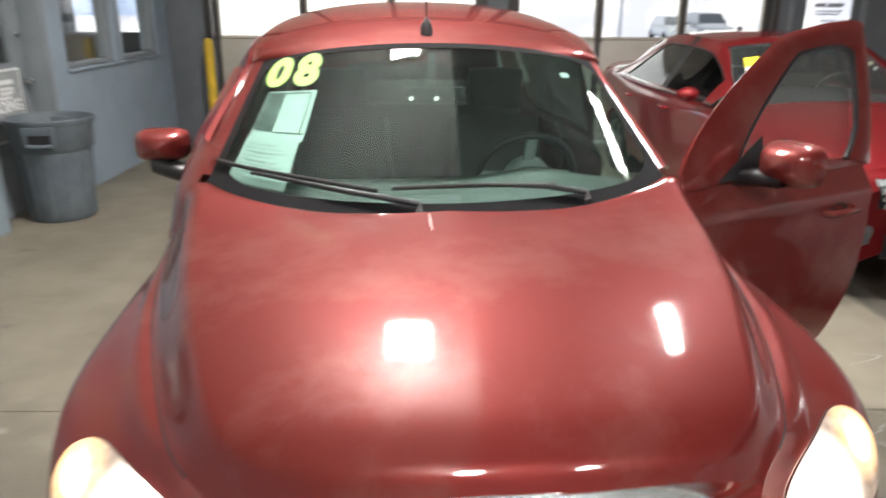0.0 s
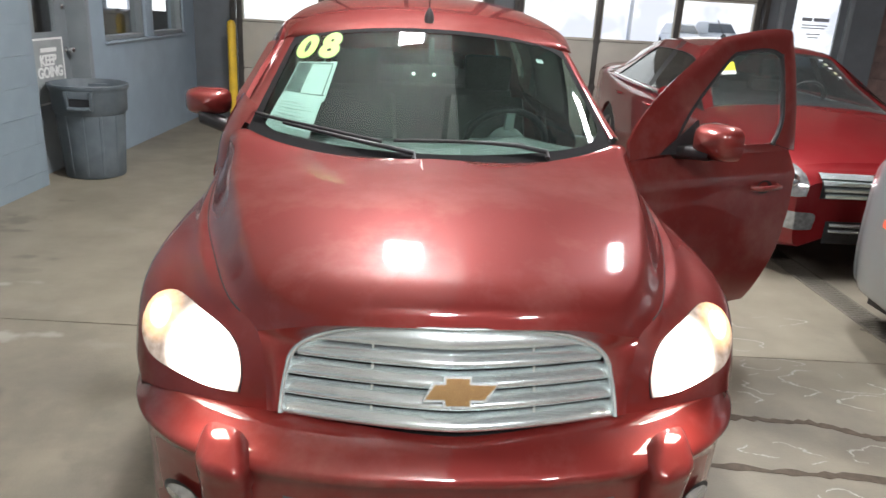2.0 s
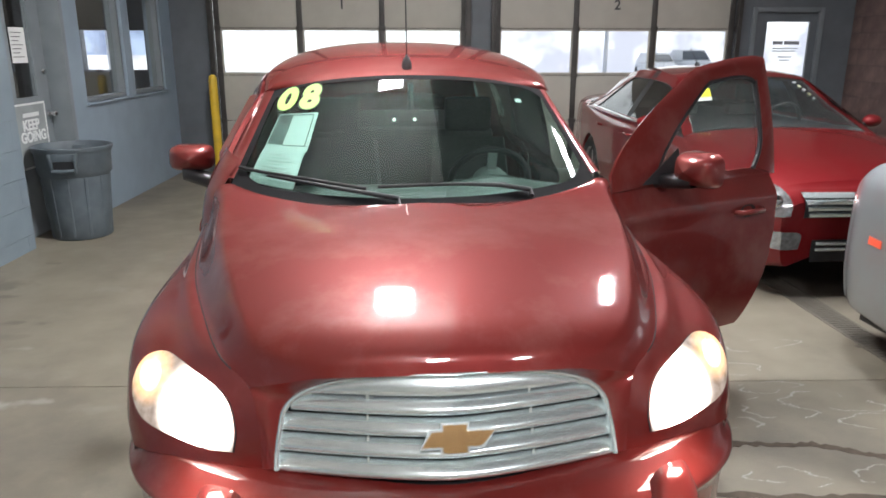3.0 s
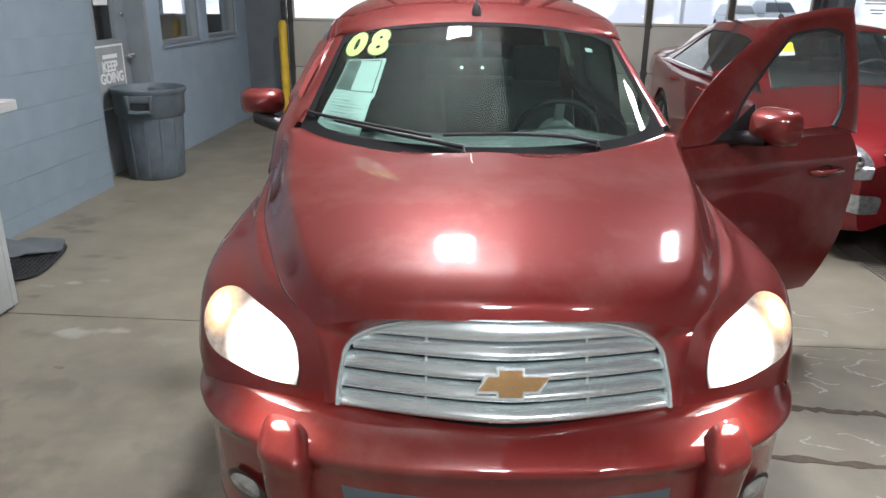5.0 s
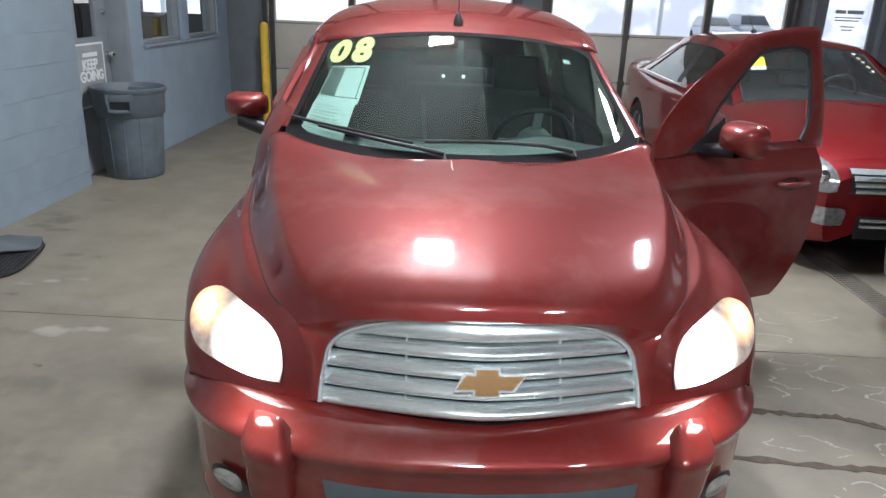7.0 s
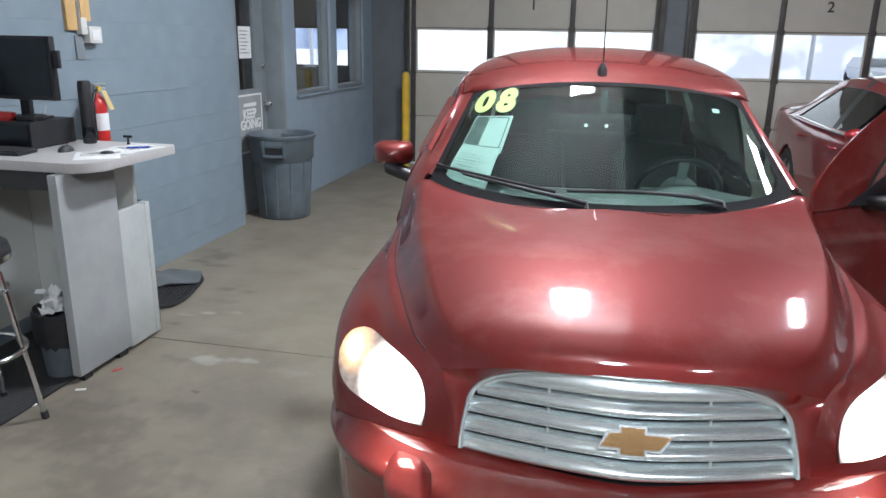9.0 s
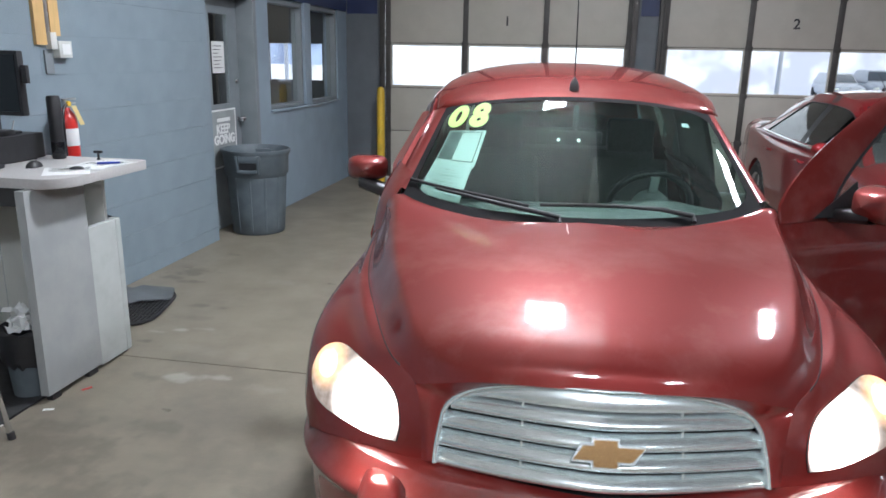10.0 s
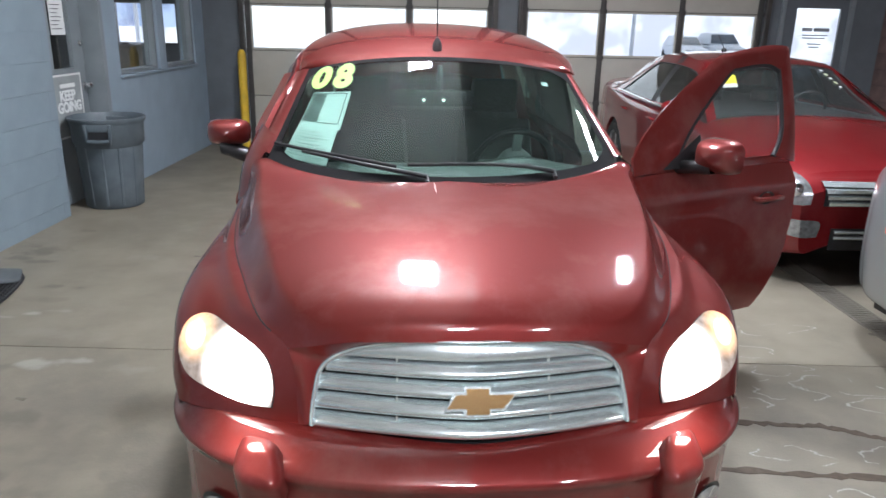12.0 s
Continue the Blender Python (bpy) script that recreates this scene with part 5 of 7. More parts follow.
                gl_rows[k][i] = (s * (0.815 + (t[0] - 0.815) * ff + 0.016 * math.sin(math.pi * ff) - 0.014), p[1], zz)
        p_ = part("window_glass", Shape().grid(gl_rows, thick=0.004), DOOR_GLASS if s > 0 else SIDE_TINT, parent, smooth=70)
        p_.visible_shadow = False
        sail = [[tuple(np.array(gl(y0 + 0.15 + 0.24 * a, 0.05 + 0.30 * b * a)) + np.array((s * 0.034, 0, 0))) for a in (0.0, 0.25, 0.5, 0.75, 1.0)] for b in (0.0, 0.5, 1.0)]
        part("mirror_sail", Shape().grid(sail, thick=0.006), BLACK, parent, "black plastic corner piece", smooth=50)
        # handle
        hx, hy, hz = s * (side_x(0.885, 2.2) + 0.004), 2.27, 0.885
        # cup behind the handle, its shade put in as near-black colour
        cup = [[(hx + s * (0.001 - 0.012 * (1 - r)), hy + 0.055 * r * math.cos(a * math.pi / 10), hz + 0.032 * r * math.sin(a * math.pi / 10)) for a in range(21)] for r in (0.02, 0.6, 1.0)]
        part("recess_shade", Shape().grid(cup), SEAM, parent, smooth=70)
        part("door_handle", Shape().tube([(hx - s * 0.005, hy - 0.085, hz), (hx + s * 0.03, hy - 0.065, hz), (hx + s * 0.036, hy, hz + 0.003), (hx + s * 0.03, hy + 0.075, hz), (hx - s * 0.004, hy + 0.095, hz)], 0.013, 10), RED, parent, "red pull handle", smooth=70)
        # inner trim
        part("door_card", Shape().grid([[(x - s * 0.075, y, z) for x, y, z in r] for r in panel(y0 + 0.02, y1 - 0.03, s, lambda y: 0.34, tail=1.0)], thick=0.02), TRIM_INSIDE, parent, "dark inner door trim", smooth=60)
        # mirror
        mx, my, mz = s * (0.975 if s > 0 else 0.965), 1.765, 1.135 if s > 0 else 1.165
        cap = []
        for k in range(13):
            f = k / 12
            ring = []
            for q in range(25):
                a = 2 * math.pi * q / 24
                ca, sa = math.cos(a), math.sin(a)
                rx = (0.110 if s > 0 else 0.096) * abs(ca) ** 0.55 * (1 if ca >= 0 else -1)
                rz = (0.076 if s > 0 else 0.058) * abs(sa) ** 0.55 * (1 if sa >= 0 else -1)
                sc = max(0.03, (1 - (1 - f) ** 2.6) ** 0.5)
                ring.append((mx + rx * sc, my - 0.075 + 0.12 * f + 0.05 * abs(rx) * sc, mz + rz * sc))
            cap.append(ring)
        mir = part("mirror_cap", Shape().grid(cap), RED, parent, "red door mirror housing", smooth=70)
        part("mirror_glass", Shape().prism([(mx + 0.092 * math.cos(a * math.pi / 8), mz + 0.055 * math.sin(a * math.pi / 8)) for a in range(16)], my + 0.04, my + 0.046), CHROME, mir, "mirror glass")
        reach, dip = (0.26, 0.035) if s > 0 else (0.20, 0.07)
        foot = [[(s * ((0.74 if s > 0 else 0.79) + reach * k / 8), my - 0.045 + 0.02 * k / 8 + yy, mz - (0.045 if s > 0 else 0.06) - dip * (1 - k / 8) + zz) for yy, zz in ((-0.03, -0.012), (-0.035, 0.012), (-0.02, 0.03), (0.05, 0.03), (0.06, 0.0), (0.05, -0.024), (-0.02, -0.026), (-0.03, -0.012))] for k in range(9)]
        part("mirror_foot", Shape().grid(foot), BLACK, mir, "black plastic mirror arm", smooth=60)

    # passenger door shut, driver door swung open about its front edge
    part("hinge_cover", Shape().grid([[(x + 0.008, y, z) for x, y, z in r] for r in panel(1.385, 1.46, -1, n=3)]), RED, car, smooth=60)
    shut = new("door")
    shut.parent = car
    front_door(-1, shut)
    hinge = Vector((0.83, 1.445, 0.0))
    open_door = new("door")
    open_door.parent = car
    open_door["label"] = "red driver door standing wide open"
    open_door.matrix_local = Matrix.Translation(hinge) @ Matrix.Rotation(radians(-DOOR_SWING), 4, "Z") @ Matrix.Translation(-hinge)
    front_door(1, open_door)
    for s in (1, -1):
        part("rear_door", Shape().grid(panel(2.475, 3.33, s, lambda y: max(0.30, arch(y, 3.56, 0.345, low=0.30))), thick=0.0), RED, car, smooth=60)
        part("quarter_panel", Shape().grid(panel(3.34, 4.40, s, lambda y: arch(y, 3.56, 0.345, low=0.27), n=36), thick=0.0), RED, car, smooth=60)
        part("rocker", Shape().grid([[(s * x, y, z) for y in (1.40, 2.4, 3.25)] for x, z in ((0.76, 0.19), (0.835, 0.20), (0.862, 0.27), (0.84, 0.31), (0.76, 0.32))]), RED, car, smooth=60)
        for y0, y1 in ((2.46, 2.56), (3.26, 3.42), (4.0, 4.36)):
            part("pillar", Shape().grid(upper(y0, y1, s, 0.0, 1.0)), RED, car, smooth=60)
        for y0, y1 in ((2.56, 3.26), (3.42, 4.0)):
            part("pillar", Shape().grid(upper(y0, y1, s, 0.0, 0.07, 2)), RED, car, smooth=60)
            part("pillar", Shape().grid(upper(y0, y1, s, 0.86, 1.0, 2)), RED, car, smooth=60)
            g_ = part("side_window", Shape().grid(upper(y0, y1, s, 0.06, 0.87), thick=0.004), SIDE_TINT, car, smooth=60)
            g_.visible_shadow = False
        part("door_handle", Shape().tube([(s * 0.872, 3.05, 0.885), (s * 0.905, 3.08, 0.885), (s * 0.905, 3.2, 0.888), (s * 0.872, 3.23, 0.885)], 0.012, 8), RED, car)
        part("tail_lamp", Shape().lathe([(0.001, 0.03), (0.04, 0.024), (0.07, 0.0)], 20, Matrix.Translation((s * 0.66, 4.425, 0.95)) @ Matrix.Rotation(-math.pi / 2, 4, "X"), cap=False), RED_LAMP, car, "round red tail lamp")
        wheel(car, s * 0.775, 0.93)
        wheel(car, s * 0.775, 3.56)
    # tail
    back = curve([(0, 0.26, 4.40), (0.15, 0.45, 4.45), (0.35, 0.62, 4.46), (0.6, 1.03, 4.42), (1, 1.40, 4.27)])
    rows = []
    for k in range(21):
        z, y = back(k / 20)
        w = (side_x(min(z, 1.04), 4.36) if z < 1.04 else 0.70 + (0.60 - 0.70) * (z - 1.04) / 0.36)
        rows.append([(w * j / 14, y - 0.10 * abs(j / 14) ** 3.5, z) for j in range(-14, 15)])
    part("tailgate", Shape().grid(rows), RED, car, smooth=60)
    rg = [[(0.5 * j / 10, 4.425 - 0.40 * (z - 1.04) - 0.03 * abs(j / 10) ** 3, z) for j in range(-10, 11)] for z in (1.06, 1.15, 1.25, 1.34)]
    part("rear_window", Shape().grid(rg, thick=0.004), SIDE_TINT, car, smooth=60)
    part("rear_bumper", Shape().grid([[(0.83 * math.sin(j * math.pi / 28), 4.47 - 0.14 * (1 - math.cos(j * math.pi / 28)) ** 1.5 + o, z) for j in range(-14, 15)] for o, z in ((-0.05, 0.24), (0.0, 0.28), (0.015, 0.42), (0.01, 0.54), (-0.05, 0.58))]), RED, car, smooth=60)

    trim = [[(0.93 * x, y - 0.05, z) for x, y, z in r] for r in rows[4:15]]
    part("tailgate_trim", Shape().grid(trim), TRIM_INSIDE, car, smooth=60)
    # under body and cabin
    part("floor_pan", Shape().box(-0.74, 0.74, 1.15, 4.30, 0.22, 0.30).box(-0.50, 0.50, 0.25, 1.2, 0.20, 0.60), BLACK, car)
    for s in (1, -1):
        part("hinge_pillar", Shape().box(s * 0.70, s * 0.835, 1.36, 1.44, 0.28, 0.98), RED, car, bevel=0.01)
    part("fire_wall", Shape().box(-0.72, 0.72, 1.20, 1.24, 0.25, 1.0), BLACK, car)
    dash = []
    for k in range(13):
        y, z = curve([(0, 1.25, 1.03), (3, 1.40, 1.045), (6, 1.62, 1.055), (8, 1.74, 1.03), (10, 1.78, 0.91), (12, 1.72, 0.70)])(k)
        dash.append([(0.70 * j / 16, y + 0.05 * (j / 16) ** 2, z + 0.035 * math.exp(-((j / 16 * 0.70 - 0.37) / 0.16) ** 2) * (1 if 4 < k < 11 else 0) - 0.02 * abs(j / 16) ** 4) for j in range(-16, 17)])
    part("dashboard", Shape().grid(dash), DASH, car, "dark grey dashboard with instrument hood", smooth=60)
    # steering wheel
    sw = Matrix.Translation((0.37, 1.86, 1.02)) @ Matrix.Rotation(radians(-62), 4, "X")
    ring = [tuple(sw @ Vector((0.185 * math.cos(a * math.pi / 18), 0.185 * math.sin(a * math.pi / 18), 0))) for a in range(37)]
    stw = part("steering_wheel", Shape().tube(ring, 0.015, 10), BLACK, car, "black steering wheel rim", smooth=80)
    hubs = Shape().lathe([(0.085, -0.05), (0.092, -0.01), (0.08, 0.02), (0.04, 0.035), (0.005, 0.038)], 24, sw)
    hubs.box(-0.18, 0.18, -0.02, 0.02, -0.02, 0.0, sw)
    hubs.box(-0.02, 0.02, -0.18, 0.0, -0.02, 0.0, sw)
    part("hub", hubs, material("grey_hub", (0.22, 0.24, 0.235), 0.5), stw, "grey airbag hub and spokes")
    part("steering_column", Shape().tube([tuple(sw @ Vector((0, 0, -0.02))), (0.37, 1.6, 0.9)], 0.04, 12), BLACK, stw)
    for s in (1, -1):
        seat = new("seat")
        seat.parent = car
        x = s * 0.37
        cush = Shape().grid([[(x + 0.25 * j / 8, y, z + 0.035 * abs(j / 8) ** 2.5 - (0.04 if abs(j) == 8 else 0)) for j in range(-8, 9)] for y, z in ((1.98, 0.45), (2.0, 0.55), (2.1, 0.58), (2.4, 0.56), (2.5, 0.54))], thick=0.05)
        part("cushion", cush, FABRIC, seat, smooth=60)
        bk = Shape().grid([[(x + (0.25 - 0.05 * f) * j / 8, 2.46 + 0.2 * f - 0.03 * abs(j / 8) ** 2, 0.52 + 0.62 * f) for j in range(-8, 9)] for f in (0, 0.2, 0.5, 0.8, 0.95, 1.0)], thick=0.1)
        part("backrest", bk, FABRIC, seat, smooth=60)
        part("head_rest", Shape().box(x - 0.13, x + 0.13, 2.62, 2.72, 1.17, 1.36), FABRIC, seat, bevel=0.03)
        part("seat_base", Shape().box(x - 0.2, x + 0.2, 2.0, 2.45, 0.30, 0.47), BLACK, seat)
    part("rear_bench", Shape().box(-0.62, 0.62, 3.25, 3.42, 0.45, 1.12).box(-0.62, 0.62, 2.85, 3.25, 0.30, 0.52), FABRIC, car, "grey fabric rear bench", bevel=0.04)
    part("headliner", Shape().grid([[(0.60 * j / 6, y, rk(y)[1] - 0.055 - 0.06 * abs(j / 6) ** 3) for j in range(-6, 7)] for y in (1.95, 2.3, 2.8, 3.4, 3.9, 4.1)]), TRIM_INSIDE, car, "dark roof lining", smooth=60)
    rv = Shape().box(-0.12, 0.12, 1.755, 1.78, 1.31, 1.365)
    mirror = part("rear_view_mirror", rv, BLACK, car, bevel=0.012)
    part("mirror_stalk", Shape().tube([(0, 1.77, 1.36), (0, 1.80, 1.475)], 0.012, 8), BLACK, mirror)
    for x in (-0.045, 0.045):
        part("map_light", Shape().lathe([(0.0075, 0), (0.006, 0.006)], 12, Matrix.Translation((x - 0.03, 1.752, 1.325)) @ Matrix.Rotation(math.pi / 2, 4, "X")), material("small_lit_lamp", (0.9, 0.9, 0.85), 0.3, emission=(1, 0.95, 0.85), strength=1.6), mirror, "small lit lamp")

    # wipers
    for pts, blade in ((((-0.08, -0.01), (-0.33, 0.05), (-0.58, 0.08)), (-0.28, -0.985)), (((0.42, -0.01), (0.31, 0.05), (0.12, 0.085)), (0.47, -0.22))):
        arm = [tuple(np.array(screen(u / 0.715, v, 0.018))) for u, v in pts]
        wp = part("wiper", Shape().tube([tuple(Vector(arm[0]) + Vector((0, -0.03, -0.02)))] + arm, [0.010, 0.009, 0.008, 0.006], 8), BLACK, car, "black wiper arm", smooth=70)
        b0, b1 = blade
        bl = []
        for k in range(13):
            u = (b0 + (b1 - b0) * k / 12)
            v = 0.058 + 0.022 * math.sin(math.pi * k / 12) + (0.045 if b0 < 0 else 0.015) * k / 12
            bl.append(tuple(screen(u, v, 0.014)))
        part("blade", Shape().tube(bl, 0.0068, 8), RUBBER, wp, "rubber wiper blade", smooth=70)
    # antenna
    an = Shape().lathe([(0.012, -0.01), (0.019, 0.004), (0.0225, 0.022), (0.021, 0.040), (0.015, 0.056), (0.008, 0.066), (0.005, 0.072)], 18, pose(-0.01, 1.905, 1.528))
    ant = part("antenna_base", an, material("grey_antenna_foot", (0.10, 0.10, 0.105), 0.4), car, "dark grey antenna foot", smooth=70)
    part("antenna_mast", Shape().tube([(-0.01, 1.905, 1.59), (-0.01, 1.95, 1.85), (-0.012, 2.02, 2.13)], [0.0035, 0.003, 0.002], 6), BLACK, ant)

    # vinyl year figures and window sheets on the glass
    def stick(ob, cu, cv, size, out):
        me = ob.data
        for v in me.vertices:
            p = screen(cu + (v.co.x + 0.03 * v.co.y) / 0.66, cv + v.co.y * 1.5 / 0.78, out + v.co.z)
            v.co = p
    for txt, cu, mat_, bold, out in (("0", -0.862, DARK_GREEN, 0.014, 0.002), ("8", -0.700, DARK_GREEN, 0.014, 0.002), ("0", -0.862, GREEN_VINYL, 0.009, 0.0035), ("8", -0.700, GREEN_VINYL, 0.009, 0.0035)):
        ob = letters("year_figure", txt, 0.165, mat_, Matrix(), car, 0.0006, shear=0.02, bold=bold, label="yellow-green vinyl year figure with dark outline" if mat_ is GREEN_VINYL else "")
        stick(ob, cu, 0.838, 0.1, out)
    def sheet(u0, u1, v0, v1, lean, mat_, out, name, label):
        g = [[screen(u0 + (u1 - u0) * j / 8 + lean * (v0 + (v1 - v0) * k / 8), v0 + (v1 - v0) * k / 8, out) for j in range(9)] for k in range(9)]
        return part(name, Shape().grid(g, thick=0.001), mat_, car, label, smooth=70)
    sheet(-0.93, -0.675, 0.03, 0.34, 0.05, SHEET, -0.007, "window_sheet", "white printed sheet inside the windshield")
    sheet(-0.925, -0.66, 0.34, 0.70, 0.05, SHEET, -0.007, "window_sheet", "white printed sheet inside the windshield")
    sheet(-0.918, -0.822, 0.39, 0.685, 0.05, material("printed_photo", (0.06, 0.08, 0.075), 0.6, vary=0.95, scale=38, dark=(0.32, 0.36, 0.34), dark_scale=24, dark_amount=0.8), -0.0055, "sheet_photo", "dark printed picture")
    for k in range(9):
        v = 0.07 + 0.028 * k
        sheet(-0.915, -0.71 - 0.03 * (k % 3), v, v + 0.004, 0.05, PRINT, -0.0055, "text_line", "")
    sheet(-0.82, -0.685, 0.675, 0.682, 0.05, INK, -0.0055, "text_line", "")
    sheet(-0.688, -0.682, 0.39, 0.68, 0.05, INK, -0.0055, "text_line", "")
    for k in range(4):
        sheet(-0.905 + 0.02 * k, -0.74 - 0.012 * k, 0.115 + 0.058 * k, 0.127 + 0.058 * k, 0.05, PRINT, -0.0052, "text_line", "")
    sheet(-0.82, -0.67, 0.385, 0.391, 0.05, INK, -0.0055, "text_line", "")
    sheet(0.74, 0.79, 0.80, 0.84, 0.0, SHEET, -0.007, "inspection_sticker", "small white label on glass")
    return car


DOOR_SWING = 66
wagon()

# ---- things along the west wall ----
CABINET = material("worn_cabinet_enamel", (0.43, 0.455, 0.44), 0.45, vary=0.06, dark=(0.3, 0.31, 0.29), dark_scale=9, dark_amount=0.35)


def trash_can():
    c = thing("trash_can", "large grey round plastic trash can with moulded handles", "trash can", pose(-3.155, 4.90, 0, 0, 0, -5))
    rings = [(0.235, 0.0), (0.248, 0.012), (0.262, 0.25), (0.275, 0.52), (0.281, 0.56), (0.300, 0.575), (0.306, 0.74), (0.318, 0.765), (0.326, 0.775), (0.326, 0.80), (0.312, 0.806), (0.300, 0.79), (0.283, 0.60), (0.262, 0.30), (0.238, 0.03)]
    part("body", Shape().lathe(rings, 56), BIN_GREY, c, smooth=50)
    for i in range(12):
        a = 2 * math.pi * (i + 0.5) / 12
        t = Matrix.Rotation(a, 4, "Z")
        rb = Shape().add([t @ Vector(p) for p in ((0.246, -0.012, 0.03), (0.246, 0.012, 0.03), (0.280, 0.012, 0.55), (0.280, -0.012, 0.55), (0.252, -0.009, 0.03), (0.252, 0.009, 0.03), (0.286, 0.009, 0.55), (0.286, -0.009, 0.55))], [(0, 1, 2, 3), (7, 6, 5, 4), (0, 4, 5, 1), (1, 5, 6, 2), (2, 6, 7, 3), (3, 7, 4, 0)])
        part("rib", rb, BIN_GREY, c)
    for a in (-75, 105):
        t = Matrix.Rotation(radians(a), 4, "Z")
        for sy in (-1, 1):
            side = Shape().add([t @ Vector(p) for p in ((0.295, sy * 0.118, 0.765), (0.295, sy * 0.082, 0.765), (0.283, sy * 0.082, 0.60), (0.283, sy * 0.100, 0.60),
                                                        (0.345, sy * 0.112, 0.765), (0.345, sy * 0.088, 0.765), (0.318, sy * 0.084, 0.60), (0.318, sy * 0.098, 0.60))],
                               [(0, 1, 2, 3), (7, 6, 5, 4), (0, 4, 5, 1), (1, 5, 6, 2), (2, 6, 7, 3), (3, 7, 4, 0)])
            part("handle_cheek", side, BIN_GREY, c, bevel=0.004)
        part("handle", Shape().tube([t @ Vector((0.325, -0.085, 0.622)), t @ Vector((0.338, 0.0, 0.618)), t @ Vector((0.325, 0.085, 0.622))], 0.019, 10), BIN_GREY, c, smooth=70)
        # black block drawn as the shaded hollow above the grip
        part("recess_shade", Shape().box(0.284, 0.308, -0.082, 0.082, 0.635, 0.70, t), BLACK, c)
        part("handle_face", Shape().box(0.284, 0.318, -0.082, 0.082, 0.701, 0.765, t), BIN_GREY, c, bevel=0.006)
    part("rim_mark", Shape().box(0.293, 0.299, -0.03, 0.03, 0.69, 0.72, Matrix.Rotation(radians(-25), 4, "Z")), BLACK, c, "small dark moulded mark")
    return c


trash_can()


def counter():
    c = thing("counter", "pale laminate standing counter with rounded corner and panel leg", "counter")
    out = [(-3.325, 2.03), (-3.325, 1.30)]
    for k in range(9):
        a = -math.pi / 2 + math.pi / 2 * k / 8
        out.append((-2.45 - 0.14 + 0.14 * math.cos(a), 1.30 + 0.14 + 0.14 * math.sin(a)))
    for k in range(5):
        a = math.pi / 2 * k / 4
        out.append((-2.45 - 0.04 + 0.04 * math.cos(a), 1.99 + 0.04 * math.sin(a)))
    part("worktop", Shape().prism(out, 1.052, 1.10, "z"), LAMINATE, c, "pale grey laminate worktop", bevel=0.004)
    part("leg_panel", Shape().box(-2.635, -2.588, 1.24, 1.655, 0.035, 1.051), PANEL_WHITE, c, "white panel leg with worn foot", bevel=0.003)
    part("foot", Shape().box(-2.63, -2.595, 1.27, 1.33, 0.0, 0.035), BLACK, c)
    part("foot", Shape().box(-2.63, -2.595, 1.55, 1.62, 0.0, 0.035), BLACK, c)
    # white on these two panels also carries low light reaching under the worktop
    part("back_panel", Shape().box(-3.317, -2.636, 1.86, 1.885, 0.10, 1.051), WHITE, c, "white modesty panel")
    part("wall_panel", Shape().box(-3.337, -3.318, 0.10, 1.858, 0.10, 1.051), WHITE, c, "pale panel against the wall")
    part("apron", Shape().box(-3.325, -2.64, 1.36, 1.39, 0.95, 1.051), BLACK, c)


counter()


def cabinet_simple():
    c = thing("white_cabinet", "white enamel cabinet standing behind the counter", "cabinet")
    part("body", Shape().box(-3.05, -2.592, 1.889, 1.93, 0.02, 0.79), CABINET, c, bevel=0.006)
    part("side_skin", Shape().box(-2.632, -2.594, 1.66, 1.888, 0.02, 0.785), CABINET, c, bevel=0.003)
    part("vent", Shape().box(-2.86, -2.64, 1.895, 1.925, 0.791, 0.797), BLACK, c, "dark vent slot on top")
    part("plinth", Shape().box(-3.03, -2.62, 1.895, 1.925, 0.0, 0.02), BLACK, c)


cabinet_simple()


def stool():
    s = thing("stool", "round black vinyl stool on chrome legs", "stool", pose(-2.74, 0.80, 0))
    part("seat", Shape().lathe([(0.18, 0.745), (0.195, 0.755), (0.20, 0.79), (0.19, 0.825), (0.15, 0.838), (0.02, 0.84)], 36), BLACK, s, "black vinyl cushion", smooth=60)
    part("seat_band", Shape().lathe([(0.197, 0.76), (0.2025, 0.762), (0.2025, 0.782), (0.197, 0.784)], 36, cap=False), CHROME, s, "chrome seat band", smooth=60)
    for k in range(4):
        a = math.pi / 4 + k * math.pi / 2 - 0.35
        pts = [(0.12 * math.cos(a), 0.12 * math.sin(a), 0.745), (0.15 * math.cos(a), 0.15 * math.sin(a), 0.70), (0.19 * math.cos(a), 0.19 * math.sin(a), 0.40), (0.245 * math.cos(a), 0.245 * math.sin(a), 0.02)]
        leg = part("leg", Shape().tube(pts, 0.0125, 10), CHROME, s, smooth=70)
        part("rubber_foot", Shape().tube([(0.243 * math.cos(a), 0.243 * math.sin(a), 0.035), (0.248 * math.cos(a), 0.248 * math.sin(a), 0.0)], 0.016, 10), RUBBER, leg)
    for z, r in ((0.345, 0.205), (0.62, 0.165)):
        ring = [(r * math.cos(a * math.pi / 18), r * math.sin(a * math.pi / 18), z) for a in range(37)]
        part("foot_ring", Shape().tube(ring, 0.011, 8), CHROME, s, smooth=70)


stool()


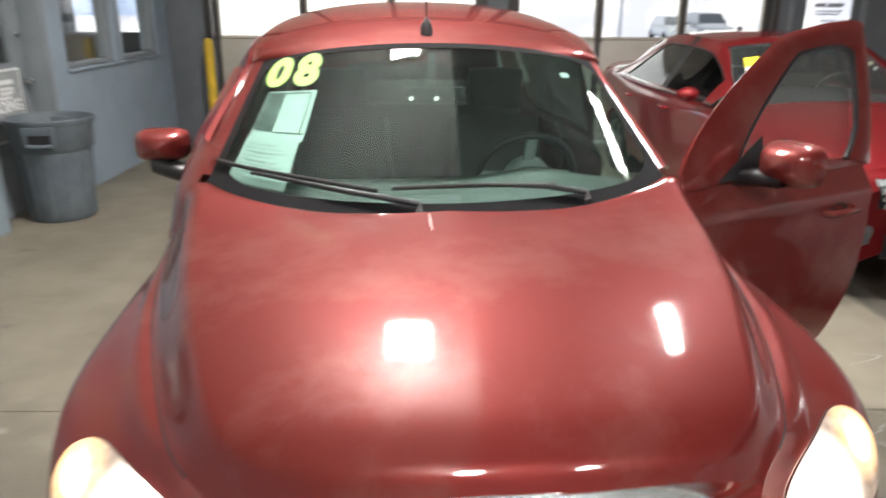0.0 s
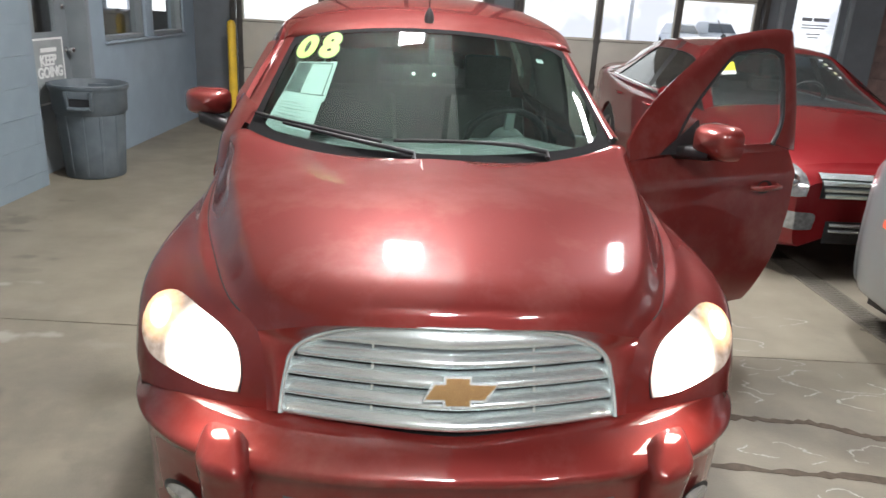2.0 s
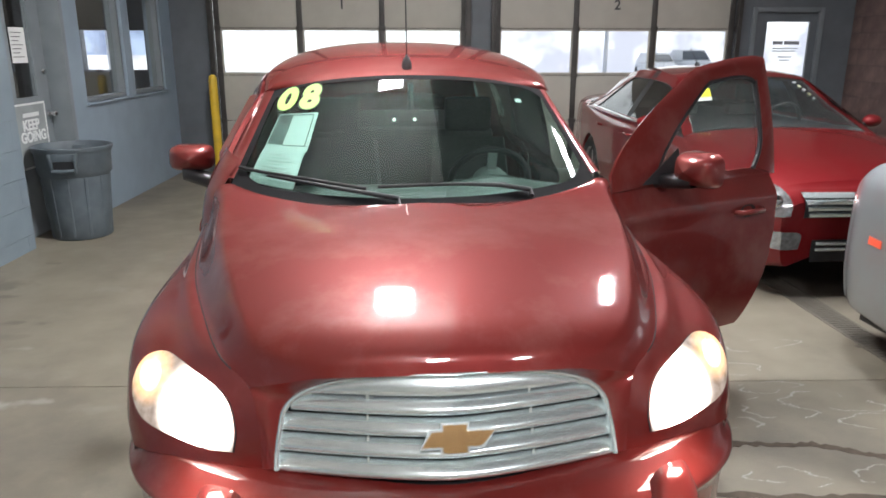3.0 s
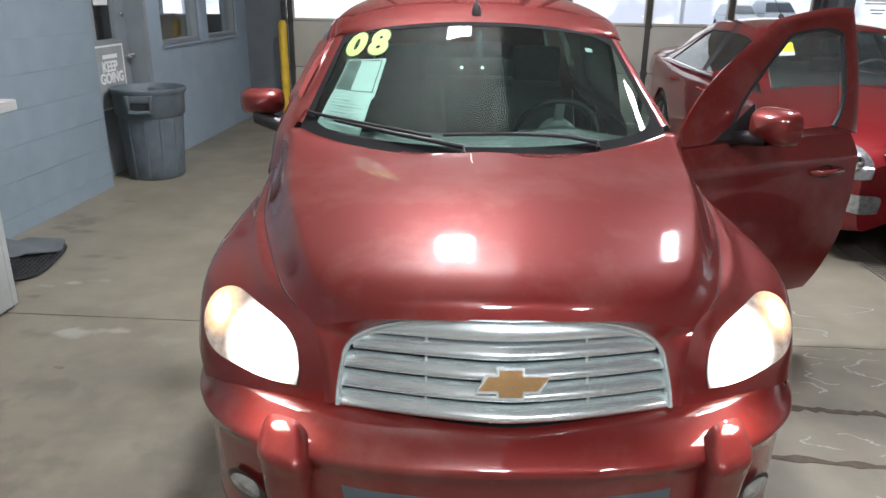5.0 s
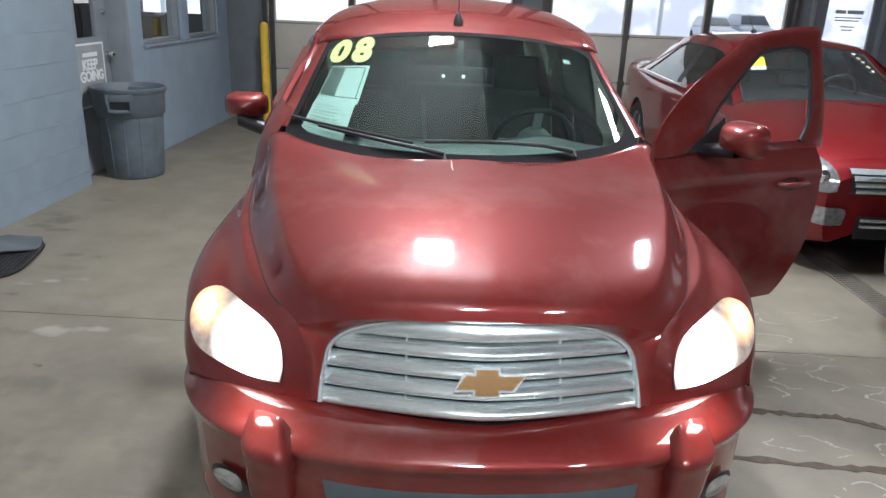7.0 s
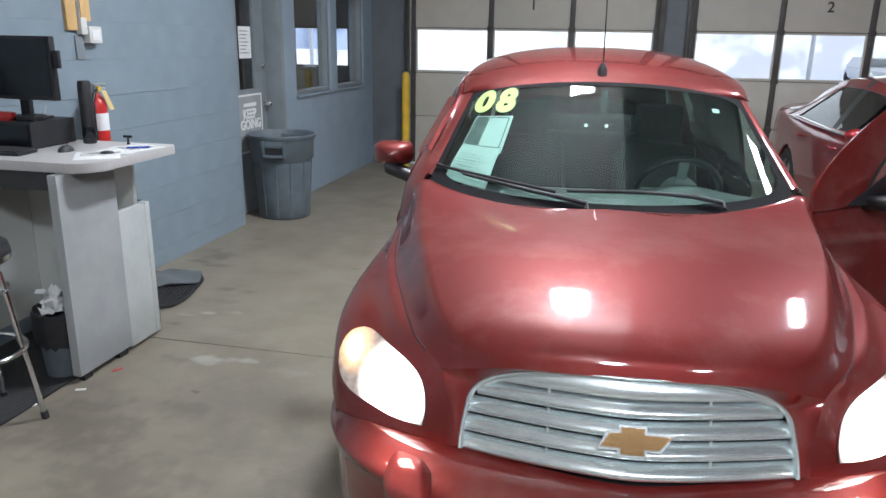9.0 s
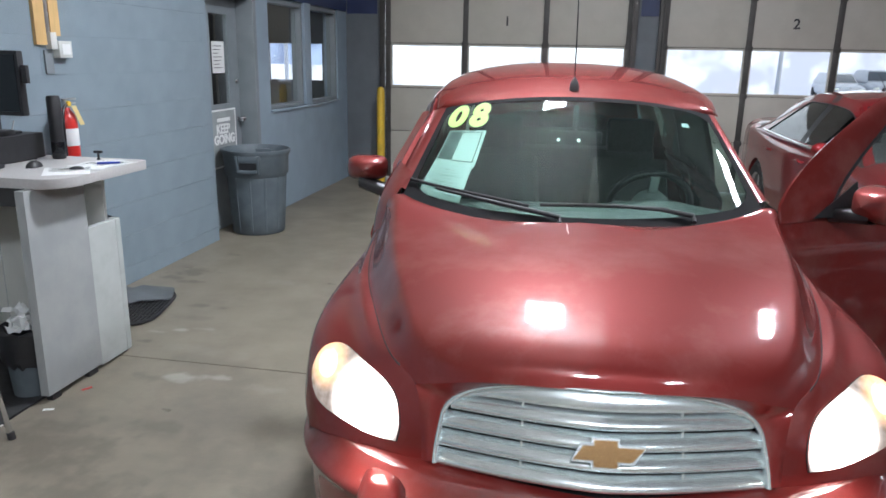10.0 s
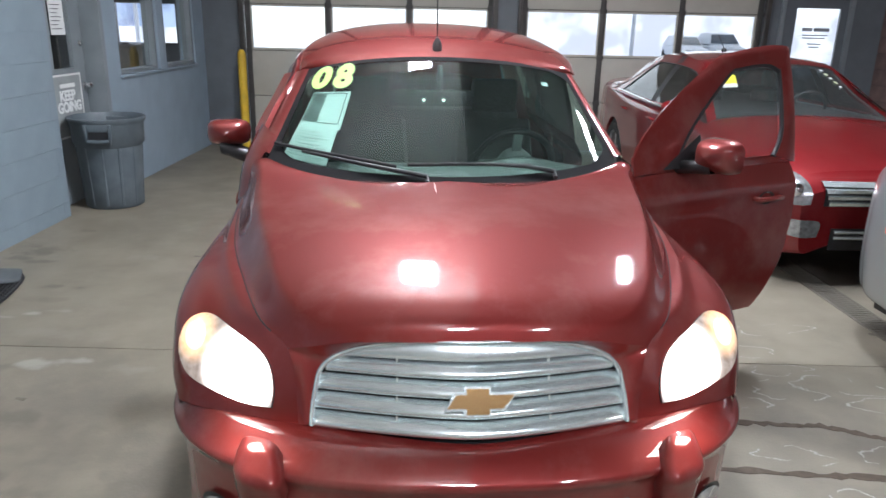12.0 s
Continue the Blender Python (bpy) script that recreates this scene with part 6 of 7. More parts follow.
def waste_bin():
    b = thing("waste_bin", "small grey waste bin lined with a black bag", "waste bin", pose(-2.755, 1.335, 0))
    part("body", Shape().lathe([(0.085, 0), (0.088, 0.005), (0.112, 0.32), (0.118, 0.325), (0.112, 0.31), (0.085, 0.02)], 28), BIN_GREY, b)
    rnd = random.Random(4)
    rows = []
    for k, (r, z) in enumerate(((0.106, 0.17), (0.118, 0.21), (0.126, 0.30), (0.128, 0.345), (0.115, 0.355), (0.10, 0.32))):
        rows.append([((r + rnd.uniform(-0.006, 0.006)) * math.cos(a * math.pi / 16), (r + rnd.uniform(-0.006, 0.006)) * math.sin(a * math.pi / 16), z + rnd.uniform(-0.012, 0.012)) for a in range(33)])
        rows[-1][-1] = rows[-1][0]
    part("bag", Shape().grid(rows), BLACK, b, "black plastic bag folded over the rim", smooth=25)
    pap = Shape()
    for k in range(5):
        cx, cy, cz = rnd.uniform(-0.05, 0.05), rnd.uniform(-0.05, 0.05), 0.345 + 0.02 * k
        pap.grid([[(cx + 0.06 * (i / 5 - 0.5) * 2 + rnd.uniform(-0.015, 0.015), cy + 0.05 * (j / 5 - 0.5) * 2 + rnd.uniform(-0.015, 0.015), cz + rnd.uniform(-0.03, 0.03)) for i in range(6)] for j in range(6)])
    part("crumpled_paper", pap, PAPER, b, "crumpled white paper", smooth=10)


waste_bin()


def desk_things():
    z = 1.10
    m = thing("monitor", "black flat computer monitor switched off", "monitor", pose(-3.17, 1.74, z, 0, 0, -4))
    part("screen_frame", Shape().box(-0.25, 0.25, -0.02, 0.02, 0.245, 0.57), BLACK, m, bevel=0.008)
    part("screen", Shape().box(-0.232, 0.232, -0.0225, -0.0205, 0.265, 0.552), SCREEN, m, "dark glossy screen")
    part("card_reader", Shape().box(0.252, 0.285, -0.01, 0.012, 0.41, 0.50), BLACK, m, bevel=0.004)
    part("stand", Shape().box(-0.03, 0.03, 0.021, 0.05, 0.158, 0.40), BLACK, m, bevel=0.004)
    part("stand_foot", Shape().box(-0.11, 0.11, -0.05, 0.10, 0.142, 0.157), BLACK, m, bevel=0.005)
    p = thing("desktop_computer", "low black desktop computer case under the monitor", "computer", pose(-3.21, 1.76, z))
    part("case", Shape().box(-0.12, 0.20, -0.16, 0.17, 0.006, 0.14), BLACK, p, bevel=0.006)
    part("front_panel", Shape().box(-0.11, 0.19, -0.168, -0.161, 0.015, 0.13), SCREEN, p, "glossy dark front panel")
    for x in (-0.09, 0.17):
        part("foot", Shape().box(x - 0.015, x + 0.015, -0.12, 0.12, 0.0, 0.006), RUBBER, p)
    k = thing("keyboard", "black computer keyboard on the counter", "keyboard", pose(-3.13, 1.465, z, 2, 0, 3))
    part("base", Shape().box(-0.19, 0.2, -0.07, 0.07, 0.0, 0.018), BLACK, k, bevel=0.004)
    keyme = None
    for r in range(5):
        for q in range(14):
            sh = Shape().box(-0.0105, 0.0105, -0.0105, 0.0105, 0.0, 0.007)
            keyme = keyme or mesh_of("key", sh, RUBBER, bevel=0.0015)
            o = new("key", keyme)
            o.parent = k
            o.matrix_local = Matrix.Translation((-0.172 + 0.0265 * q, -0.052 + 0.026 * r, 0.018))
    mo = thing("computer_mouse", "black computer mouse on the counter", "mouse", pose(-2.83, 1.62, z))
    part("shell", Shape().grid([[(0.03 * math.cos(a * math.pi / 10) * r, 0.052 * math.sin(a * math.pi / 10) * r, 0.034 * math.sqrt(max(0, 1 - r * r)) + 0.0) for a in range(21)] for r in (1.0, 0.9, 0.7, 0.4, 0.02)]), BLACK, mo, smooth=70)
    part("wheel", Shape().box(-0.004, 0.004, 0.015, 0.03, 0.028, 0.036), CHROME, mo)
    rs = thing("red_stapler", "red hand stapler lying on the computer case", "stapler", pose(-3.23, 1.66, z + 0.14))
    part("body", Shape().box(-0.10, 0.08, -0.02, 0.02, 0.012, 0.045), RED_PLASTIC, rs, bevel=0.01)
    part("base", Shape().box(-0.10, 0.06, -0.018, 0.018, 0.0, 0.011), RED_PLASTIC, rs, bevel=0.003)
    ph = thing("desk_phone", "black handset resting on the computer case", "phone", pose(-3.08, 1.70, z + 0.14, 0, 0, 10))
    part("body", Shape().box(-0.05, 0.05, -0.06, 0.06, 0.0, 0.03), BLACK, ph, bevel=0.008)
    part("aerial", Shape().tube([(0.045, 0.04, 0.03), (0.055, 0.05, 0.075)], 0.004, 8), STEEL, ph)
    cy = thing("black_tube", "tall black cylindrical canister standing on the counter", "canister", pose(-2.925, 1.93, z))
    part("body", Shape().lathe([(0.033, 0), (0.035, 0.006), (0.035, 0.325), (0.030, 0.338), (0.028, 0.33)], 24), BLACK, cy)
    part("lower_band", Shape().lathe([(0.0355, 0.03), (0.0362, 0.032), (0.0362, 0.09), (0.0355, 0.092)], 24, cap=False), SCREEN, cy)
    # papers, keys, pen, clamp
    for i, (x, y, r, w, h) in enumerate(((-2.60, 1.56, 35, 0.21, 0.27), (-2.57, 1.80, -12, 0.21, 0.28), (-2.58, 1.74, 10, 0.2, 0.27))):
        g = [[(w * (a / 4 - 0.5), h * (b / 4 - 0.5), 0.001 + 0.0015 * i + 0.0006 * (a * b % 3)) for a in range(5)] for b in range(5)]
        pp = whole("paper_sheet", Shape().grid(g, thick=0.0006), PAPER, "loose white printed sheet on the counter", "paper", pose(x, y, z, 0, 0, r), group="papers on counter")
        for q in range(6):
            part("text_line", Shape().box(-w * 0.38, w * (0.38 - 0.1 * (q % 3)), h * (0.36 - 0.1 * q), h * (0.36 - 0.1 * q) + 0.004, 0.0042, 0.0046), INK, pp)
    ks = thing("car_keys", "black car key fob with steel ring", "keys", pose(-2.575, 1.60, z + 0.006, 0, 0, 40))
    part("fob", Shape().grid([[(0.035 * math.cos(a * math.pi / 8) * r, 0.018 * math.sin(a * math.pi / 8) * r, 0.014 * math.sqrt(max(0, 1 - r * r))) for a in range(17)] for r in (1, 0.8, 0.5, 0.02)]), BLACK, ks, smooth=70)
    part("ring", Shape().tube([(0.05 + 0.014 * math.cos(a * math.pi / 8), 0.014 * math.sin(a * math.pi / 8), 0.003) for a in range(17)], 0.0015, 6), STEEL, ks)
    part("blade", Shape().box(-0.085, -0.03, -0.005, 0.005, 0.002, 0.005), STEEL, ks)
    pn = thing("blue_pen", "blue ball pen lying on papers", "pen", pose(-2.53, 1.80, z + 0.011, 0, 0, 30))
    part("barrel", Shape().tube([(-0.06, 0, 0), (0.05, 0, 0)], 0.0055, 8), material("blue_plastic", (0.02, 0.05, 0.35), 0.35), pn)
    part("tip", Shape().tube([(0.05, 0, 0), (0.07, 0, 0)], [0.004, 0.001], 8), STEEL, pn)
    cl = thing("clamp_screw", "small dark clamp knob on counter edge", "clamp", pose(-2.70, 1.95, z))
    part("post", Shape().lathe([(0.012, 0), (0.006, 0.01), (0.006, 0.035)], 12), BLACK, cl)
    part("knob", Shape().box(-0.026, 0.026, -0.007, 0.007, 0.036, 0.05), BLACK, cl, bevel=0.004)


desk_things()


TAG_CARD = material("tag_card", (0.72, 0.55, 0.24), 0.6, vary=0.08)


def extinguisher():
    e = thing("fire_extinguisher", "red fire extinguisher with yellow tag on the wall", "extinguisher", pose(WX + 0.105, 2.42, 0.985))
    part("cylinder", Shape().lathe([(0.05, 0), (0.058, 0.01), (0.06, 0.03), (0.06, 0.27), (0.05, 0.31), (0.028, 0.335), (0.022, 0.35)], 28), RED_PLASTIC, e, smooth=50)
    part("label", Shape().lathe([(0.0604, 0.12), (0.0608, 0.121), (0.0608, 0.225), (0.0604, 0.226)], 28, cap=False), PAPER, e, "white instruction label")
    part("valve", Shape().lathe([(0.02, 0.35), (0.02, 0.39), (0.012, 0.395)], 14), STEEL, e)
    part("lever", Shape().box(-0.012, 0.012, -0.03, 0.09, 0.395, 0.405).box(-0.012, 0.012, 0.0, 0.085, 0.37, 0.378), STEEL, e, "steel squeeze lever", bevel=0.002)
    part("hose", Shape().tube([(0.02, -0.01, 0.37), (0.03, -0.045, 0.36), (0.03, -0.07, 0.30), (0.03, -0.072, 0.14), (0.03, -0.07, 0.06)], 0.009, 8), BLACK, e, smooth=70)
    part("gauge", Shape().lathe([(0.016, 0), (0.016, 0.012)], 14, pose(0.02, 0.0, 0.375, 0, 90, 0)), YELLOW, e)
    part("tag", Shape().grid([[(0.064 + 0.002 * j, -0.03 + 0.042 * i / 3 + 0.014 * j, 0.365 - 0.03 * j) for i in range(4)] for j in range(5)], thick=0.001), TAG_CARD, e, "pale yellow inspection tag")
    part("bracket", Shape().box(-0.104, -0.055, -0.03, 0.03, 0.05, 0.28), STEEL, e, "steel wall bracket")


extinguisher()


def wall_fixtures():
    w = thing("conduit_board", "pine boards with white conduit fixed to wall", "board", kind="")
    part("board", Shape().box(WX + 0.001, WX + 0.022, 2.345, 2.435, 1.705, 2.75), WOOD, w)
    part("board", Shape().box(WX + 0.001, WX + 0.022, 2.475, 2.56, 1.76, 2.75), WOOD, w)
    part("conduit", Shape().tube([(WX + 0.018, 2.455, 1.72), (WX + 0.018, 2.455, 3.6)], 0.011, 8), STEEL, w, "grey metal conduit")
    t = thing("wall_socket", "white square switch box on wall", "switch box", pose(WX, 2.555, 1.68))
    part("box", Shape().box(0.001, 0.05, -0.055, 0.06, -0.05, 0.05), WHITE, t, bevel=0.004)
    part("cover", Shape().box(0.051, 0.055, -0.035, 0.04, -0.032, 0.032), PAPER, t, "pale cover plate", bevel=0.002)
    part("conduit_end", Shape().box(0.001, 0.04, -0.11, -0.056, 0.0, 0.10), WHITE, t, bevel=0.003)
    part("back_plate", Shape().box(0.001, 0.012, -0.14, -0.07, -0.145, -0.005), TRIM_GREY, t, "grey painted plate below")


wall_fixtures()


def floor_mat():
    m = thing("rubber_mat", "black perforated rubber mat on the floor by wall", "mat", pose(-3.05, 2.55, 0, 0, 0, 12))
    s = Shape()

    def height(x, y):
        return 0.009 + 0.010 * abs(math.sin(3.1 * x + 2 * y)) + 0.012 * max(0.0, (-y - 0.2) / 0.14)

    def half(v, a, b):
        """Half length of a strand across the rounded outline."""
        return a * max(0.0, 1 - (abs(v) / b) ** 3.5) ** (1 / 3.5)

    n = 20
    for i in range(1, n):
        x, y = -0.27 + 0.54 * i / n, -0.36 + 0.72 * i / n
        hy, hx = half(x, 0.36, 0.27), half(y, 0.27, 0.36)
        s.tube([(x, -hy + 2 * hy * k / 12, height(x, -hy + 2 * hy * k / 12)) for k in range(13)], 0.0065, 5)
        s.tube([(-hx + 2 * hx * k / 12, y, height(-hx + 2 * hx * k / 12, y)) for k in range(13)], 0.0065, 5)
    part("lattice", s, RUBBER, m, "open rubber lattice")
    rim = []
    for k in range(61):
        c, q = math.cos(2 * math.pi * k / 60), math.sin(2 * math.pi * k / 60)
        x, y = 0.27 * math.copysign(abs(c) ** 0.57, c), 0.36 * math.copysign(abs(q) ** 0.57, q)
        rim.append((x, y, height(x, y)))
    part("edge", Shape().tube(rim, 0.011, 6), RUBBER, m)
    rows = []
    for j in range(9):
        v = -1 + j / 4
        hx = 0.29 * max(0.02, 1 - abs(v) ** 4) ** 0.25
        rows.append([(-0.04 + hx * (i / 6 - 1) - 0.03 * v, 0.215 + 0.17 * v, 0.034 + 0.010 * math.sin(i * 0.7 + j) + 0.012 * max(0.0, i / 6 - 1.4)) for i in range(13)])
    part("folded_flap", Shape().grid(rows, thick=0.008), material("grey_rubber", (0.11, 0.122, 0.13), 0.7, vary=0.2), m, "grey folded mat corner", smooth=50)


floor_mat()


def counter_mat():
    # dark sheet laid in to deepen the shaded floor below the worktop
    m = thing("counter_mat", "added dark sheet for the shaded floor under the counter", "mat", pose(-2.98, 1.05, 0.0))
    rows = [[(-0.33 + 0.66 * i / 10, -0.72 + 1.40 * j / 14, 0.012 + 0.004 * math.sin(1.7 * i) * math.sin(1.3 * j)) for i in range(11)] for j in range(15)]
    part("sheet", Shape().grid(rows, thick=0.010), RUBBER, m, smooth=60)


counter_mat()


def debris():
    for x, y, r, mat_, lab in ((-2.55, 1.18, 20, PAPER, "white paper scrap on the floor"), (-2.52, 1.42, 60, RED_PLASTIC, "red plastic scrap on the floor"), (-2.80, 1.02, 10, PAPER, "white paper scrap on the floor"), (-2.66, 0.98, 70, PAPER, "white paper scrap on the floor")):
        whole("floor_scrap", Shape().grid([[(0.05 * (i / 3 - 0.5), 0.02 * (j / 2 - 0.5), 0.003 + 0.004 * ((i * j) % 2)) for i in range(4)] for j in range(3)], thick=0.002), mat_, lab, "litter", pose(x, y, 0.0, 0, 0, r), group="floor litter")


debris()


DUSTY_STEEL = material("dusty_steel", (0.15, 0.135, 0.11), 0.65, metal=0.2, vary=0.25, scale=25)


def trench_drain():
    d = thing("trench_drain", "steel trench drain grate set in the floor", "drain", pose(2.46, 2.75, 0, 0, 0, 2))
    part("frame", Shape().box(-0.09, -0.075, -1.2, 1.6, 0.0, 0.006).box(0.075, 0.09, -1.2, 1.6, 0.0, 0.006), DUSTY_STEEL, d)
    sl = mesh_of("slat", Shape().box(-0.075, 0.075, -0.012, 0.012, 0.001, 0.005), DUSTY_STEEL)
    for k in range(80):
        o = new("slat", sl)
        o.parent = d
        o.matrix_local = Matrix.Translation((0, -1.17 + 0.035 * k, 0))
    part("channel", Shape().box(-0.075, 0.075, -1.2, 1.6, 0.0005, 0.001), BLACK, d)


trench_drain()

# ---- parked sedans ----
SEDAN_TINT = glass("sedan_side_glass", (0.10, 0.12, 0.13))

def sedan(name, label, m, body, spec):
    """A four-door sedan; nose at y = 0, tail at y = spec['length']."""
    car = thing(name, label, "car", m)
    Lc = spec["length"]
    W = curve([(0.0, 0.62), (0.05, 0.74), (0.15, 0.82), (0.35, 0.875), (0.8, 0.91), (1.6, 0.915), (3.0, 0.915), (3.9, 0.90), (4.4, 0.86), (4.65, 0.80), (4.78, 0.70), (4.83, 0.58)])
    H = curve([(0.0, 0.66), (0.05, 0.70), (0.12, 0.735), (0.3, 0.80), (0.7, 0.88), (1.25, 0.96), (2.2, 0.965), (3.4, 0.985), (4.05, 1.04), (4.5, 1.045), (4.7, 1.02), (4.78, 0.94), (4.83, 0.78)])
    k = Lc / 4.83
    f0, f1 = 0.95, 3.68

    def low(y):
        z = 0.21 + 0.02 * max(0, 1 - y / 0.15) + 0.12 * max(0, (y - 4.65) / 0.18)
        for c in (f0, f1):
            d = abs(y - c)
            if d < 0.35:
                z = max(z, 0.33 + math.sqrt(0.35 ** 2 - d * d))
        return z

    ys = np.concatenate([np.linspace(0, 0.3, 16), np.linspace(0.33, 4.5, 110), np.linspace(4.52, 4.83, 16)])

    def section(y):
        w, h, zb = W(y), H(y), low(y)
        cr = 0.05 if 0.1 < y < 1.3 else 0.03
        prof = curve([(0, 0, h + cr), (1, 0.45 * w, h + cr * 0.75), (2, 0.80 * w, h + 0.0), (3, 0.945 * w, h - 0.06), (4, 0.988 * w, h - 0.16), (5, w, max(0.60, zb + 0.02) if h > 0.75 else 0.56), (6, 0.99 * w, max(0.42, zb + 0.01)), (7, 0.95 * w, max(0.26, zb)), (8, 0.88 * w, max(0.21, zb))])
        return [prof(8 * i / 34) for i in range(35)]

    secs = [section(y) for y in ys]

    def rows_between(i0, i1, a, b, s):
        return [[(s * secs[i][j][0], ys[i] * k, secs[i][j][1]) for j in range(a, b + 1)] for i in range(i0, i1 + 1)]

    n = len(ys) - 1
    hood_i = int(np.searchsorted(ys, 1.26))
    trunk_i = int(np.searchsorted(ys, 4.05))
    j_sh = 11
    full = [[(-x, ys[i] * k, z) for x, z in reversed(secs[i][1:j_sh + 1])] + [(x, ys[i] * k, z) for x, z in secs[i][:j_sh + 1]] for i in range(n + 1)]
    part("hood", Shape().grid(full[6:hood_i]), body, car, smooth=60)
    part("trunk_lid", Shape().grid(full[trunk_i:n - 6]), body, car, smooth=60)
    part("deck", Shape().grid(full[hood_i - 1:trunk_i + 1]), BLACK, car)
    cut = [0, int(np.searchsorted(ys, 0.55)), int(np.searchsorted(ys, 1.42)), int(np.searchsorted(ys, 2.5)), int(np.searchsorted(ys, 3.45)), int(np.searchsorted(ys, 4.3)), n]
    names = ("front_bumper_side", "front_fender", "front_door", "rear_door", "rear_fender", "rear_bumper_side")
    for s in (1, -1):
        for q in range(6):
            part(names[q], Shape().grid(rows_between(cut[q], cut[q + 1], j_sh, 34, s)), body, car, smooth=60)
        part("wheel_well", Shape().lathe([(0.40, 0), (0.40, 0.26)], 24, Matrix.Translation((s * 0.60, f0 * k, 0.36)) @ Matrix.Rotation(s * math.pi / 2, 4, "Y")), BLACK, car)
        part("wheel_well", Shape().lathe([(0.40, 0), (0.40, 0.26)], 24, Matrix.Translation((s * 0.60, f1 * k, 0.36)) @ Matrix.Rotation(s * math.pi / 2, 4, "Y")), BLACK, car)
        wheel(car, s * 0.80, f0 * k, 0.325, 0.21, 5)
        wheel(car, s * 0.80, f1 * k, 0.325, 0.21, 5)
        for hy in (2.35, 3.3):
            part("door_handle", Shape().tube([(s * 0.905, (hy - 0.09) * k, 0.83), (s * 0.94, (hy - 0.07) * k, 0.835), (s * 0.94, (hy + 0.05) * k, 0.835), (s * 0.905, (hy + 0.07) * k, 0.83)], 0.011, 8), body, car)
        mc = Shape().grid([[(s * (0.995 + 0.085 * math.cos(a * math.pi / 10) * r), (1.62 - 0.07 * math.sqrt(max(0, 1 - r * r))) * k, 1.02 + 0.055 * math.sin(a * math.pi / 10) * r) for a in range(21)] for r in (1, 0.95, 0.8, 0.5, 0.02)])
        mir = part("mirror_cap", mc, body, car, "painted door mirror housing", smooth=70)
        part("mirror_glass", Shape().prism([(s * (0.995 + 0.078 * math.cos(a * math.pi / 8)), 1.02 + 0.05 * math.sin(a * math.pi / 8)) for a in range(16)], 1.621 * k, 1.628 * k), CHROME, mir)
        part("mirror_foot", Shape().tube([(s * 0.86, 1.63 * k, 0.975), (s * 0.94, 1.61 * k, 1.0)], 0.022, 8), BLACK, mir)
        part("belt_trim", Shape().tube([(s * 0.868, 1.45 * k, 0.962), (s * 0.872, 2.5 * k, 0.968), (s * 0.86, 3.7 * k, 0.995)], 0.008, 6), CHROME, car, "bright belt moulding")
    # front and rear faces
    part("front_face", Shape().grid([[(-x, ys[0] * k + 0.001, z) for x, z in reversed(secs[0][1:])] + [(x, ys[0] * k + 0.001, z) for x, z in secs[0]], [(0, ys[0] * k + 0.002, 0.45)] * 69]), body, car)
    part("nose_strip", Shape().grid(full[0:7]), body, car, smooth=60)
    part("tail_strip", Shape().grid(full[n - 7:n + 1]), body, car, smooth=60)
    part("rear_face", Shape().grid([[(-x, ys[n] * k, z) for x, z in reversed(secs[n][1:])] + [(x, ys[n] * k, z) for x, z in secs[n]], [(0, ys[n] * k, 0.5)] * 69]), body, car)
    part("floor_pan", Shape().box(-0.78, 0.78, 0.5 * k, 4.5 * k, 0.20, 0.30), BLACK, car)
    # glasshouse: outline along the length, glass panels between painted pillars
    top = curve([(1.22, 0.985), (1.5, 1.14), (1.8, 1.30), (2.05, 1.405), (2.3, 1.44), (2.7, 1.455), (3.1, 1.44), (3.4, 1.39), (3.75, 1.26), (4.12, 1.06)])
    wid = curve([(1.22, 0.79), (2.05, 0.585), (2.7, 0.60), (3.3, 0.585), (4.12, 0.66)])

    def roof_pt(y, u):
        w = wid(y)
        bow = 0.16 * u * u * (1 if y < 2.1 else -0.6 if y > 3.35 else 0) * (1 - abs((y - 1.6) / 0.5) if 1.1 < y < 2.1 else 1)
        return (w * u, (y + max(-0.1, bow * (0.8 if y < 2.1 else 0.5))) * k, top(y) - 0.045 * abs(u) ** 2.4)

    def strip(y0, y1, u0, u1, m_=14, n_=12, lift=0.0):
        return [[tuple(np.array(roof_pt(y0 + (y1 - y0) * i / m_, u0 + (u1 - u0) * j / n_)) + np.array((0, 0, lift))) for j in range(n_ + 1)] for i in range(m_ + 1)]

    if spec.get("tag"):
        foot_ = Vector(roof_pt(2.9, -0.1))
        ant = part("antenna_base", Shape().lathe([(0.03, -0.005), (0.026, 0.012), (0.012, 0.028)], 14, Matrix.Translation(foot_)), BLACK, car, "black roof antenna")
        part("antenna_mast", Shape().tube([foot_ + Vector((0, 0, 0.02)), foot_ + Vector((-0.04, 0.10, 0.16))], 0.004, 6), BLACK, ant)
    roof = part("roof", Shape().grid(strip(1.98, 3.42, -1, 1, 20, 24)), body, car, smooth=60)
    g = part("windshield", Shape().grid(strip(1.24, 1.98, -0.94, 0.94, 14, 20), thick=0.005), SEDAN_SCREEN, car, "raked windshield with white and yellow price marks" if spec.get("tag") else "raked windshield", smooth=60)
    g.visible_shadow = False
    g = part("rear_window", Shape().grid(strip(3.42, 4.08, -0.92, 0.92, 12, 20), thick=0.005), SEDAN_TINT, car, smooth=60)
    g.visible_shadow = False
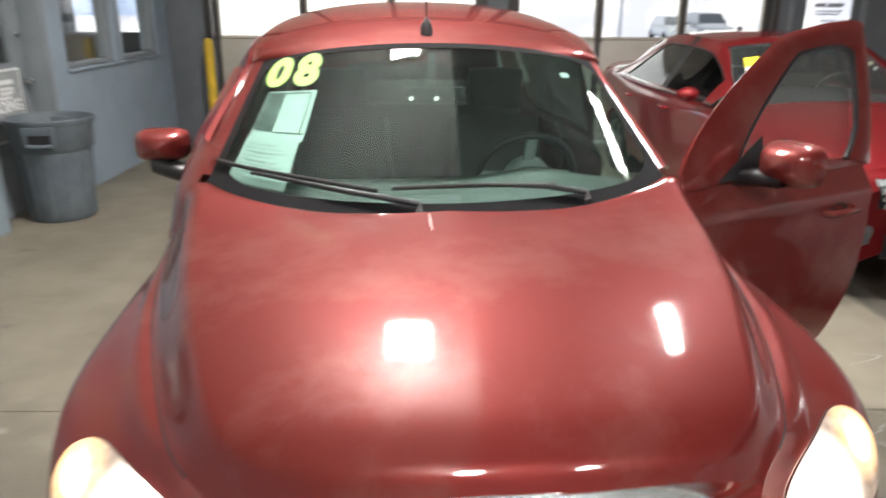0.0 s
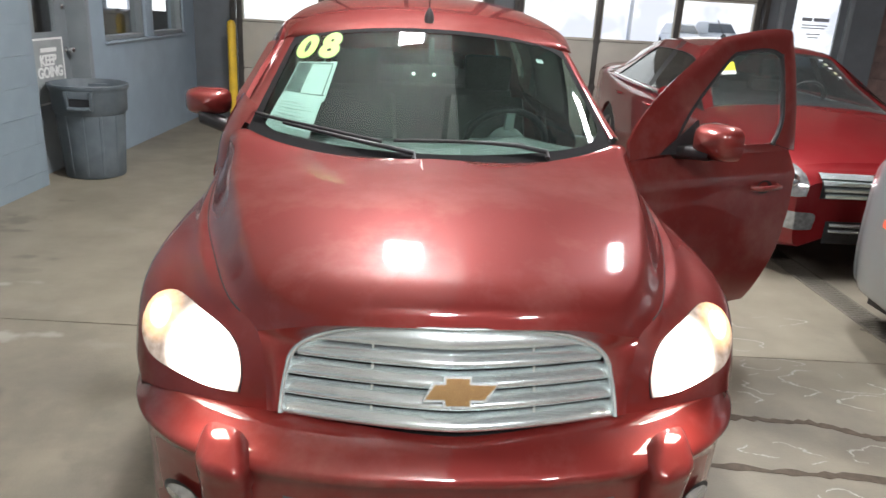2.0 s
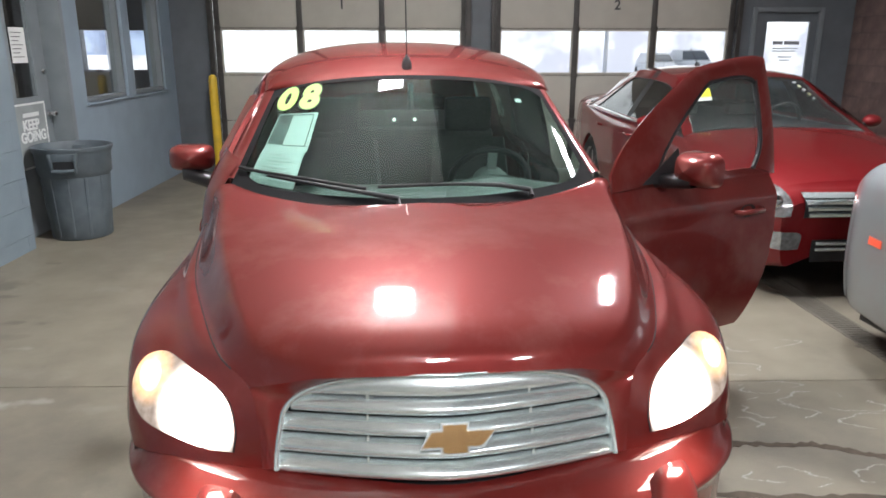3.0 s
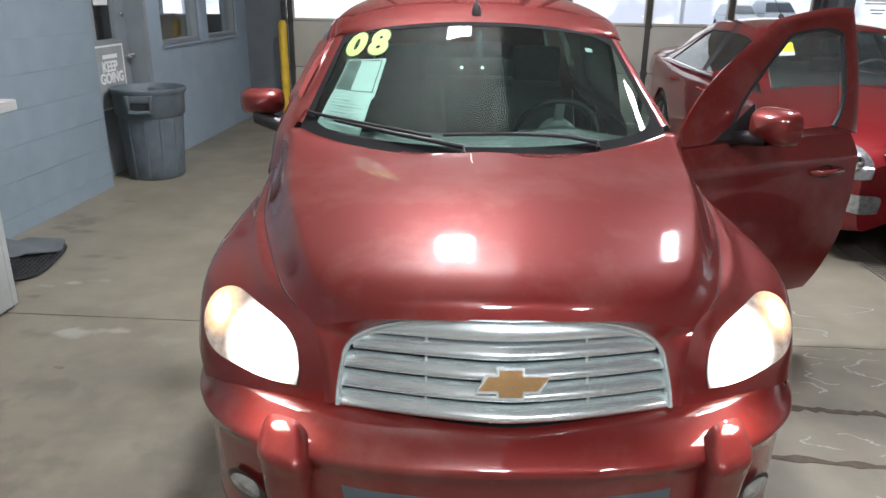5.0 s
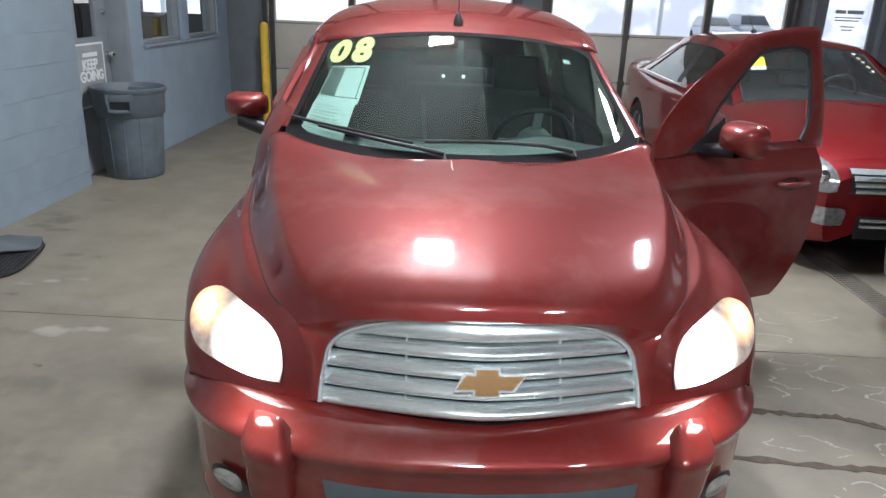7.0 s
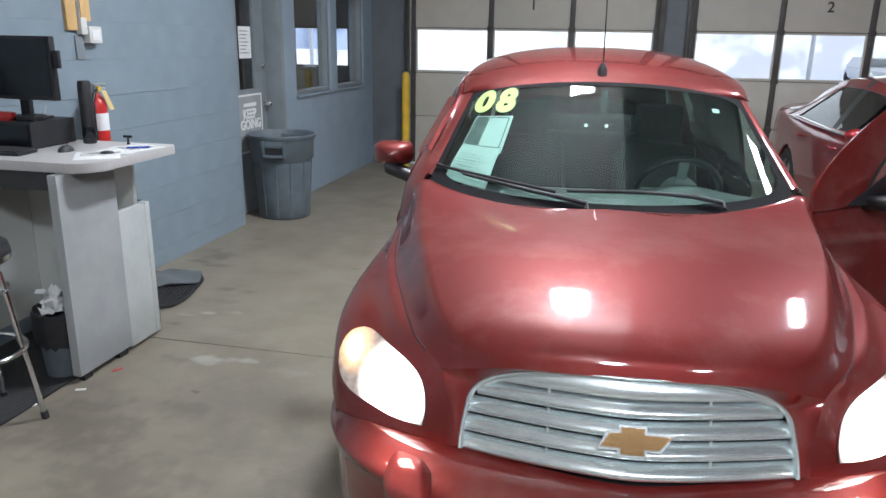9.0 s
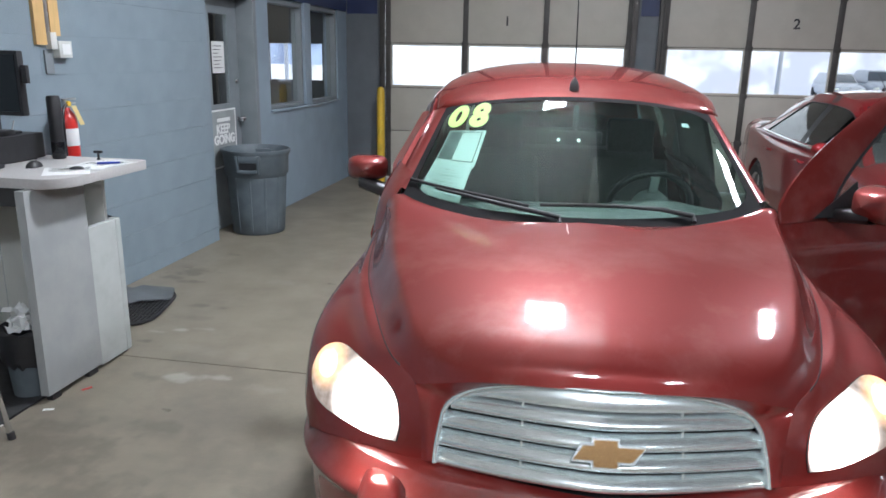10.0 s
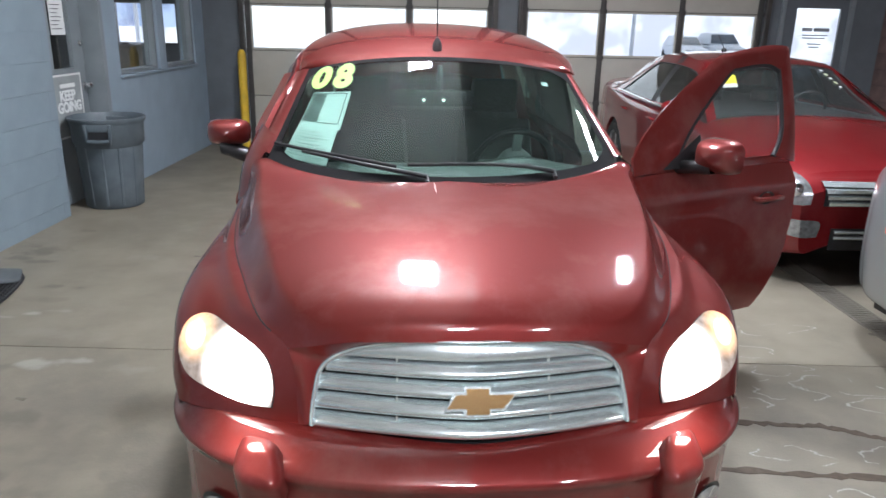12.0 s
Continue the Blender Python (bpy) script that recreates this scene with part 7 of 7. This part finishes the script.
    for s in (1, -1):
        part("pillar", Shape().grid(strip(1.22, 1.98, s * 0.93, s * 1.03, 12, 3, 0.002)), body, car, smooth=60)
        part("pillar", Shape().grid(strip(3.42, 4.12, s * 0.91, s * 1.03, 12, 3, 0.002)), body, car, smooth=60)

        def side(y, f):
            e = roof_pt(y, 1.0)
            x0, z0 = 0.872 - 0.02 * abs(y - 2.6) ** 2 * 0.3, 0.965 + 0.01 * max(0, y - 3)
            return (s * (x0 + (e[0] - x0) * f + 0.012 * math.sin(math.pi * f)), y * k, z0 + (e[2] - z0) * f)

        def glass_top(y):
            return 0.82 if y < 3.0 else max(0.05, 0.82 - 0.77 * ((y - 3.0) / 0.62) ** 1.4)

        for y0, y1 in ((1.45, 1.62), (2.44, 2.56)):
            part("pillar", Shape().grid([[side(y0 + (y1 - y0) * i / 4, j / 8) for j in range(9)] for i in range(5)]), BLACK if y0 == 2.44 else body, car, smooth=60)
        frame_rows = [[side(y, glass_top(y) + (1 - glass_top(y)) * j / 6) for j in range(7)] for y in (1.45 + 2.68 * i / 50 for i in range(51))]
        part("side_frame", Shape().grid(frame_rows), body, car, "painted roof rail and rear pillar", smooth=60)
        part("belt_frame", Shape().grid([[side(1.45 + 2.6 * i / 30, f) for f in (-0.02, 0.02, 0.05)] for i in range(31)]), body, car, smooth=60)
        for y0, y1 in ((1.62, 2.44), (2.56, 3.60)):
            g = part("side_window", Shape().grid([[side(y0 + (y1 - y0) * i / 16, 0.045 + (glass_top(y0 + (y1 - y0) * i / 16) - 0.04) * j / 8) for j in range(9)] for i in range(17)], thick=0.004), SEDAN_TINT, car, smooth=60)
            g.visible_shadow = False
        part("window_trim", Shape().tube([tuple(np.array(side(y, glass_top(y))) + np.array((s * 0.004, 0, 0))) for y in (1.62 + 1.98 * i / 24 for i in range(25))], 0.006, 6), BLACK, car, smooth=60)
    # cabin
    part("dashboard", Shape().grid([[(0.74 * j / 10, y * k, z) for j in range(-10, 11)] for y, z in ((1.30, 0.975), (1.6, 0.985), (1.85, 0.97), (1.92, 0.88), (1.88, 0.6))]), DASH, car, smooth=60)
    for s in (1, -1):
        st = new("seat")
        st.parent = car
        part("cushion", Shape().box(s * 0.38 - 0.24, s * 0.38 + 0.24, 2.1 * k, 2.58 * k, 0.36, 0.55), FABRIC, st, bevel=0.05)
        part("backrest", Shape().box(s * 0.38 - 0.23, s * 0.38 + 0.23, 2.55 * k, 2.68 * k, 0.5, 1.1), FABRIC, st, bevel=0.05)
        part("head_rest", Shape().box(s * 0.38 - 0.12, s * 0.38 + 0.12, 2.62 * k, 2.70 * k, 1.12, 1.28), FABRIC, st, bevel=0.03)
        card = [[(s * (0.80 - 0.02 * j), y * k, 0.32 + 0.62 * j / 4) for j in range(5)] for y in (1.45, 2.5, 3.5, 4.0)]
        part("door_trim", Shape().grid(card, thick=0.02), TRIM_INSIDE, car, "dark inner door trim", smooth=60)
        part("pillar_trim", Shape().grid(strip(1.26, 1.98, s * 0.91, s * 1.0, 12, 3, -0.02)), TRIM_INSIDE, car, smooth=60)
    part("headliner", Shape().grid(strip(1.99, 3.42, -0.97, 0.97, 16, 16, -0.03)), TRIM_INSIDE, car, "dark roof lining", smooth=60)
    part("rear_bench", Shape().box(-0.62, 0.62, 3.30 * k, 3.48 * k, 0.45, 1.08).box(-0.62, 0.62, 2.95 * k, 3.30 * k, 0.31, 0.52), FABRIC, car, "dark rear bench", bevel=0.04)
    part("parcel_shelf", Shape().box(-0.66, 0.66, 3.49 * k, 4.0 * k, 0.985, 1.0), TRIM_INSIDE, car)
    swm = Matrix.Translation((0.38, 2.0 * k, 0.98)) @ Matrix.Rotation(radians(-65), 4, "X")
    part("steering_wheel", Shape().tube([tuple(swm @ Vector((0.18 * math.cos(a * math.pi / 16), 0.18 * math.sin(a * math.pi / 16), 0))) for a in range(33)], 0.014, 8), BLACK, car, smooth=70)

    def face_y(x, z):
        """Depth of the nose skin at a half width and height."""
        ws = []
        for i in range(0, 26):
            inside = z < secs[i][0][1]
            ws.append(np.interp(z, [p[1] for p in reversed(secs[i])], [p[0] for p in reversed(secs[i])]) if inside else -0.2 + 0.001 * i)
        ws = np.maximum.accumulate(np.array(ws)) + 1e-5 * np.arange(26)
        return float(np.interp(abs(x), ws, ys[:26])) * k

    def nose_patch(outline, proud, n_r=5):
        cx = sum(p[0] for p in outline) / len(outline)
        cz = sum(p[1] for p in outline) / len(outline)
        ol = curve([(i, *p) for i, p in enumerate(outline + outline[:1])])
        g_ = []
        for r in range(n_r + 1):
            f = max(0.02, r / n_r)
            g_.append([(cx + (x - cx) * f, face_y(cx + (x - cx) * f, cz + (z - cz) * f) - proud, cz + (z - cz) * f) for x, z in (ol(len(outline) * q / 40) for q in range(41))])
        return g_

    if spec["front"]:
        for s in (1, -1):
            lamp = part("headlamp", Shape().grid(nose_patch([(s * 0.565, 0.572), (s * 0.56, 0.66), (s * 0.60, 0.745), (s * 0.70, 0.79), (s * 0.80, 0.795), (s * 0.805, 0.70), (s * 0.77, 0.60), (s * 0.66, 0.565)], 0.012)), CLEAR_PLASTIC, car, "clear headlamp with chrome inside", smooth=70)
            part("lamp_bowl", Shape().lathe([(0.045, 0.0), (0.03, 0.02), (0.005, 0.026)], 16, Matrix.Translation((s * 0.65, face_y(0.65, 0.66) - 0.013, 0.66)) @ Matrix.Rotation(math.pi / 2, 4, "X")), CHROME, lamp)
            part("fog_trim", Shape().grid(nose_patch([(s * 0.49, 0.35), (s * 0.485, 0.45), (s * 0.60, 0.465), (s * 0.74, 0.465), (s * 0.735, 0.38), (s * 0.60, 0.345)], 0.012)), CLEAR_PLASTIC, car, "chrome fog lamp trim", smooth=70)
        def gline(z, hw, proud):
            return [(hw * j / 12, face_y(hw * j / 12, z) - proud, z) for j in range(-12, 13)]
        gr = part("grille", Shape().grid([gline(z, 0.475, 0.012) for z in (0.56, 0.60, 0.64, 0.68, 0.705)], thick=0.004), BLACK, car, "black grille opening", smooth=70)
        for z in (0.58, 0.622, 0.664, 0.704):
            hw = 0.455 + 0.30 * (z - 0.58)
            part("grille_bar", Shape().grid([gline(z - 0.017, hw, 0.014), gline(z - 0.011, hw, 0.035), gline(z + 0.011, hw, 0.037), gline(z + 0.017, hw, 0.014)]), SATIN, gr, "chrome grille bar", smooth=70)
        lg = part("lower_grille", Shape().grid([gline(z, 0.40, 0.012) for z in (0.26, 0.31, 0.36, 0.41)], thick=0.004), BLACK, car, "black lower intake", smooth=70)
        for z in (0.345, 0.385):
            part("grille_bar", Shape().grid([gline(z - 0.012, 0.38, 0.013), gline(z - 0.006, 0.38, 0.026), gline(z + 0.006, 0.38, 0.026), gline(z + 0.012, 0.38, 0.013)]), SATIN, lg, "chrome intake bar", smooth=70)
    for s in (1, -1):
        part("tail_lamp", Shape().grid([[(s * (W(y) * 0.985 + 0.006), y * k, z) for y in (4.66, 4.70, 4.74, 4.77)] for z in (0.74, 0.80, 0.86)]), RED_LAMP, car, "red tail lamp", smooth=60)
        part("side_marker", Shape().grid([[(s * (W(y) + 0.004), y * k, z) for y in spec["marker"]] for z in (0.655, 0.675, 0.695)], thick=0.003), spec["marker_mat"], car, "red side marker reflector", smooth=60)
    if spec.get("tag"):
        def on_screen(u0, u1, y0, y1, mat_, nm, lb):
            part(nm, Shape().grid([[tuple(np.array(roof_pt(y0 + (y1 - y0) * i / 4, u0 + (u1 - u0) * j / 4)) + np.array((0, -0.004, 0.008))) for j in range(5)] for i in range(5)], thick=0.001), mat_, car, lb, smooth=60)
        yel = material("yellow_card", (0.85, 0.80, 0.05), 0.6)
        on_screen(-0.79, -0.62, 1.66, 1.78, yel, "price_card", "yellow price card behind the windshield")
        on_screen(-0.79, -0.62, 1.61, 1.66, PAPER, "price_card", "white strip of price card")
        for i in range(5):
            y = 1.90 - 0.06 * i
            on_screen(0.66 + 0.02 * i, 0.72 + 0.015 * i, y - 0.02 - 0.01 * (i % 2), y, GREEN_CHALK if i % 2 else PAPER, "chalk_mark", "pale painted price mark")
    return car


GREEN_CHALK = material("pale_yellow_chalk", (0.55, 0.57, 0.36), 0.8)
RED_SEDAN = paint("bright_red_paint", (0.205, 0.011, 0.014), dust_veil_amount=0.06)
RED_SEDAN.node_tree.nodes["Principled BSDF"].inputs["Coat IOR"].default_value = 1.5
SILVER = paint("silver_paint", (0.31, 0.335, 0.355), 0.05)
# weak emission stands in for light the marker would throw back
MARKER = material("red_orange_marker_glow", (0.75, 0.10, 0.05), 0.3, emission=(1.0, 0.15, 0.08), strength=0.25)
sedan("red_sedan", "bright red four-door sedan parked nose first beside wagon", pose(2.86, 3.10, 0, 0, 0, 2.8), RED_SEDAN, {"length": 4.83, "front": True, "marker": (0.30, 0.34, 0.38), "marker_mat": RED_LAMP, "tag": True})
sedan("silver_sedan", "pale silver sedan parked with its tail towards the others", pose(3.40, -2.25, 0, 0, 0, 4.2), SILVER, {"length": 4.83, "front": True, "marker": (4.30, 4.36, 4.42), "marker_mat": MARKER})
